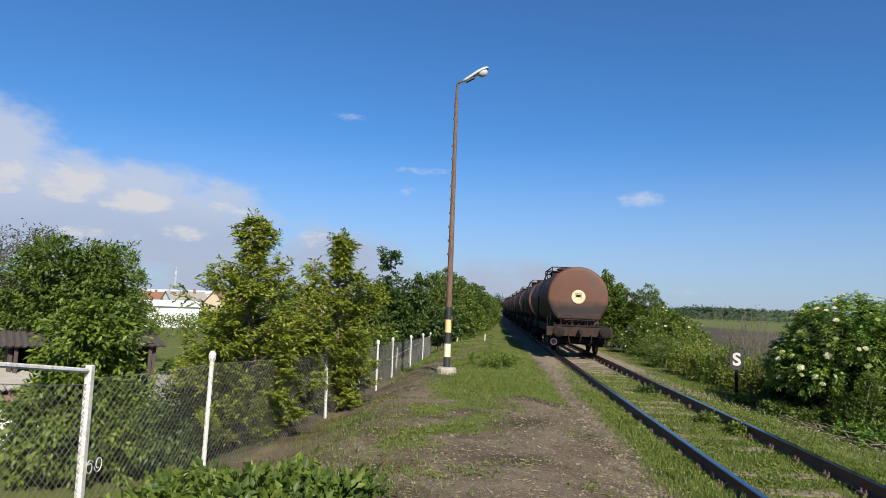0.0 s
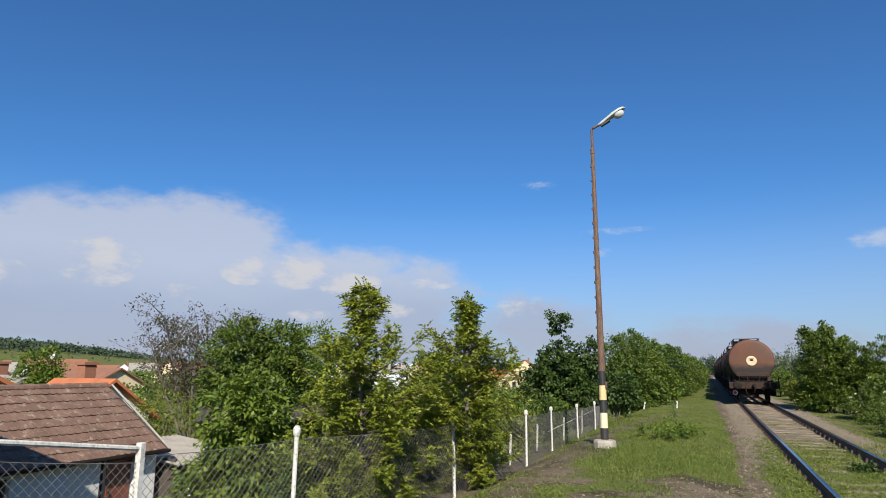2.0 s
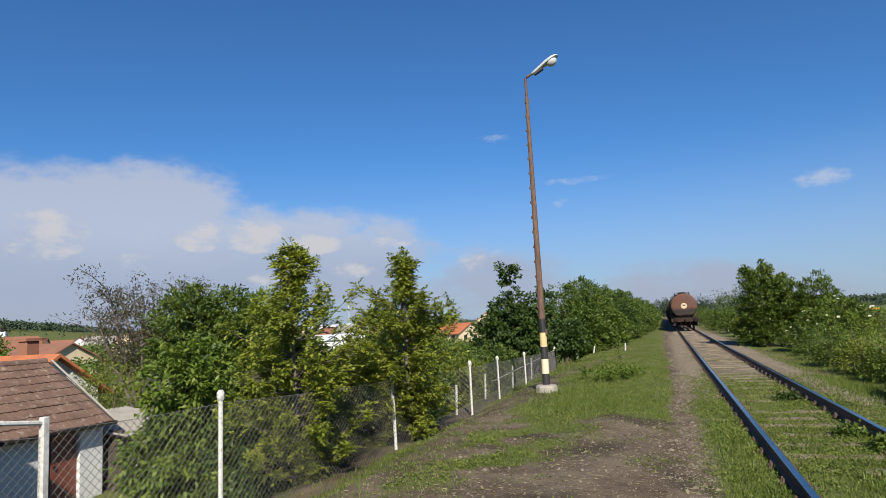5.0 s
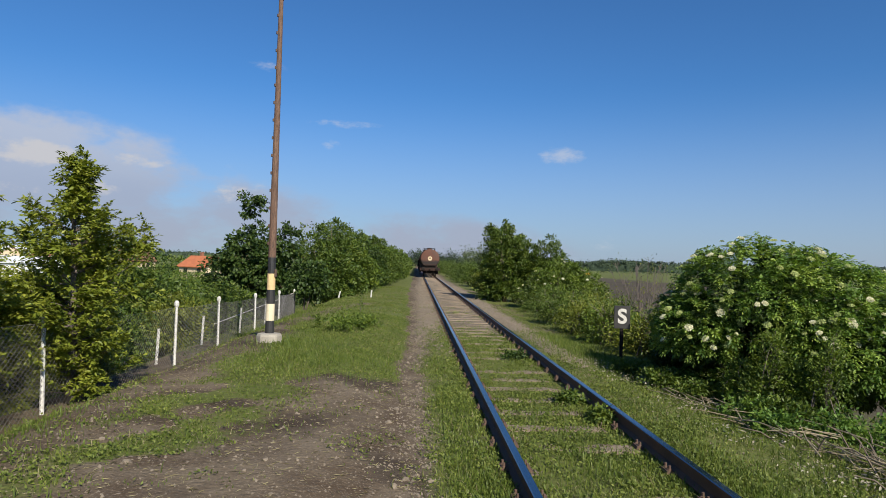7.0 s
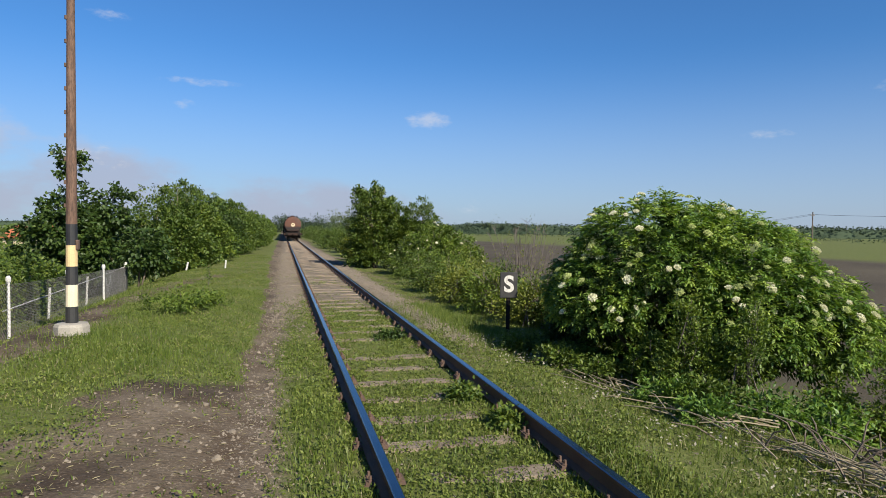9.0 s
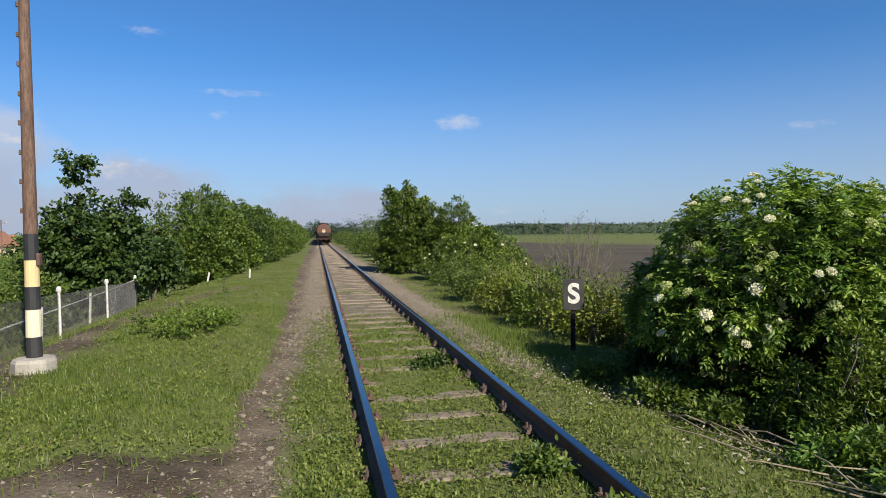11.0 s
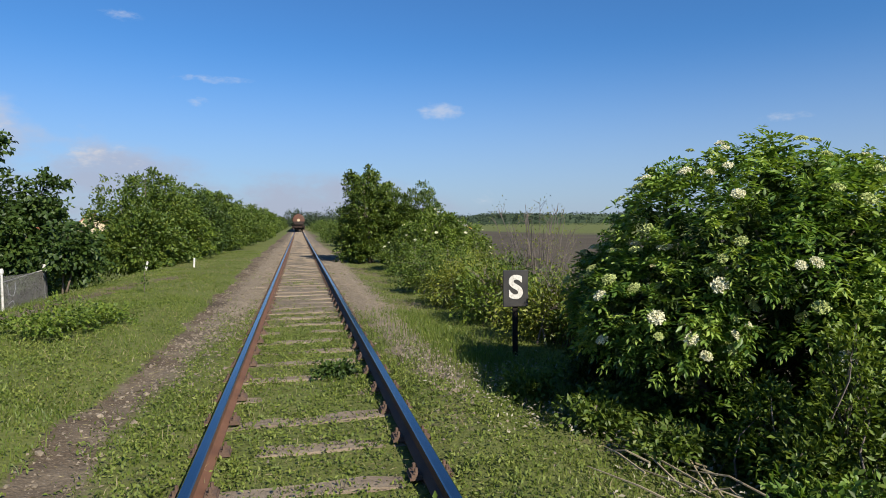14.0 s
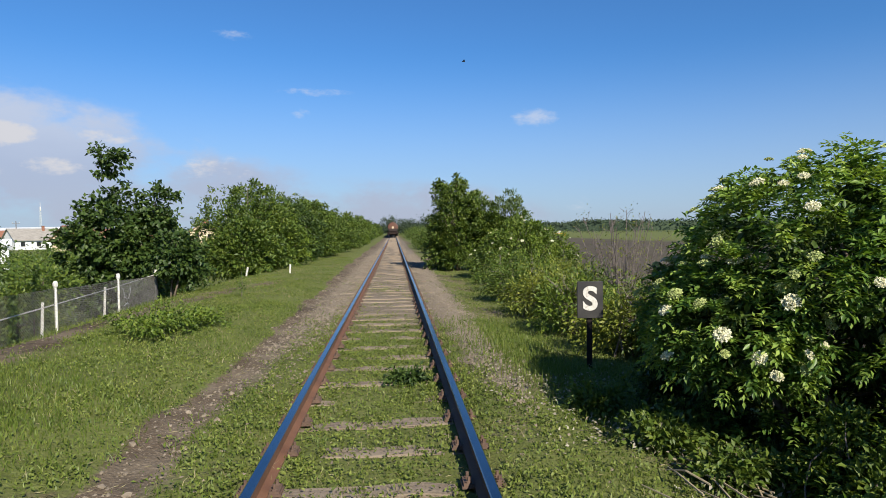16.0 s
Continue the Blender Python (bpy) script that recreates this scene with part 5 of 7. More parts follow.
# leafy shrub against the wire, and garden trees behind
for k, (x, y, top, w) in enumerate([(-6.7, 21.2, 2.2, 1.25), (-8.5, 23.6, 2.5, 1.5), (-10.6, 22.4, -0.3, 1.3), (-9.2, 27.4, 2.7, 1.6), (-11.6, 26.4, -0.1, 1.5)]):
    h = top - gz(x, y)
    plant("fruit_tree", x, y, gz(x, y), "leafy young fruit tree in the garden below the bank", "tree", 500 + k, [(0, 0, h * 0.72, w * 0.8, w * 0.8, h * 0.27), (w * 0.5, 0.3, h * 0.5, w * 0.7, w * 0.8, h * 0.3), (-w * 0.5, -0.2, h * 0.52, w * 0.7, w * 0.7, h * 0.3), (0.1, -0.5, h * 0.3, w * 0.8, w * 0.7, h * 0.24)], 380, 32, 0.14, 0.13, 0.06, ("leaf_mid", "leaf_dark", "leaf_mid", "leaf_dark", "leaf_mid")[k], stems=2, stem_r=0.06, droop=0.2, group="garden trees", limbs=18)
plant("leafy_shrub", -9.1, 14.0, gz(-9.1, 14.0), "dense broad-leaved green shrub behind the wire fence", "shrub", 61, [(0, 0, 1.5, 1.25, 1.25, 1.3), (0.1, -0.2, 2.8, 0.9, 0.95, 1.0), (0.7, 0.4, 1.2, 0.9, 0.9, 1.1), (-0.7, 0, 1.1, 0.9, 0.9, 1.0), (0.2, 0.0, 3.4, 0.6, 0.6, 0.55)], 520, 40, 0.13, 0.15, 0.07, "leaf_bright", stems=4, stem_r=0.03, droop=0.5)
plant("walnut_tree", -14.9, 21.4, gz(-14.9, 21.4), "round dark green garden tree", "tree", 62, [(0, 0, 3.9, 1.7, 1.7, 1.9), (1.0, 0.6, 2.9, 1.5, 1.5, 1.5), (-0.8, 0.2, 2.9, 1.5, 1.5, 1.5), (-0.3, -0.3, 4.9, 1.0, 1.0, 0.9), (1.1, 0.2, 4.6, 0.95, 0.95, 1.0), (0.2, 0, 1.9, 1.5, 1.5, 1.1)], 800, 40, 0.17, 0.16, 0.075, "leaf_mid", stems=1, stem_r=0.14)
plant("garden_tree", -22.5, 36.5, gz(-22.5, 36.5), "light green garden tree", "tree", 63, [(0, 0, 3.9, 1.7, 1.7, 2.9), (0.9, 0, 2.5, 1.5, 1.5, 2), (-0.9, 0, 2.6, 1.6, 1.6, 2)], 520, 36, 0.2, 0.2, 0.09, "leaf_bright", stems=1, stem_r=0.16)

plant("garden_tree", -30.0, 24.0, gz(-30.0, 24.0), "round fresh green tree among the village roofs", "tree", 65, [(0, 0, 3.9, 1.0, 1.0, 1.15), (0.5, 0.1, 3.1, 0.9, 0.9, 1.0), (-0.5, 0, 3.0, 0.9, 0.9, 1.0), (0, 0, 2.0, 1.0, 1.0, 1.0)], 260, 34, 0.16, 0.16, 0.08, "leaf_bright", stems=1, stem_r=0.1)


def sparse_tree(x, y, h, seed):
    rng = np.random.default_rng(seed)
    t = thing("locust_tree", x, y, gz(x, y), 0, "thinly leaved tree with grey-brown twigs beside the house", "tree")
    bm, tw = bmesh.new(), bmesh.new()
    tips = []
    for k in range(7):
        a = k * 0.9 + rng.uniform(0, 0.6)
        q = Vector((math.cos(a) * h * 0.30, math.sin(a) * h * 0.30, h * rng.uniform(0.75, 0.95)))
        m = q * 0.5 + Vector((rng.normal(0, 0.2), rng.normal(0, 0.2), 0))
        tube(bm, [(0, 0, -0.2), m * 0.6, m.lerp(q, 0.4), q], [0.11, 0.08, 0.05, 0.012], 6)
        for j in range(26):
            b = (m * 0.6).lerp(q, rng.uniform(0.15, 1.0))
            e = b + Vector((rng.normal(0, 0.75), rng.normal(0, 0.75), rng.uniform(0.1, 1.1)))
            tube(tw, [b, b.lerp(e, 0.5) + Vector((0, 0, 0.1)), e], [0.022, 0.014, 0.005], 4)
            for i in range(5):
                f = b.lerp(e, rng.uniform(0.4, 1))
                g = f + Vector((rng.normal(0, 0.22), rng.normal(0, 0.22), rng.uniform(0, 0.35)))
                tube(tw, [f, g], [0.009, 0.004], 3)
                tips.append(tuple(g))
    part("trunk", bm, M["bark_grey"], t, soft_=True)
    part("twig_work", tw, M["bark_grey"], t)
    n = 9000
    c = np.array(tips)[rng.integers(0, len(tips), n)] + rng.normal(0, 0.12, (n, 3))
    put("foliage", leaves_mesh("foliage", rng, c, np.tile([0, 0, 0.4], (n, 1)), 0.13, 0.055), M["leaf_rust"], t)


sparse_tree(-20.6, 24.6, 6.9, 71)
plant("garden_shrub", -18.4, 20.8, gz(-18.4, 20.8), "brownish green garden shrub under the thin tree", "shrub", 72, [(0, 0, 1.6, 1.5, 1.4, 1.5), (-1.5, 0, 1.3, 1.3, 1.2, 1.2)], 240, 30, 0.2, 0.11, 0.05, "leaf_yellow", stems=4, stem_r=0.04)

# the tree with a round topknot at the end of the fence, and the shrub in front of it
plant("round_leaved_tree", -4.9, 28.4, gz(-4.9, 28.4), "round-leaved tree with a knot of foliage on top", "tree", 81, [(-0.1, 0, 2.5, 1.05, 1.1, 1.3), (1.15, 0.2, 3.2, 0.5, 0.5, 0.75), (-0.15, 0, 4.7, 0.42, 0.42, 0.55), (-0.8, 0, 2.0, 0.9, 1.0, 1.0), (0.9, -0.3, 2.0, 0.9, 0.9, 1.1), (0.1, -0.3, 1.0, 1.2, 1.0, 0.9)], 420, 34, 0.12, 0.14, 0.10, "leaf_dark", stems=2, stem_r=0.07, droop=0.45)
plant("small_tree", -2.35, 25.9, gz(-2.35, 25.9), "small dark round-leaved tree beside the fence end", "tree", 82, [(0, 0, 1.05, 0.62, 0.6, 0.62), (0.2, 0.1, 0.75, 0.5, 0.5, 0.4)], 90, 32, 0.12, 0.13, 0.09, "leaf_dark", stems=3, stem_r=0.03, droop=0.45)
# the row that runs on along the bank
row_specs = [(-5.7, 33.0, 3.2, "leaf_dark"), (-2.8, 35.6, 2.2, "leaf_mid"), (-3.4, 38.0, 4.0, "leaf_dark"), (-2.6, 39.5, 2.9, "leaf_mid"), (-3.6, 42, 4.2, "leaf_rust2"), (-2.4, 44, 3.2, "leaf_dark"), (-3.4, 47, 4.0, "leaf_mid"), (-1.9, 50, 3.3, "leaf_mid"), (-2.9, 54, 4.0, "leaf_dark"), (-1.5, 58, 2.9, "leaf_mid"), (-2.3, 63, 3.3, "leaf_mid"), (-1.2, 68, 2.9, "leaf_mid"), (-1.8, 74, 3.3, "leaf_dark"), (-1.0, 81, 3.0, "leaf_mid"), (-1.4, 90, 3.3, "leaf_mid"), (-1.4, 100, 3.0, "leaf_dark"), (-1.6, 112, 3.0, "leaf_mid"), (-1.6, 125, 3.2, "leaf_mid"), (-1.8, 140, 3.2, "leaf_dark"), (-1.8, 156, 3.2, "leaf_mid"), (-2.0, 175, 3.4, "leaf_mid"), (-2.0, 196, 3.4, "leaf_dark"), (-2.0, 220, 3.6, "leaf_mid")]
for k, (x, y, h, lf) in enumerate(row_specs):
    far = y > 60
    s = h / 3.0
    z0 = gz(x, y)
    h2 = h - z0 * 0.4
    lf = ("leaf_dark", "leaf_mid", "leaf_mid", "leaf_bright", "leaf_mid")[k % 5]
    plant("bank_tree", x, y, z0, "bushy roadside tree in the row along the bank", "tree", 200 + k, [(0, 0, h2 * 0.55, 1.5 * s, 1.7 * s, h2 * 0.45), (0.6, 0.8, h2 * 0.4, 1.1 * s, 1.5 * s, h2 * 0.38), (-0.7, -0.5, h2 * 0.42, 1.2 * s, 1.4 * s, h2 * 0.4), (0.1, 0.2, h2 * 0.86, 0.7 * s, 0.8 * s, h2 * 0.2), (0.4, -0.6, h2 * 0.25, 1.0 * s, 1.2 * s, h2 * 0.25)],
          190 if far else 420, 30, 0.15, 0.20 if far else 0.155, 0.10 if far else 0.078, "leaf_mid" if lf == "leaf_rust2" else lf, stems=4, stem_r=0.05, droop=0.1, group="bank trees", limbs=10 if far else 24)
# far end on the other side of the line
for k, (x, y, h, w, lf) in enumerate([(12.5, 116, 6.2, 4.2, "leaf_grey"), (7.2, 60, 1.9, 1.8, "leaf_mid"), (7.0, 70, 2.0, 2.0, "leaf_mid"), (7.6, 82, 2.2, 2.2, "leaf_mid"), (8.0, 96, 2.3, 2.6, "leaf_mid"), (7.2, 52, 1.7, 1.6, "leaf_yellow"), (6.6, 46, 1.3, 1.2, "leaf_yellow"), (8.2, 130, 2.6, 3, "leaf_mid"), (8.5, 150, 2.8, 3, "leaf_mid"), (9, 175, 3, 3.5, "leaf_mid"), (22, 190, 7, 6, "leaf_far"), (30, 205, 7.5, 6, "leaf_far"), (-9, 235, 7, 7, "leaf_far"), (3, 330, 8, 9, "leaf_far"), (16, 320, 9, 9, "leaf_far")]):
    z0 = gz(x, y)
    hh = h - z0 * 0.7
    plant("far_tree", x, y, z0, "pale grey-green willow beside the line" if lf == "leaf_grey" else "bushy tree farther along the line", "tree", 300 + k, [(0, 0, hh * 0.55, w * 0.8, w * 0.8, hh * 0.45), (w * 0.4, 0, hh * 0.45, w * 0.6, w * 0.6, hh * 0.38), (-w * 0.4, 0.3, hh * 0.45, w * 0.6, w * 0.6, hh * 0.4)], 130, 26, 0.11 * w, 0.09 * w if w > 3 else 0.2, 0.04 * w if w > 3 else 0.09, lf, "bark", 3, 0.09, 0.1, "trees along the line", limbs=12)


# ---- gardens and houses ----
def gable_roof(bm, x0, x1, y0, y1, z0, z1, over=0.25, thick=0.09):
    """A gable roof with its ridge along y, as two thick slabs."""
    xm = (x0 + x1) / 2
    sl = (z1 - z0) / (xm - x0)
    for s, xe in ((-1, x0 - over), (1, x1 + over)):
        ze = z0 - over * sl
        q = [(xe, y0 - over, ze), (xe, y1 + over, ze), (xm, y1 + over, z1), (xm, y0 - over, z1)]
        lo = [bm.verts.new((a, b, c)) for a, b, c in q]
        hi = [bm.verts.new((a, b, c + thick)) for a, b, c in q]
        for k in range(4):
            bm.faces.new((lo[k], lo[(k + 1) % 4], hi[(k + 1) % 4], hi[k]))
        bm.faces.new(lo), bm.faces.new(hi)
    bmesh.ops.recalc_face_normals(bm, faces=bm.faces)


def gable_walls(bm, x0, x1, y0, y1, zf, z0, z1):
    xm = (x0 + x1) / 2
    a = [bm.verts.new((x, y0, z)) for x, z in ((x0, zf), (x1, zf), (x1, z0), (xm, z1), (x0, z0))]
    b = [bm.verts.new((x, y1, z)) for x, z in ((x0, zf), (x1, zf), (x1, z0), (xm, z1), (x0, z0))]
    bm.faces.new(a), bm.faces.new(list(reversed(b)))
    for k in range(5):
        if k not in (2, 3):
            bm.faces.new((a[k], b[k], b[(k + 1) % 5], a[(k + 1) % 5]))
    bmesh.ops.recalc_face_normals(bm, faces=bm.faces)


def near_house():
    x0, x1, y0, y1 = -17.9, -13.45, 8.0, 15.7
    zf, ze, zr = gz(-13.4, 12) - 0.3, -0.22, 1.28
    t = thing("white_house", 0, 0, 0, 0, "low whitewashed house with an old tiled gable roof", "house")
    # front wall with real openings for door and windows
    gz0 = gz(-13.4, 12)
    for a, b, lo, hi in ((y0, 10.6, zf, ze), (10.6, 11.7, zf, gz0 + 0.75), (10.6, 11.7, gz0 + 1.7, ze), (11.7, 13.95, zf, ze), (13.95, 15.0, gz0 + 1.82, ze), (15.0, y1, zf, ze)):
        bm = bmesh.new()
        box(bm, x1 - 0.3, x1, a, b, lo, hi)
        part("front_wall", bm, M["plaster"], t, "whitewashed front wall")
    bm = bmesh.new()
    gable_walls(bm, x0, x1 - 0.31, y0, y1, zf, ze, zr - 0.02)
    part("wall", bm, M["plaster"], t)
    bm = bmesh.new()
    box(bm, x1 - 0.16, x1 - 0.10, 14.25, 14.97, gz0, gz0 + 1.80, 0.005)
    door = part("door", bm, M["door_wood"], t, "red-brown wooden door, half of it open")
    bm = bmesh.new()
    box(bm, x1 - 0.10, x1 - 0.06, 14.31, 14.35, gz0 + 0.9, gz0 + 1.02)
    part("handle", bm, M["iron"], door)
    # Dark boards fill the open half, standing in for the unlit room behind.
    bm = bmesh.new()
    box(bm, x1 - 0.29, x1 - 0.24, 13.97, 14.24, gz0, gz0 + 1.8)
    part("dark_doorway", bm, M["dark_wood"], t, "dark panel for the unlit open doorway")
    for y in (10.6,):
        w = new("window")
        w.parent = t
        bm = bmesh.new()
        for a, b, c, d in ((y, y + 0.06, gz0 + 0.75, gz0 + 1.7), (y + 1.04, y + 1.1, gz0 + 0.75, gz0 + 1.7), (y + 0.06, y + 1.04, gz0 + 0.75, gz0 + 0.82), (y + 0.06, y + 1.04, gz0 + 1.63, gz0 + 1.7), (y + 0.52, y + 0.58, gz0 + 0.82, gz0 + 1.63)):
            box(bm, x1 - 0.2, x1 - 0.14, a, b, c, d)
        part("frame", bm, M["dark_wood"], w)
        bm = bmesh.new()
        box(bm, x1 - 0.18, x1 - 0.17, y + 0.05, y + 1.05, gz0 + 0.8, gz0 + 1.65)
        part("pane", bm, M["glass_dark"], w)
    # roof: boarding, then courses of tile
    bm = bmesh.new()
    gable_roof(bm, x0, x1, y0, y1, ze, zr, 0.2, 0.05)
    part("roof", bm, M["dark_wood"], t)
    xm = (x0 + x1) / 2
    courses, run = 9, (x1 + 0.24) - xm
    slope = math.atan2(zr - ze, x1 - xm)
    me = {}
    n = int((y1 - y0 + 0.5) / 0.42)
    rng = np.random.default_rng(12)
    bm = bmesh.new()
    box(bm, -0.205, 0.205, -0.17, 0.19, -0.012, 0.012)
    for q in (-0.1, 0.1):
        box(bm, q - 0.035, q + 0.035, -0.165, 0.18, 0.012, 0.026)
    tile = bpy.data.meshes.new("roof_tile")
    bm.to_mesh(tile)
    bm.free()
    tile.materials.append(M["tile_old"])
    for c in range(courses):
        u = (c + 0.5) / courses
        x, z = xm + run * u, zr - math.tan(slope) * run * u + 0.085
        for k in range(n):
            y = y0 - 0.2 + 0.42 * (k + 0.5)
            o = put("roof_tile", tile, None, t)
            o.matrix_basis = pose(x, y, z + rng.normal(0, 0.004), 0, math.degrees(slope) - 4 + rng.normal(0, 0.6), rng.normal(0, 0.6)) @ pose(0, 0, 0, 0, 0, -90)
    bm = bmesh.new()
    for k in range(int((y1 - y0) / 0.38) + 1):
        lathe(bm, [(0.11, 0.0), (0.12, 0.37)], 10, pose(xm, y0 - 0.2 + 0.38 * k, zr + 0.06, -90, 0, 0))
    part("ridge_tiles", bm, M["tile_old"], t)
    bm = bmesh.new()
    tube(bm, [(x1 + 0.22, y1 + 0.26, ze - 0.12), (xm, y1 + 0.26, zr + 0.1)], 0.035, 4)
    part("verge_strip", bm, M["tile_grey"], t, "pale mortared verge")
    bm = bmesh.new()
    tube(bm, [(x1 + 0.26, y0 - 0.2, ze - 0.13), (x1 + 0.26, y1 + 0.2, ze - 0.13)], 0.05, 8)
    part("gutter", bm, M["iron"], t)


near_house()


def simple_house(x, y, rz, w, ln, h, rise, wall, roof, label, group="village houses", name="house", chimney=True, z=None):
    z0 = gz(x, y) if z is None else z
    t = thing(name, x, y, z0, rz, label, "house", group)
    bm = bmesh.new()
    gable_walls(bm, -w / 2, w / 2, -ln / 2, ln / 2, -0.6, h, h + rise)
    part("wall", bm, M[wall], t)
    bm = bmesh.new()
    gable_roof(bm, -w / 2, w / 2, -ln / 2, ln / 2, h, h + rise, 0.4, 0.14)
    r = part("roof", bm, M[roof], t)
    if chimney:
        bm = bmesh.new()
        box(bm, 0.4, 0.95, ln * 0.2, ln * 0.2 + 0.55, h + rise * 0.4, h + rise + 0.7, 0.02)
        box(bm, 0.33, 1.02, ln * 0.2 - 0.07, ln * 0.2 + 0.62, h + rise + 0.7, h + rise + 0.82)
        part("chimney", bm, M["tile_faded"], r)
    for sx in (-1, 1):
        for k in range(max(1, int(ln / 3.5))):
            yy = -ln / 2 + ln * (k + 0.5) / max(1, int(ln / 3.5))
            bm = bmesh.new()
            box(bm, sx * w / 2 - 0.04, sx * w / 2 + 0.04, yy - 0.5, yy + 0.5, h * 0.35, h * 0.8)
            wn = part("window", bm, M["glass_dark"], t)
            bm = bmesh.new()
            box(bm, sx * w / 2 - 0.08, sx * w / 2 + 0.08, yy - 0.6, yy + 0.6, h * 0.35 - 0.1, h * 0.35 - 0.004)
            part("sill", bm, M["white_paint"], wn)
    for k in (-1, 1):
        for sy in (-1, 1):
            bm = bmesh.new()
            box(bm, k * w * 0.22 - 0.45, k * w * 0.22 + 0.45, sy * ln / 2 - 0.04, sy * ln / 2 + 0.04, h * 0.35, h * 0.8)
            part("window", bm, M["glass_dark"], t)
    return t


# neighbours close by
simple_house(-22.6, 15.0, 86, 6.0, 5.0, 2.4, 1.5, "plaster", "tile_red", "house with a bright orange tiled roof")
simple_house(-23.6, 21.4, 86, 4, 3.2, 2.1, 1.4, "plaster", "tile_red", "small house with a bright orange tiled roof")
simple_house(-31.0, 18.0, 80, 5, 6, 2.3, 1.3, "plaster", "tile_brown", "low house with a weathered brown roof")
simple_house(-33.0, 24.0, 84, 5, 5, 2.3, 1.3, "plaster", "tile_grey", "shed-like house with a grey sheet roof")
simple_house(-60.0, 52.0, 82, 7, 8, 2.2, 1.9, "plaster_warm", "tile_brown", "long house with a brown tiled roof")
simple_house(-74.0, 49.0, 80, 7, 9, 2.1, 1.8, "plaster", "tile_brown", "long house with a brown tiled roof")
# orange roofed house seen past the fence, and others by the meadow
simple_house(-38.6, 126.0, 60, 6, 7, 2.3, 1.8, "plaster_warm", "tile_red", "white house with an orange tiled roof")
simple_house(-70.0, 165.0, -20, 7, 10, 2.8, 3.0, "plaster_warm", "tile_brown", "ochre house with a brown tiled roof")
simple_house(-59.0, 225.0, 10, 8, 9, 4.4, 3.2, "plaster_warm", "tile_red", "two-storey cream house with a red roof")
simple_house(-106.0, 196.0, 70, 7, 10, 2.6, 2.4, "plaster", "tile_faded", "white house with a faded red tiled roof")
simple_house(-92.0, 185.0, -40, 8, 11, 2.6, 2.8, "plaster", "tile_grey", "village house with a grey sheet roof")
rng_h = np.random.default_rng(23)
for k in range(84):
    b, d = (radians(rng_h.uniform(22, 66)), rng_h.uniform(170, 520)) if k < 40 else (radians(rng_h.uniform(49, 66)), rng_h.uniform(520, 900))
    simple_house(-d * math.sin(b), d * math.cos(b), float(rng_h.uniform(0, 180)), 8, float(rng_h.uniform(9, 13)), 3.0, 3.2, ("plaster", "plaster_warm", "plaster")[k % 3], ("tile_faded", "tile_brown", "tile_faded", "tile_grey", "tile_brown")[k % 5], "village house with a tiled roof", chimney=k % 2 == 0)


def long_hall(x, y, rz, w, ln, h, label, roof="metal_roof"):
    t = thing("hall", x, y, gz(x, y), rz, label, "hall", "pale halls")
    bm = bmesh.new()
    gable_walls(bm, -w / 2, w / 2, -ln / 2, ln / 2, -0.5, h, h + w * 0.14)
    part("wall", bm, M["plaster"], t)
    bm = bmesh.new()
    gable_roof(bm, -w / 2, w / 2, -ln / 2, ln / 2, h, h + w * 0.14, 0.3, 0.1)
    part("roof", bm, M[roof], t)


long_hall(-45.0, 82.0, -61, 4.5, 11, 2.8, "long low hall with a pale sheet roof")
long_hall(-136, 272, 62, 15, 46, 4.6, "long industrial hall with a white roof")
long_hall(-260, 430, 60, 20, 70, 5.0, "long industrial hall with a white roof")


def church():
    x, y = -561.0, 418.0
    t = thing("church", x, y, gz(x, y), 30, "white church with a dark spire", "church")
    bm = bmesh.new()
    box(bm, -2.4, 2.4, -2.4, 2.4, -3, 17.5)
    part("tower", bm, M["plaster"], t)
    bm = bmesh.new()
    lathe(bm, [(3.2, 17.5), (2.7, 18.4), (1.7, 20), (1.9, 21), (1.0, 22.4), (0.3, 25.5), (0.1, 28)], 8, pose(0, 0, 0, 0, 0, 22.5))
    part("spire", bm, M["iron"], t, "dark sheet-metal spire")
    bm = bmesh.new()
    gable_walls(bm, -5, 5, 2.5, 22, -3, 5, 8.5)
    part("nave", bm, M["plaster"], t)
    bm = bmesh.new()
    gable_roof(bm, -5, 5, 2.9, 22, 5, 8.5, 0.4, 0.2)
    part("roof", bm, M["tile_brown"], t)
    for s in (-1, 1):
        bm = bmesh.new()
        box(bm, s * 2.42 - 0.05, s * 2.42 + 0.05, -0.6, 0.6, 8, 10.5)
        part("window", bm, M["glass_dark"], t)
        bm = bmesh.new()
        box(bm, -0.6, 0.6, s * 2.42 - 0.05, s * 2.42 + 0.05, 8, 10.5)
        part("window", bm, M["glass_dark"], t)


church()


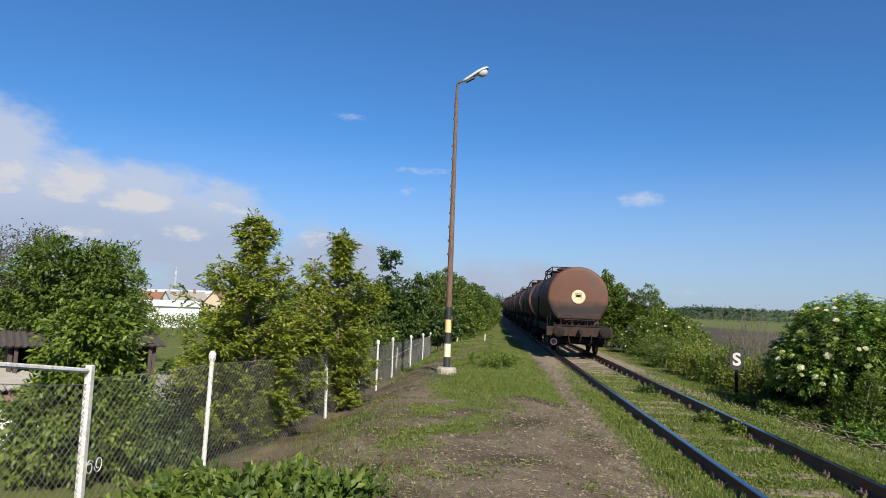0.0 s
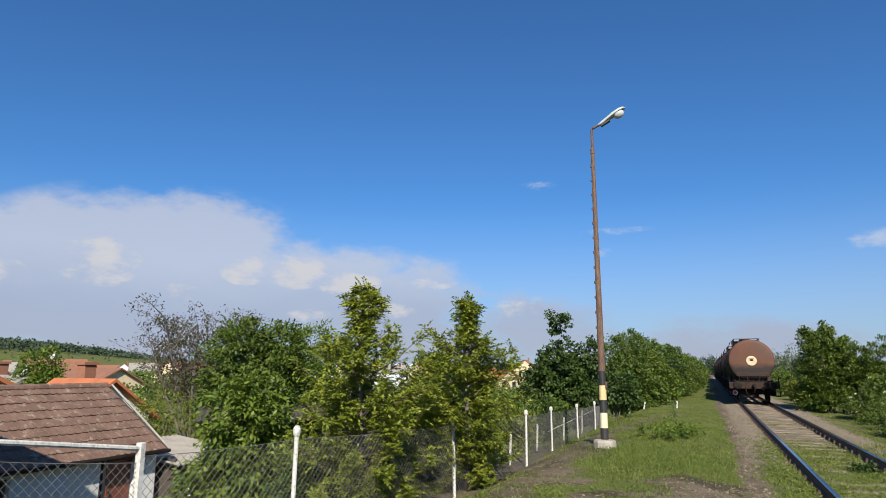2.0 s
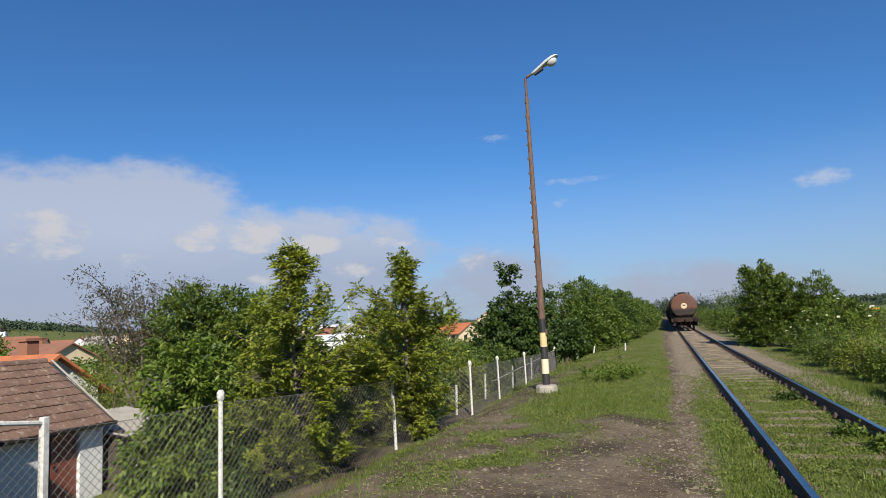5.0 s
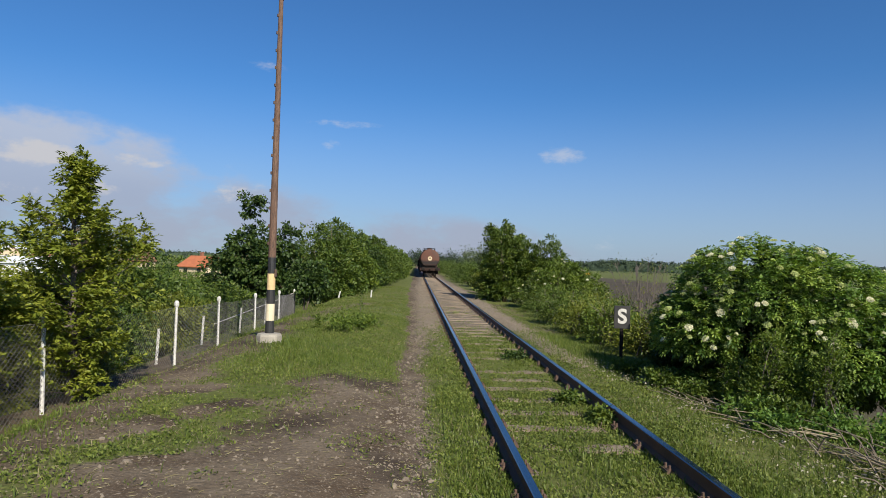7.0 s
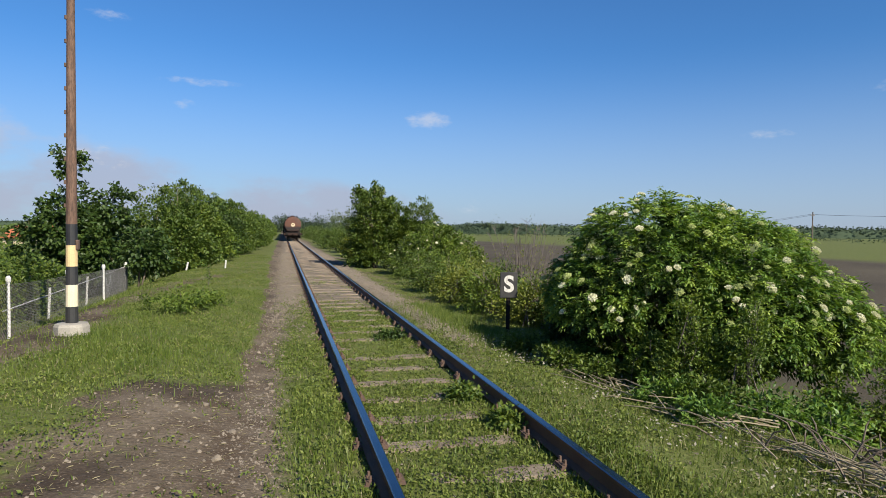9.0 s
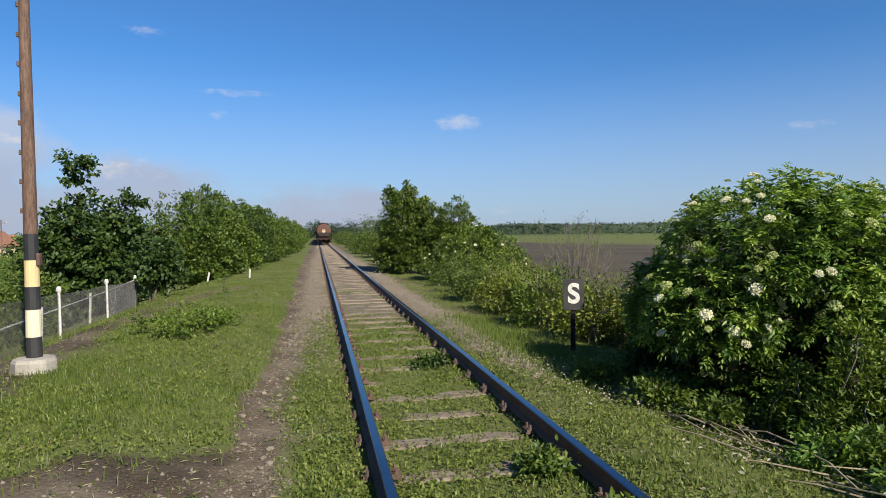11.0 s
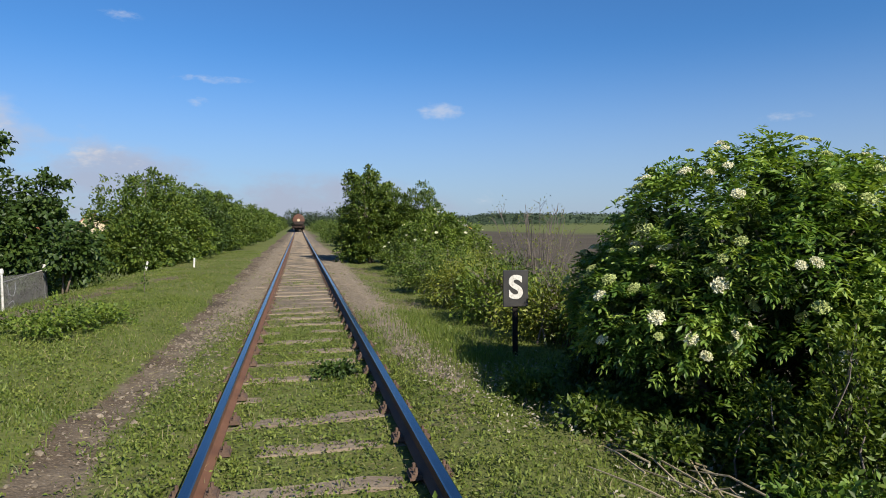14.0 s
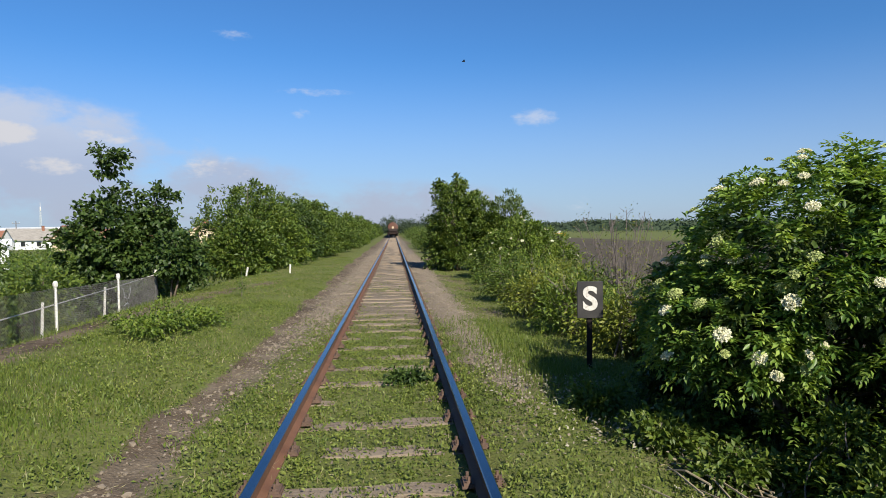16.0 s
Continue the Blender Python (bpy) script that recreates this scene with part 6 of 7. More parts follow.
def garden_shed(x, y, rz, w, d, h, roof, wall, label):
    t = thing("garden_shed", x, y, gz(x, y), rz, label, "shed")
    bm = bmesh.new()
    box(bm, -w / 2, -w / 2 + 0.12, -d / 2, d / 2, -0.4, h)
    box(bm, w / 2 - 0.12, w / 2, -d / 2, d / 2, -0.4, h)
    box(bm, -w / 2 + 0.12, w / 2 - 0.12, d / 2 - 0.12, d / 2, -0.4, h)
    part("wall", bm, M[wall], t)
    bm = bmesh.new()
    n = int((w + 0.5) / 0.09)
    lo, hi = [], []
    for k in range(n + 1):
        u = -w / 2 - 0.25 + (w + 0.5) * k / n
        z = h + 0.10 + 0.022 * math.cos(k * math.pi)
        lo.append((u, -d / 2 - 0.3, z - 0.25)), hi.append((u, d / 2 + 0.2, z + 0.15))
    for zz in (0.0, 0.03):
        a = [bm.verts.new((p[0], p[1], p[2] + zz)) for p in lo]
        b = [bm.verts.new((p[0], p[1], p[2] + zz)) for p in hi]
        for k in range(n):
            bm.faces.new((a[k], a[k + 1], b[k + 1], b[k]))
    bmesh.ops.recalc_face_normals(bm, faces=bm.faces)
    part("roof", bm, M[roof], t)
    for s in (-1, 1):
        bm = bmesh.new()
        box(bm, s * (w / 2 - 0.2) - 0.05, s * (w / 2 - 0.2) + 0.05, -d / 2 - 0.15, -d / 2 - 0.05, -0.4, h - 0.2)
        part("post", bm, M["dark_wood"], t)
    return t


garden_shed(-14.4, 17.3, 90, 2.6, 2.6, 1.6, "tile_grey", "dark_wood", "open dark shed with a corrugated roof beside the house")
garden_shed(-12.2, 17.0, 85, 1.3, 1.6, 1.1, "tile_old", "plaster", "small whitewashed outhouse with a tiled lean-to roof")
garden_shed(-9.8, 19.6, 25, 4.0, 3.2, 1.2, "tile_grey", "plaster", "low white outbuilding with grey fibre sheets on its roof")
garden_shed(-13.6, 20.6, 40, 4.0, 2.5, 2.55, "dark_wood", "dark_wood", "tall dark board shed among the trees")


def station():
    """The station building beside the camera, of which the eave shows."""
    t = thing("station_building", -8.47, 0.5, 0.75, -9.3, "station building with a dark overhanging wooden eave", "station building")
    z0 = gz(-7.7, 2) - 1.2
    bm = bmesh.new()
    gable_walls(bm, -4.6, -0.9, 1.4, 5.2, z0 - 0.3, 3.2, 3.5)
    part("wall", bm, M["plaster_warm"], t)
    bm = bmesh.new()
    gable_roof(bm, -4.6, -0.9, 1.4, 5.2, 3.22, 3.55, 0.75, 0.10)
    part("roof", bm, M["dark_wood"], t, "dark boarded overhanging roof")
    for y in np.arange(0.9, 5.6, 0.8):
        bm = bmesh.new()
        box(bm, -0.95, -0.2, y, y + 0.09, 2.84, 2.93)
        part("rafter_end", bm, M["dark_wood"], t)


station()


# ---- distance ----
def power_pole(x, y, h, label="wooden power pole with a crossarm"):
    t = thing("power_pole", x, y, gz(x, y), 30, label, "power pole", "power poles")
    bm = bmesh.new()
    lathe(bm, [(0.16, -0.5), (0.15, 0), (0.10, h)], 8)
    part("pole", bm, M["bark"], t)
    bm = bmesh.new()
    box(bm, -1.0, 1.0, -0.06, 0.06, h - 0.7, h - 0.58)
    part("crossarm", bm, M["bark"], t)
    for u in (-0.9, 0, 0.9):
        bm = bmesh.new()
        lathe(bm, [(0.05, h - 0.58), (0.06, h - 0.45), (0.03, h - 0.35)], 6, Matrix.Translation((u, 0, 0)))
        part("insulator", bm, M["white_paint"], t)


for x, y in ((99, 106), (150, 230), (200, 356), (250, 480), (60, -10)):
    power_pole(x, y, 8.6)
for x, y in ((-60, 150), (-110, 210), (-24, 120)):
    power_pole(x, y, 8.0)


def mast(x, y, h):
    t = thing("radio_mast", x, y, gz(x, y), 0, "slender lattice radio mast painted white and grey", "mast")
    bm = bmesh.new()
    for k in range(3):
        a = 2 * math.pi * k / 3
        tube(bm, [(1.2 * math.cos(a), 1.2 * math.sin(a), 0), (0.5 * math.cos(a), 0.5 * math.sin(a), h)], 0.11, 4)
    for k in range(12):
        z = h * k / 12
        r = 1.2 - 0.7 * k / 12
        p = [(r * math.cos(2 * math.pi * j / 3), r * math.sin(2 * math.pi * j / 3), z + (h / 12) * (j % 2)) for j in range(4)]
        tube(bm, p, 0.12, 3)
    part("lattice", bm, M["lamp_shell"], t)
    bm = bmesh.new()
    lathe(bm, [(0.5, h - 4), (0.5, h - 1), (0.15, h), (0.08, h + 4)], 8)
    part("aerials", bm, M["white_paint"], t)


def tractor():
    t = thing("tractor", 80, 299, gz(80, 299), 70, "small yellow farm machine at the edge of the field", "tractor")
    bm = bmesh.new()
    box(bm, -0.7, 0.7, -2.4, 2.0, 0.8, 1.9, 0.08)
    part("body", bm, M["yellow_steel"], t)
    bm = bmesh.new()
    box(bm, -0.8, 0.8, -0.4, 1.4, 1.9, 3.1, 0.08)
    part("cab", bm, M["white_paint"], t)
    for sx in (-1, 1):
        for yy, r in ((-1.6, 0.6), (1.2, 0.85)):
            bm = bmesh.new()
            lathe(bm, [(r * 0.5, -0.2), (r, -0.18), (r, 0.18), (r * 0.5, 0.2)], 16, Matrix.Translation((sx * 0.95, yy, r)) @ Matrix.Rotation(radians(90), 4, "Y"))
            part("wheel", bm, M["black_paint"], t)


tractor()


def cable(a, b, za, zb, label="sagging power cable between the poles"):
    t = thing("power_cable", 0, 0, 0, 0, label, "cable", "power cables")
    bm = bmesh.new()
    pts = []
    for k in range(17):
        u = k / 16
        pts.append((a[0] + (b[0] - a[0]) * u, a[1] + (b[1] - a[1]) * u, za + (zb - za) * u - 6.0 * u * (1 - u)))
    tube(bm, pts, 0.02, 4)
    part("wire", bm, M["black_paint"], t)


for o in (-0.8, 0.8):
    cable((99 + o, 106), (150 + o, 230), gz(99, 106) + 8.1, gz(150, 230) + 8.1)
    cable((60 + o, -10), (99 + o, 106), gz(60, -10) + 8.1, gz(99, 106) + 8.1)
mast(-330, 640, 30)
mast(-1180, 720, 40)


def woods(name, belts, leaf, label, seed):
    """Belts of trees as clouds of leaf clumps: each belt a line in plan, its height, spread, number and clump size."""
    rng = np.random.default_rng(seed)
    cs, ds, size = [], [], []

    def belt(points, h, width, count, scale=0.16):
        pts = np.array(points, float)
        seg = rng.integers(0, len(pts) - 1, count)
        u = rng.random((count, 1))
        p = pts[seg] * (1 - u) + pts[seg + 1] * u + rng.normal(0, width, (count, 2))
        top = h * (0.75 + 0.2 * wave(p[:, 0], p[:, 1], 0.02, 3.0) + 0.12 * wave(p[:, 0], p[:, 1], 0.11, 8.0))
        z = ground_z(p[:, 0], p[:, 1]) + top * np.sqrt(rng.random(count))
        cs.append(np.column_stack([p, z]))
        size.append(np.full(count, h * scale))
    for b in belts:
        belt(*b)
    c = np.concatenate(cs)
    s = np.concatenate(size)
    n = len(c)
    j = np.repeat(np.arange(n), 2)
    p = c[j] + rng.normal(0, 1, (len(j), 3)) * s[j][:, None] * 0.7
    me = leaves_mesh(name, rng, p, np.tile([0, 0, 0.3], (len(j), 1)) + rng.normal(0, 0.6, (len(j), 3)), 1.0, 0.8, 0.1, 0.6)
    co = np.empty(len(me.vertices) * 3, np.float32)
    me.vertices.foreach_get("co", co)
    co = co.reshape(-1, 4, 3)
    base = co[:, :1]
    co = base + (co - base) * s[j][:, None, None] * 1.5
    me.vertices.foreach_set("co", co.ravel())
    tagged(put(name, me, M[leaf]), label, "woods", kind="stuff")
    # the closed inside of the tall belts, a ragged bank under the leaves
    vs, fs = [], []
    for points, h, width, *_ in belts:
        if h < 14:
            continue
        pts = np.array(points, float)
        for a, b in zip(pts, pts[1:]):
            m = int(np.linalg.norm(b - a) / 7)
            u = np.linspace(0, 1, m + 1)[:, None]
            line = a * (1 - u) + b * u
            cross = np.array([-(b - a)[1], (b - a)[0]]) / np.linalg.norm(b - a)
            top = h * (0.78 + 0.2 * wave(line[:, 0], line[:, 1], 0.02, 3.0) + rng.uniform(-0.1, 0.06, m + 1))
            z = ground_z(line[:, 0], line[:, 1])
            base = len(vs) * 1
            for off, k in ((-1.5, 0.0), (-1.2, 0.75), (-0.4, 1.0), (0.4, 1.0), (1.5, 0.0)):
                o = line + cross * width * (off + rng.uniform(-0.12, 0.12, (m + 1, 1)))
                vs.extend(np.column_stack([o, z + top * k * rng.uniform(0.94, 1.02, m + 1)]).tolist())
            for r in range(4):
                for q in range(m):
                    i = base + r * (m + 1) + q
                    fs += [i, i + 1, i + m + 2, i + m + 1]
    if vs:
        tagged(put(name, array_mesh(name, vs, fs, 4), M[leaf]), "dense inside of the distant woods", "woods", kind="stuff")


woods("far_woods", [([(40, 1180), (400, 1000), (900, 700), (1500, 300), (1900, -300)], 19, 14, 19000, 0.11), ([(-1200, 1500), (-500, 1350), (40, 1250)], 15, 16, 6000, 0.14), ([(70, 640), (260, 560), (420, 430)], 4.5, 5, 2500), ([(260, 330), (420, 200), (520, 60)], 3.5, 4, 1800),
                    ([(-1000, 480), (-1080, 580), (-1060, 700), (-960, 840)], 10, 75, 15000, 0.30)], "leaf_far", "belts of dark green woods in the distance", 90)
woods("garden_hedges", [([(-80, 240), (-260, 420), (-420, 520)], 6, 12, 5000, 0.1), ([(-90, 110), (-190, 190), (-330, 230)], 4, 16, 5000, 0.09), ([(-70, 60), (-150, 100), (-300, 110)], 4.0, 14, 5500, 0.08), ([(-30, 58), (-42, 110), (-60, 190)], 2.5, 6, 10000, 0.06),
                        ([(-14, 45), (-18, 80), (-22, 140)], 2.6, 3.5, 13000, 0.055), ([(-34, 26), (-60, 44), (-90, 60)], 3.2, 7, 9000, 0.06)], "leaf_mid", "green hedges and bushes between the gardens", 91)


# ---- grass, weeds, stones ----
def blades(name, rng, x, y, height, width, mat, label, lean=0.35):
    n = len(x)
    z = ground_z(x, y) - 0.01
    a = rng.uniform(0, 2 * math.pi, n)
    s = np.stack([np.cos(a), np.sin(a), np.zeros(n)], 1)
    t = rng.normal(0, lean, (n, 3))
    t[:, 2] = 0
    h = height[:, None]
    p = np.stack([x, y, z], 1)
    up = np.array([0, 0, 1.0])
    v = np.empty((n, 5, 3), np.float32)
    w = width[:, None]
    v[:, 0], v[:, 1] = p - s * w, p + s * w
    m = p + up * h * 0.55 + t * h * 0.35
    v[:, 2], v[:, 3] = m + s * w * 0.75, m - s * w * 0.75
    v[:, 4] = p + up * h * (0.98 - 0.25 * np.linalg.norm(t, axis=1, keepdims=True)) + t * h
    b = np.arange(n, dtype=np.int32)[:, None] * 5
    f = np.concatenate([b, b + 1, b + 2, b, b + 2, b + 3, b + 3, b + 2, b + 4], 1)
    me = array_mesh(name, v, f, 3)
    return tagged(put(name, me, M[mat]), label, "grass", kind="stuff")


def sow(rng, n, x0, x1, y0, y1, power=1.0):
    """Places on the ground, thicker towards y0, kept where grass grows."""
    x = rng.uniform(x0, x1, n)
    y = y0 + (y1 - y0) * rng.random(n) ** power
    keep = rng.random(n) < grass_amount(x, y) ** 1.5
    return x[keep], y[keep]


def meadow():
    rng = np.random.default_rng(6)
    x, y = sow(rng, 145000, -6.0, 6.5, 4.5, 48, 1.9)
    x5, y5 = sow(rng, 100000, -2.5, 6.4, 8.5, 24, 1.4)
    x2, y2 = sow(rng, 45000, -7.0, 9.0, -6.0, 5.5)
    x3, y3 = sow(rng, 26000, 6.0, 10.5, 5.0, 34, 1.3)
    x4, y4 = sow(rng, 22000, -9.0, -5.5, 5.0, 34)
    x, y = np.concatenate([x, x2, x3, x4, x5]), np.concatenate([y, y2, y3, y4, y5])
    on = (np.abs(np.abs(x - TRACK_X) - 0.75) > 0.05)
    x, y = x[on], y[on]
    tall = np.clip(0.45 + 0.9 * wave(x, y, 0.9, 4.0), 0.15, 1.5)
    side = smooth(0.55, 0.2, np.abs(np.abs(x - TRACK_X) - 0.98)) * smooth(14, 9, y) * 0.07
    h = (0.02 + 0.036 * tall + 0.7 * side) * rng.uniform(0.6, 1.4, len(x))
    h = h * (1 - 0.15 * smooth(1.3, 0.9, np.abs(x - TRACK_X)))
    blades("grass", rng, x, y, h, 0.0035 + 0.00016 * np.abs(y), "grass", "short green grass on the embankment")
    x, y = sow(rng, 60000, -5.5, 6.2, 4.5, 40, 1.6)
    keep = wave(x, y, 1.3, 15.0) + 0.5 * wave(x, y, 4.0, 2.0) > 0.0
    x, y = x[keep], y[keep]
    blades("dry_grass", rng, x, y, rng.uniform(0.03, 0.11, len(x)), np.full(len(x), 0.003), "grass_dry", "dry straw-coloured blades among the grass", 0.7)
    # tall tufts beside the rails, by the sign and round the lamp footing
    px, py, ph = [], [], []
    for cx, cy, r, n, hh in ((1.8, 8.2, 0.25, 400, 0.24), (1.85, 9.2, 0.2, 300, 0.22), (1.9, 7.2, 0.3, 700, 0.34), (1.85, 10.6, 0.2, 220, 0.2), (3.9, 9.4, 0.35, 350, 0.22), (4.3, 8.4, 0.5, 600, 0.24), (3.25, 9.9, 0.35, 500, 0.26), (3.2, 11.6, 0.35, 420, 0.22), (5.2, 17.2, 0.4, 1100, 0.34), (5.0, 18.6, 0.5, 1100, 0.34), (5.3, 15.6, 0.4, 800, 0.30), (4.9, 20.4, 0.5, 900, 0.30), (-1.1, 16.0, 0.4, 900, 0.24), (-0.7, 15.0, 0.6, 1200, 0.22), (0.0, 14.3, 0.6, 1000, 0.18), (-0.4, 13.6, 0.6, 900, 0.2), (5.6, 10.2, 0.6, 900, 0.25), (4.8, 11.5, 0.5, 600, 0.22), (-2.4, 8.0, 0.6, 900, 0.22), (-2.7, 10.3, 0.5, 700, 0.2), (-1.6, 6.5, 0.5, 700, 0.2), (-2.9, 20.2, 0.5, 700, 0.3), (-2.3, 22.8, 0.6, 900, 0.28)):
        px.append(rng.normal(cx, r, n)), py.append(rng.normal(cy, r * 1.3, n)), ph.append(0.55 * hh * rng.uniform(0.4, 1.1, n))
    x, y, h = np.concatenate(px), np.concatenate(py), np.concatenate(ph)
    on = (np.abs(np.abs(x - TRACK_X) - 0.75) > 0.07)
    blades("tall_grass", rng, x[on], y[on], h[on], np.full(on.sum(), 0.004), "grass", "tall grass tufts beside the rails", 0.3)


meadow()


M["weed"] = leaf_material("low weeds", (0.07, 0.105, 0.016), (0.135, 0.18, 0.028), (0.24, 0.27, 0.06), 0.6, 0.2)


def weeds():
    """Low broad-leaved weeds as a cover of small leaves."""
    rng = np.random.default_rng(16)
    n = 62000
    x, y = rng.uniform(-3.5, 6.3, n), 7 + 26 * rng.random(n) ** 1.5
    keep = (rng.random(n) < grass_amount(x, y) * np.clip(0.5 + 0.9 * wave(x, y, 1.7, 12.0), 0.1, 1)) & (np.abs(np.abs(x - TRACK_X) - 0.75) > 0.1)
    x, y = x[keep], y[keep]
    # thicker between and beside the rails close by
    x2, y2 = TRACK_X + rng.uniform(-1.35, 1.5, 15000), 8.5 + 13 * rng.random(15000) ** 1.3
    keep = (rng.random(15000) < 0.75 * grass_amount(x2, y2) * np.clip(0.6 + 1.0 * wave(x2, y2, 2.6, 22.0), 0.05, 1)) & (np.abs(np.abs(x2 - TRACK_X) - 0.75) > 0.1)
    x, y = np.concatenate([x, x2[keep]]), np.concatenate([y, y2[keep]])
    c = np.repeat(np.stack([x, y, ground_z(x, y) + 0.02], 1), 5, axis=0)
    c += rng.normal(0, 1, c.shape) * np.array([0.035, 0.035, 0.012])
    me = leaves_mesh("weeds", rng, c, np.tile([0, 0, 0.35], (len(c), 1)), 0.034, 0.017, 0.1, 0.8)
    tagged(put("weeds", me, M["weed"]), "low broad-leaved weeds in the turf", "weeds", kind="stuff")


weeds()

for k, (x, y, r, h, lf, lab) in enumerate([(-0.35, 18.9, 0.72, 0.44, "leaf_bright", "low round clump of leafy weeds in the grass"), (0.0, 19.7, 0.5, 0.34, "leaf_bright", "low round clump of leafy weeds in the grass"), (3.45, 12.6, 0.16, 0.12, "leaf_mid", "bramble shoots between the rails"), (3.6, 11.6, 0.16, 0.12, "leaf_mid", "bramble shoots between the rails"), (5.75, 14.95, 0.2, 0.24, "leaf_mid", "bright bramble shoots at the edge of the elder"), (5.85, 14.5, 0.18, 0.22, "leaf_mid", "bright bramble shoots at the edge of the elder"), (6.05, 13.4, 0.2, 0.2, "leaf_mid", "bright bramble shoots at the edge of the elder"), (3.3, 16.6, 0.18, 0.10, "leaf_dark", "bramble shoots between the rails"), (5.35, 14.3, 0.3, 0.3, "leaf_mid", "bramble trailing over the verge"), (5.6, 13.6, 0.35, 0.32, "leaf_mid", "bramble trailing over the verge"), (5.9, 12.5, 0.4, 0.3, "leaf_elder", "bramble trailing over the verge"), (6.4, 11.5, 0.4, 0.3, "leaf_elder", "bramble trailing over the verge"), (6.1, 12.0, 0.4, 0.34, "leaf_mid", "bramble trailing over the verge"), (6.8, 11.1, 0.45, 0.36, "leaf_elder", "bramble trailing over the verge"), (5.75, 11.6, 0.3, 0.2, "leaf_elder", "bramble trailing over the verge"), (5.15, 15.4, 0.3, 0.25, "leaf_mid", "bramble trailing over the verge")]):
    plant("weed_clump", x, y, gz(x, y), lab, "weeds", 400 + k, [(0, 0, h * 0.45, r, r, h * 0.6)], 60, 26, 0.06, 0.06, 0.032, lf, "bark_grey", 4, 0.008, 0.1, limbs=1, shell=0.3)
for k, (x, y, r, h) in enumerate([(-1.75, 4.9, 0.45, 0.42), (-2.3, 5.4, 0.5, 0.46), (-1.3, 4.6, 0.35, 0.36), (-1.5, 5.3, 0.45, 0.42), (-2.9, 5.8, 0.5, 0.44), (-1.95, 5.6, 0.4, 0.36), (-3.3, 6.6, 0.4, 0.40), (-2.6, 4.7, 0.5, 0.40)]):
    plant("nettle_patch", x, y, gz(x, y), "patch of broad pointed nettle leaves beside the railing", "weeds", 450 + k, [(0, 0, h * 0.5, r, r, h * 0.5)], 95, 24, 0.06, 0.08, 0.042, "leaf_mid", "bark_grey", 6, 0.008, 0.05, "nettles", limbs=1, shell=0.3)


def stones():
    """Ballast stones and pebbles, one by one near the walk."""
    rng = np.random.default_rng(19)
    meshes = []
    for k in range(5):
        bm = bmesh.new()
        bmesh.ops.create_icosphere(bm, subdivisions=1, radius=0.5)
        for v in bm.verts:
            v.co = v.co * float(rng.uniform(0.75, 1.2))
            v.co.z *= 0.6
        me = bpy.data.meshes.new("stone")
        bm.to_mesh(me)
        bm.free()
        me.materials.append(M["stone"])
        meshes.append(me)
    t = thing("loose_stones", 0, 0, 0, 0, "loose pale stones on the trodden gravel", "stones")
    n = 0
    while n < 260:
        y = 6.5 + 26 * rng.random() ** 1.5
        x = rng.normal(1.25, 0.35) if rng.random() < 0.6 else (rng.uniform(-1.5, 1.6) if rng.random() < 0.5 else rng.normal(4.75, 0.3))
        if grass_amount(x, y) > 0.6:
            continue
        s = 0.025 + 0.06 * rng.random() ** 3
        o = put("stone", meshes[int(rng.integers(5))], None, t)
        o.matrix_basis = pose(x, y, gz(x, y) + s * 0.12, rng.normal(0, 12), rng.normal(0, 12), rng.uniform(0, 360)) @ Matrix.Diagonal((s, s * rng.uniform(0.7, 1), s, 1))
        n += 1
    # the finer gravel as one
    m = 52000
    y = 5 + 60 * rng.random(m) ** 1.8
    x = np.where(rng.random(m) < 0.55, np.where(rng.random(m) < 0.5, rng.uniform(-2, 1.7, m), rng.normal(1.5, 0.25, m)), np.where(rng.random(m) < 0.55, TRACK_X + rng.uniform(-1.5, 1.5, m), rng.normal(4.75, 0.3, m)))
    keep = (rng.random(m) < (1.05 - grass_amount(x, y) * 1.25) * np.where((y > 13) & (x < 2), 0.5, 1.0)) & (np.abs(np.abs(x - TRACK_X) - 0.75) > 0.07)
    x, y = x[keep], y[keep]
    m = 16000
    y2 = 11 + 45 * rng.random(m) ** 1.6
    x2 = np.where(rng.random(m) < 0.6, rng.normal(4.42, 0.2, m), np.where(rng.random(m) < 0.6, rng.normal(1.62, 0.16, m), rng.uniform(1.7, 2.15, m)))
    keep = rng.random(m) < smooth(13, 21, y2) * (1.1 - 0.8 * grass_amount(x2, y2))
    s = np.concatenate([0.007 + 0.016 * rng.random(len(x)) ** 2, 0.014 + 0.03 * rng.random(keep.sum()) ** 2])
    x, y = np.concatenate([x, x2[keep]]), np.concatenate([y, y2[keep]])
    base = np.array([(1, 0, 0), (-0.5, 0.87, 0), (-0.5, -0.87, 0), (0.1, 0.05, 0.8)], float)
    a = rng.uniform(0, 2 * math.pi, len(x))
    c, q = np.cos(a)[:, None], np.sin(a)[:, None]
    v = np.stack([base[None, :, 0] * c - base[None, :, 1] * q, base[None, :, 0] * q + base[None, :, 1] * c, np.repeat(base[None, :, 2], len(x), 0)], -1) * s[:, None, None]
    v += rng.normal(0, 0.2, v.shape) * s[:, None, None]
    v += np.stack([x, y, ground_z(x, y)], 1)[:, None]
    b = np.arange(len(x), dtype=np.int32)[:, None] * 4
    f = np.concatenate([b, b + 1, b + 3, b + 1, b + 2, b + 3, b + 2, b, b + 3], 1)
    o = put("gravel", array_mesh("gravel", v, f, 3), M["stone"])
    tagged(o, "fine gravel and ballast chips on the bare ground", "gravel", kind="stuff")


stones()


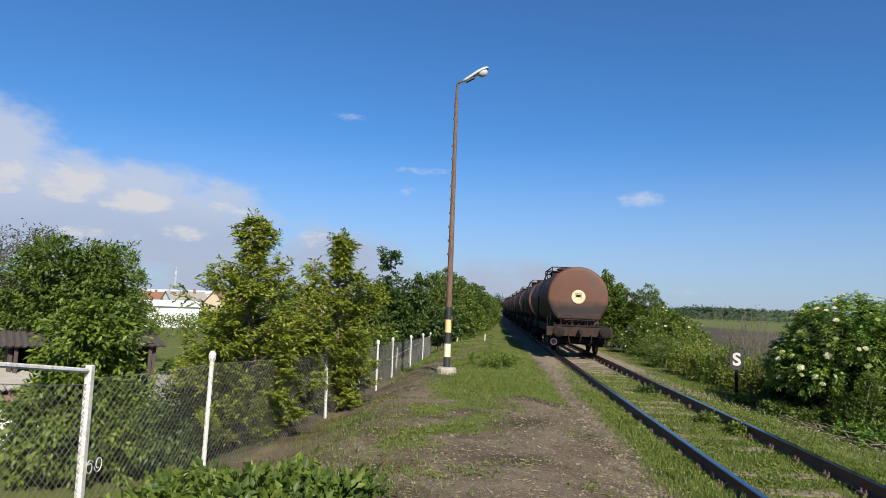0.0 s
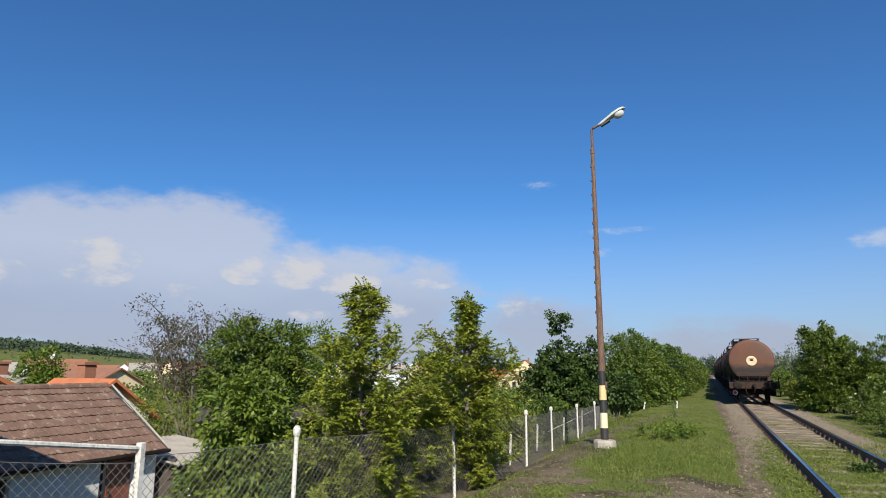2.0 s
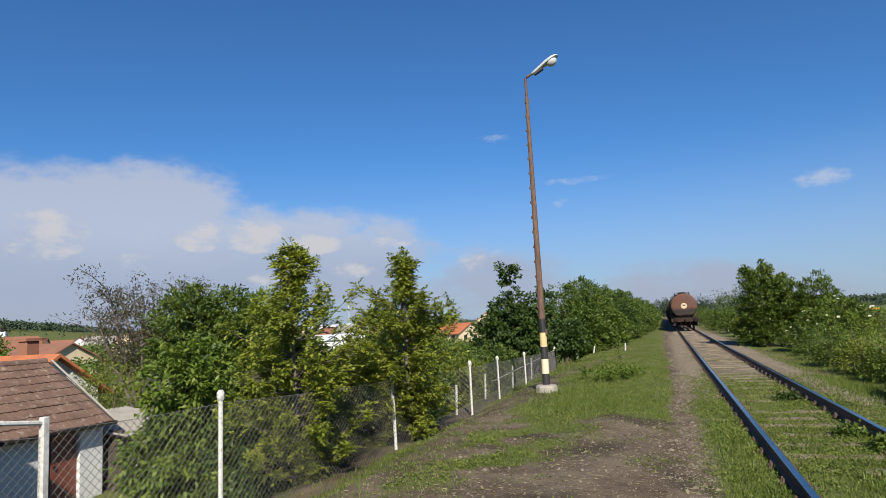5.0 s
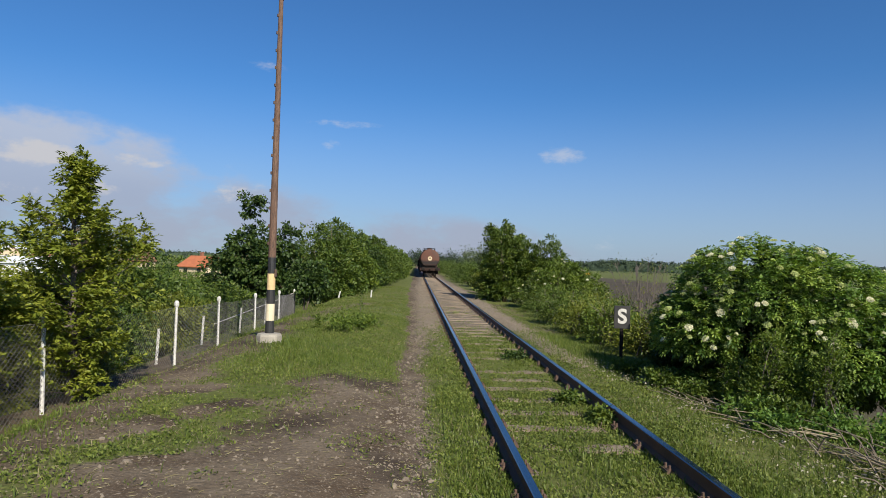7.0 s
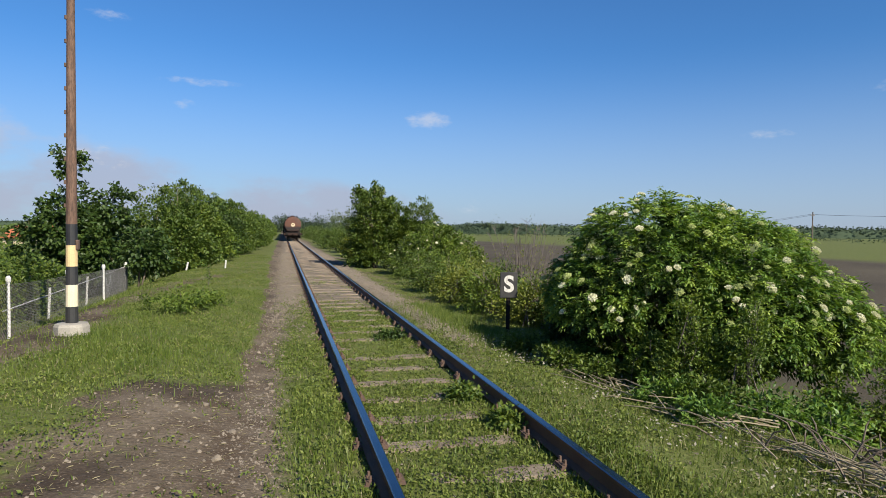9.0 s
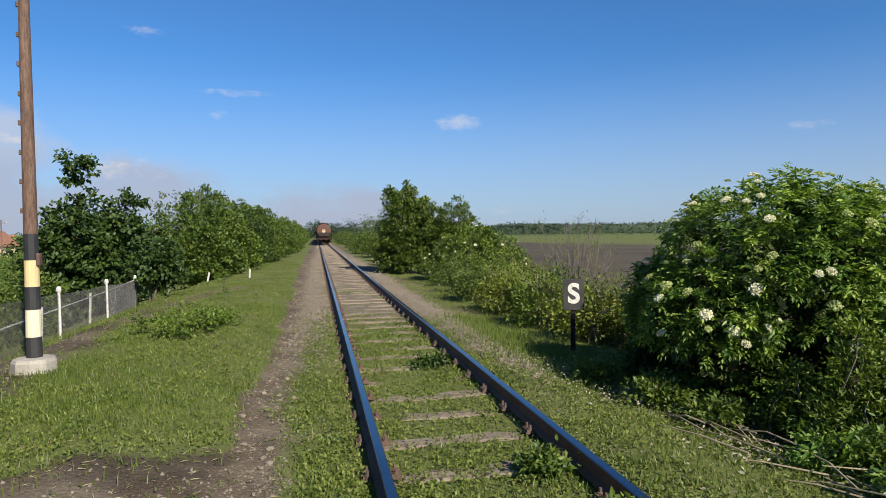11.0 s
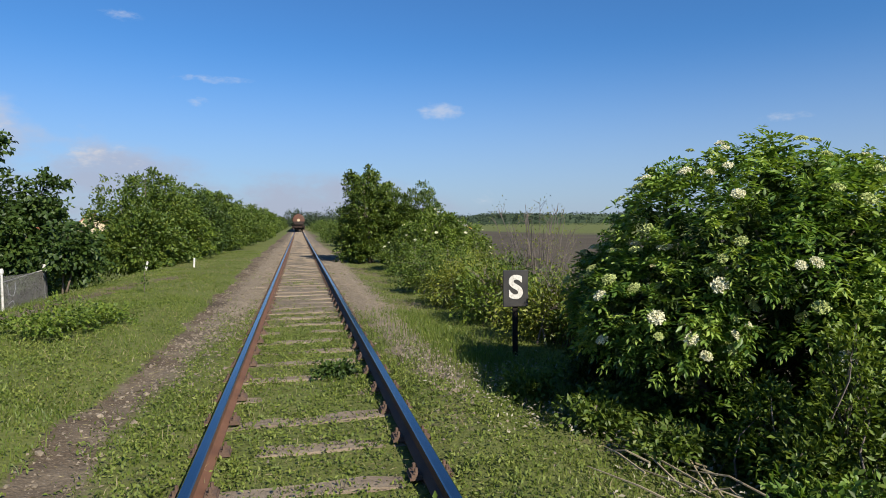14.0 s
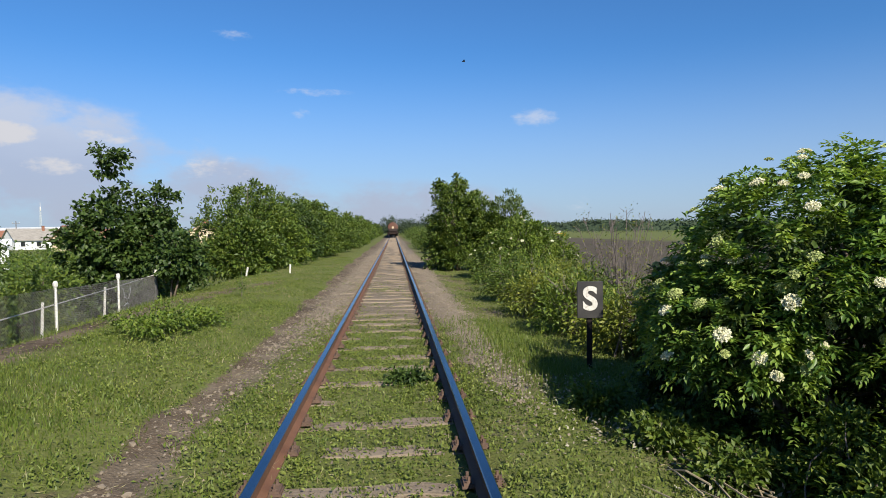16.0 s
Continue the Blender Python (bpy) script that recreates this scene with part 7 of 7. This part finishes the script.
def litter():
    """Flat straw and dead leaf bits on the bare ground."""
    rng = np.random.default_rng(39)
    n = 26000
    x, y = rng.uniform(-2.6, 6.2, n), 5 + 30 * rng.random(n) ** 1.8
    keep = (rng.random(n) < 1.0 - 0.85 * grass_amount(x, y)) & (np.abs(np.abs(x - TRACK_X) - 0.75) > 0.09)
    x, y = x[keep], y[keep]
    c = np.stack([x, y, ground_z(x, y) + 0.006], 1)
    a = rng.uniform(0, 2 * math.pi, len(x))
    d = np.stack([np.cos(a), np.sin(a), rng.uniform(0.0, 0.12, len(x))], 1)
    me = leaves_mesh("straw_litter", rng, c, d, 0.07, 0.007, 0.0, 0.05)
    tagged(put("straw_litter", me, M["grass_dry"]), "dry straw litter on the trodden ground", "litter", kind="stuff")


litter()


def dead_leaves():
    """Pale withered leaf bits on the verge below the elder."""
    rng = np.random.default_rng(43)
    n = 3200
    y = rng.uniform(8.2, 17.5, n)
    x = 5.0 + 0.10 * (17.5 - y) + rng.normal(0, 0.5, n)
    keep = (x > 4.05) & (wave(x, y, 1.9, 7.0) > -0.1)
    x, y = x[keep], y[keep]
    c = np.stack([x, y, ground_z(x, y) + rng.uniform(0.01, 0.09, len(x))], 1)
    a = rng.uniform(0, 2 * math.pi, len(x))
    d = np.stack([np.cos(a), np.sin(a), rng.uniform(0.0, 0.4, len(x))], 1)
    me = leaves_mesh("dead_leaves", rng, c, d, 0.042, 0.02, 0.1, 0.4)
    tagged(put("dead_leaves", me, M["leaf_dead"]), "pale withered leaves scattered over the verge", "litter", kind="stuff")


dead_leaves()


def cut_stalks():
    rng = np.random.default_rng(29)
    t = thing("cut_branches", 0, 0, 0, 0, "heap of dry straw-coloured cut stalks at the edge of the verge", "cut branches")
    for k in range(70):
        y = rng.uniform(8.8, 13.6)
        x = 5.35 + (13.6 - y) * 0.16 + rng.normal(0, 0.22)
        a = rng.normal(1.8, 0.4)
        ln = rng.uniform(0.35, 1.1)
        d = Vector((math.cos(a), math.sin(a), 0)) * ln / 2
        z = gz(x, y) + rng.uniform(0.02, 0.14)
        bm = bmesh.new()
        tube(bm, [Vector((x, y, z)) - d, Vector((x + rng.normal(0, 0.03), y, z + 0.03)), Vector((x, y, z + rng.normal(0, 0.04))) + d], [0.008, 0.007, 0.004], 5)
        part("stalk", bm, M["straw"], t)
    for k in range(150):
        y = rng.uniform(7.6, 11.0)
        x = 6.25 + (11.0 - y) * 0.12 + rng.normal(0, 0.42)
        z = gz(x, y)
        bm = bmesh.new()
        q = Vector((rng.normal(0, 0.28), rng.normal(0, 0.28), rng.uniform(0.03, 0.34)))
        tube(bm, [(x, y, z - 0.05), (x + q.x * 0.6, y + q.y * 0.6, z + q.z * 0.8), (x + q.x, y + q.y, z + q.z)], [0.011, 0.008, 0.004], 5)
        part("branch", bm, M["bark"], t)


cut_stalks()


def markers():
    for x, y, h, lean in ((-0.75, 33.5, 0.32, 4), (-2.1, 32.3, 0.36, 12)):
        t = thing("white_peg", x, y, gz(x, y), 0, "short white painted peg in the grass", "peg", "white pegs")
        bm = bmesh.new()
        m = pose(0, 0, 0, 0, lean, 0)
        lathe(bm, [(0.035, -0.2), (0.035, h), (0.02, h + 0.02)], 8, m)
        part("peg", bm, M["white_paint"], t)
    t = thing("sapling", -0.45, 24.6, gz(-0.45, 24.6), 0, "thin sapling in the grass", "sapling")
    rng = np.random.default_rng(66)
    bm = bmesh.new()
    tube(bm, [(0, 0, -0.1), (0.02, 0, 0.35), (0.0, 0.02, 0.6)], [0.012, 0.009, 0.004], 5)
    part("stem", bm, M["bark_grey"], t)
    c = np.array([(rng.normal(0, 0.06), rng.normal(0, 0.06), rng.uniform(0.15, 0.62)) for _ in range(90)])
    put("foliage", leaves_mesh("foliage", rng, c, np.tile([0, 0, 0.3], (90, 1)), 0.07, 0.035), M["leaf_mid"], t)


markers()


def bird():
    t = thing("bird", 0, 60, 20, 0, "small dark bird in flight", "bird")
    bm = bmesh.new()
    lathe(bm, [(0.01, -0.16), (0.05, -0.08), (0.06, 0.03), (0.04, 0.11), (0.012, 0.17)], 8, pose(0, 0, 0, 90, 0, 0))
    part("body", bm, M["bird"], t, soft_=True)
    for s in (-1, 1):
        bm = bmesh.new()
        q = [(0.03 * s, -0.08, 0.01), (0.03 * s, 0.07, 0.01), (0.2 * s, 0.09, 0.09), (0.40 * s, -0.02, 0.03), (0.2 * s, -0.07, 0.08)]
        a, b = [bm.verts.new(p) for p in q], [bm.verts.new((p[0], p[1], p[2] + 0.012)) for p in q]
        bm.faces.new(a), bm.faces.new(b)
        for k in range(5):
            bm.faces.new((a[k], a[(k + 1) % 5], b[(k + 1) % 5], b[k]))
        bmesh.ops.recalc_face_normals(bm, faces=bm.faces)
        part("wing", bm, M["bird"], t)
    return t


flyer = bird()


# ---- what moves ----
def motions():
    for i, w in enumerate(train):
        walk(w, [(s, pose(TRACK_X, y + WAGON_LEN * i, 0.15)) for s, y in RUN])
    times, ys = [r[0] for r in RUN], [r[1] for r in RUN]
    for w in last_wheels:
        q = w.matrix_basis.translation.copy()
        rows = []
        for k in range(321):
            s = k * 0.05
            rows.append((s, pose(q.x, q.y, q.z, -math.degrees((np.interp(s, times, ys) - ys[0]) / 0.46) % 360, 0, 0)))
        walk(w, rows)
    walk(flyer, [(0.0, pose(-120, 40, 30, 0, 0, -90)), (14.8, pose(-24, 66, 26.5, 0, 0, -80)), (15.3, pose(-8.5, 69, 22.4, 0, 10, -80)), (15.5, pose(-3.9, 69, 20.4, 0, 5, -80)), (15.8, pose(4.7, 69, 18.7, 0, 5, -80)), (16.0, pose(9.9, 69, 17.5, 0, 0, -80))])


motions()
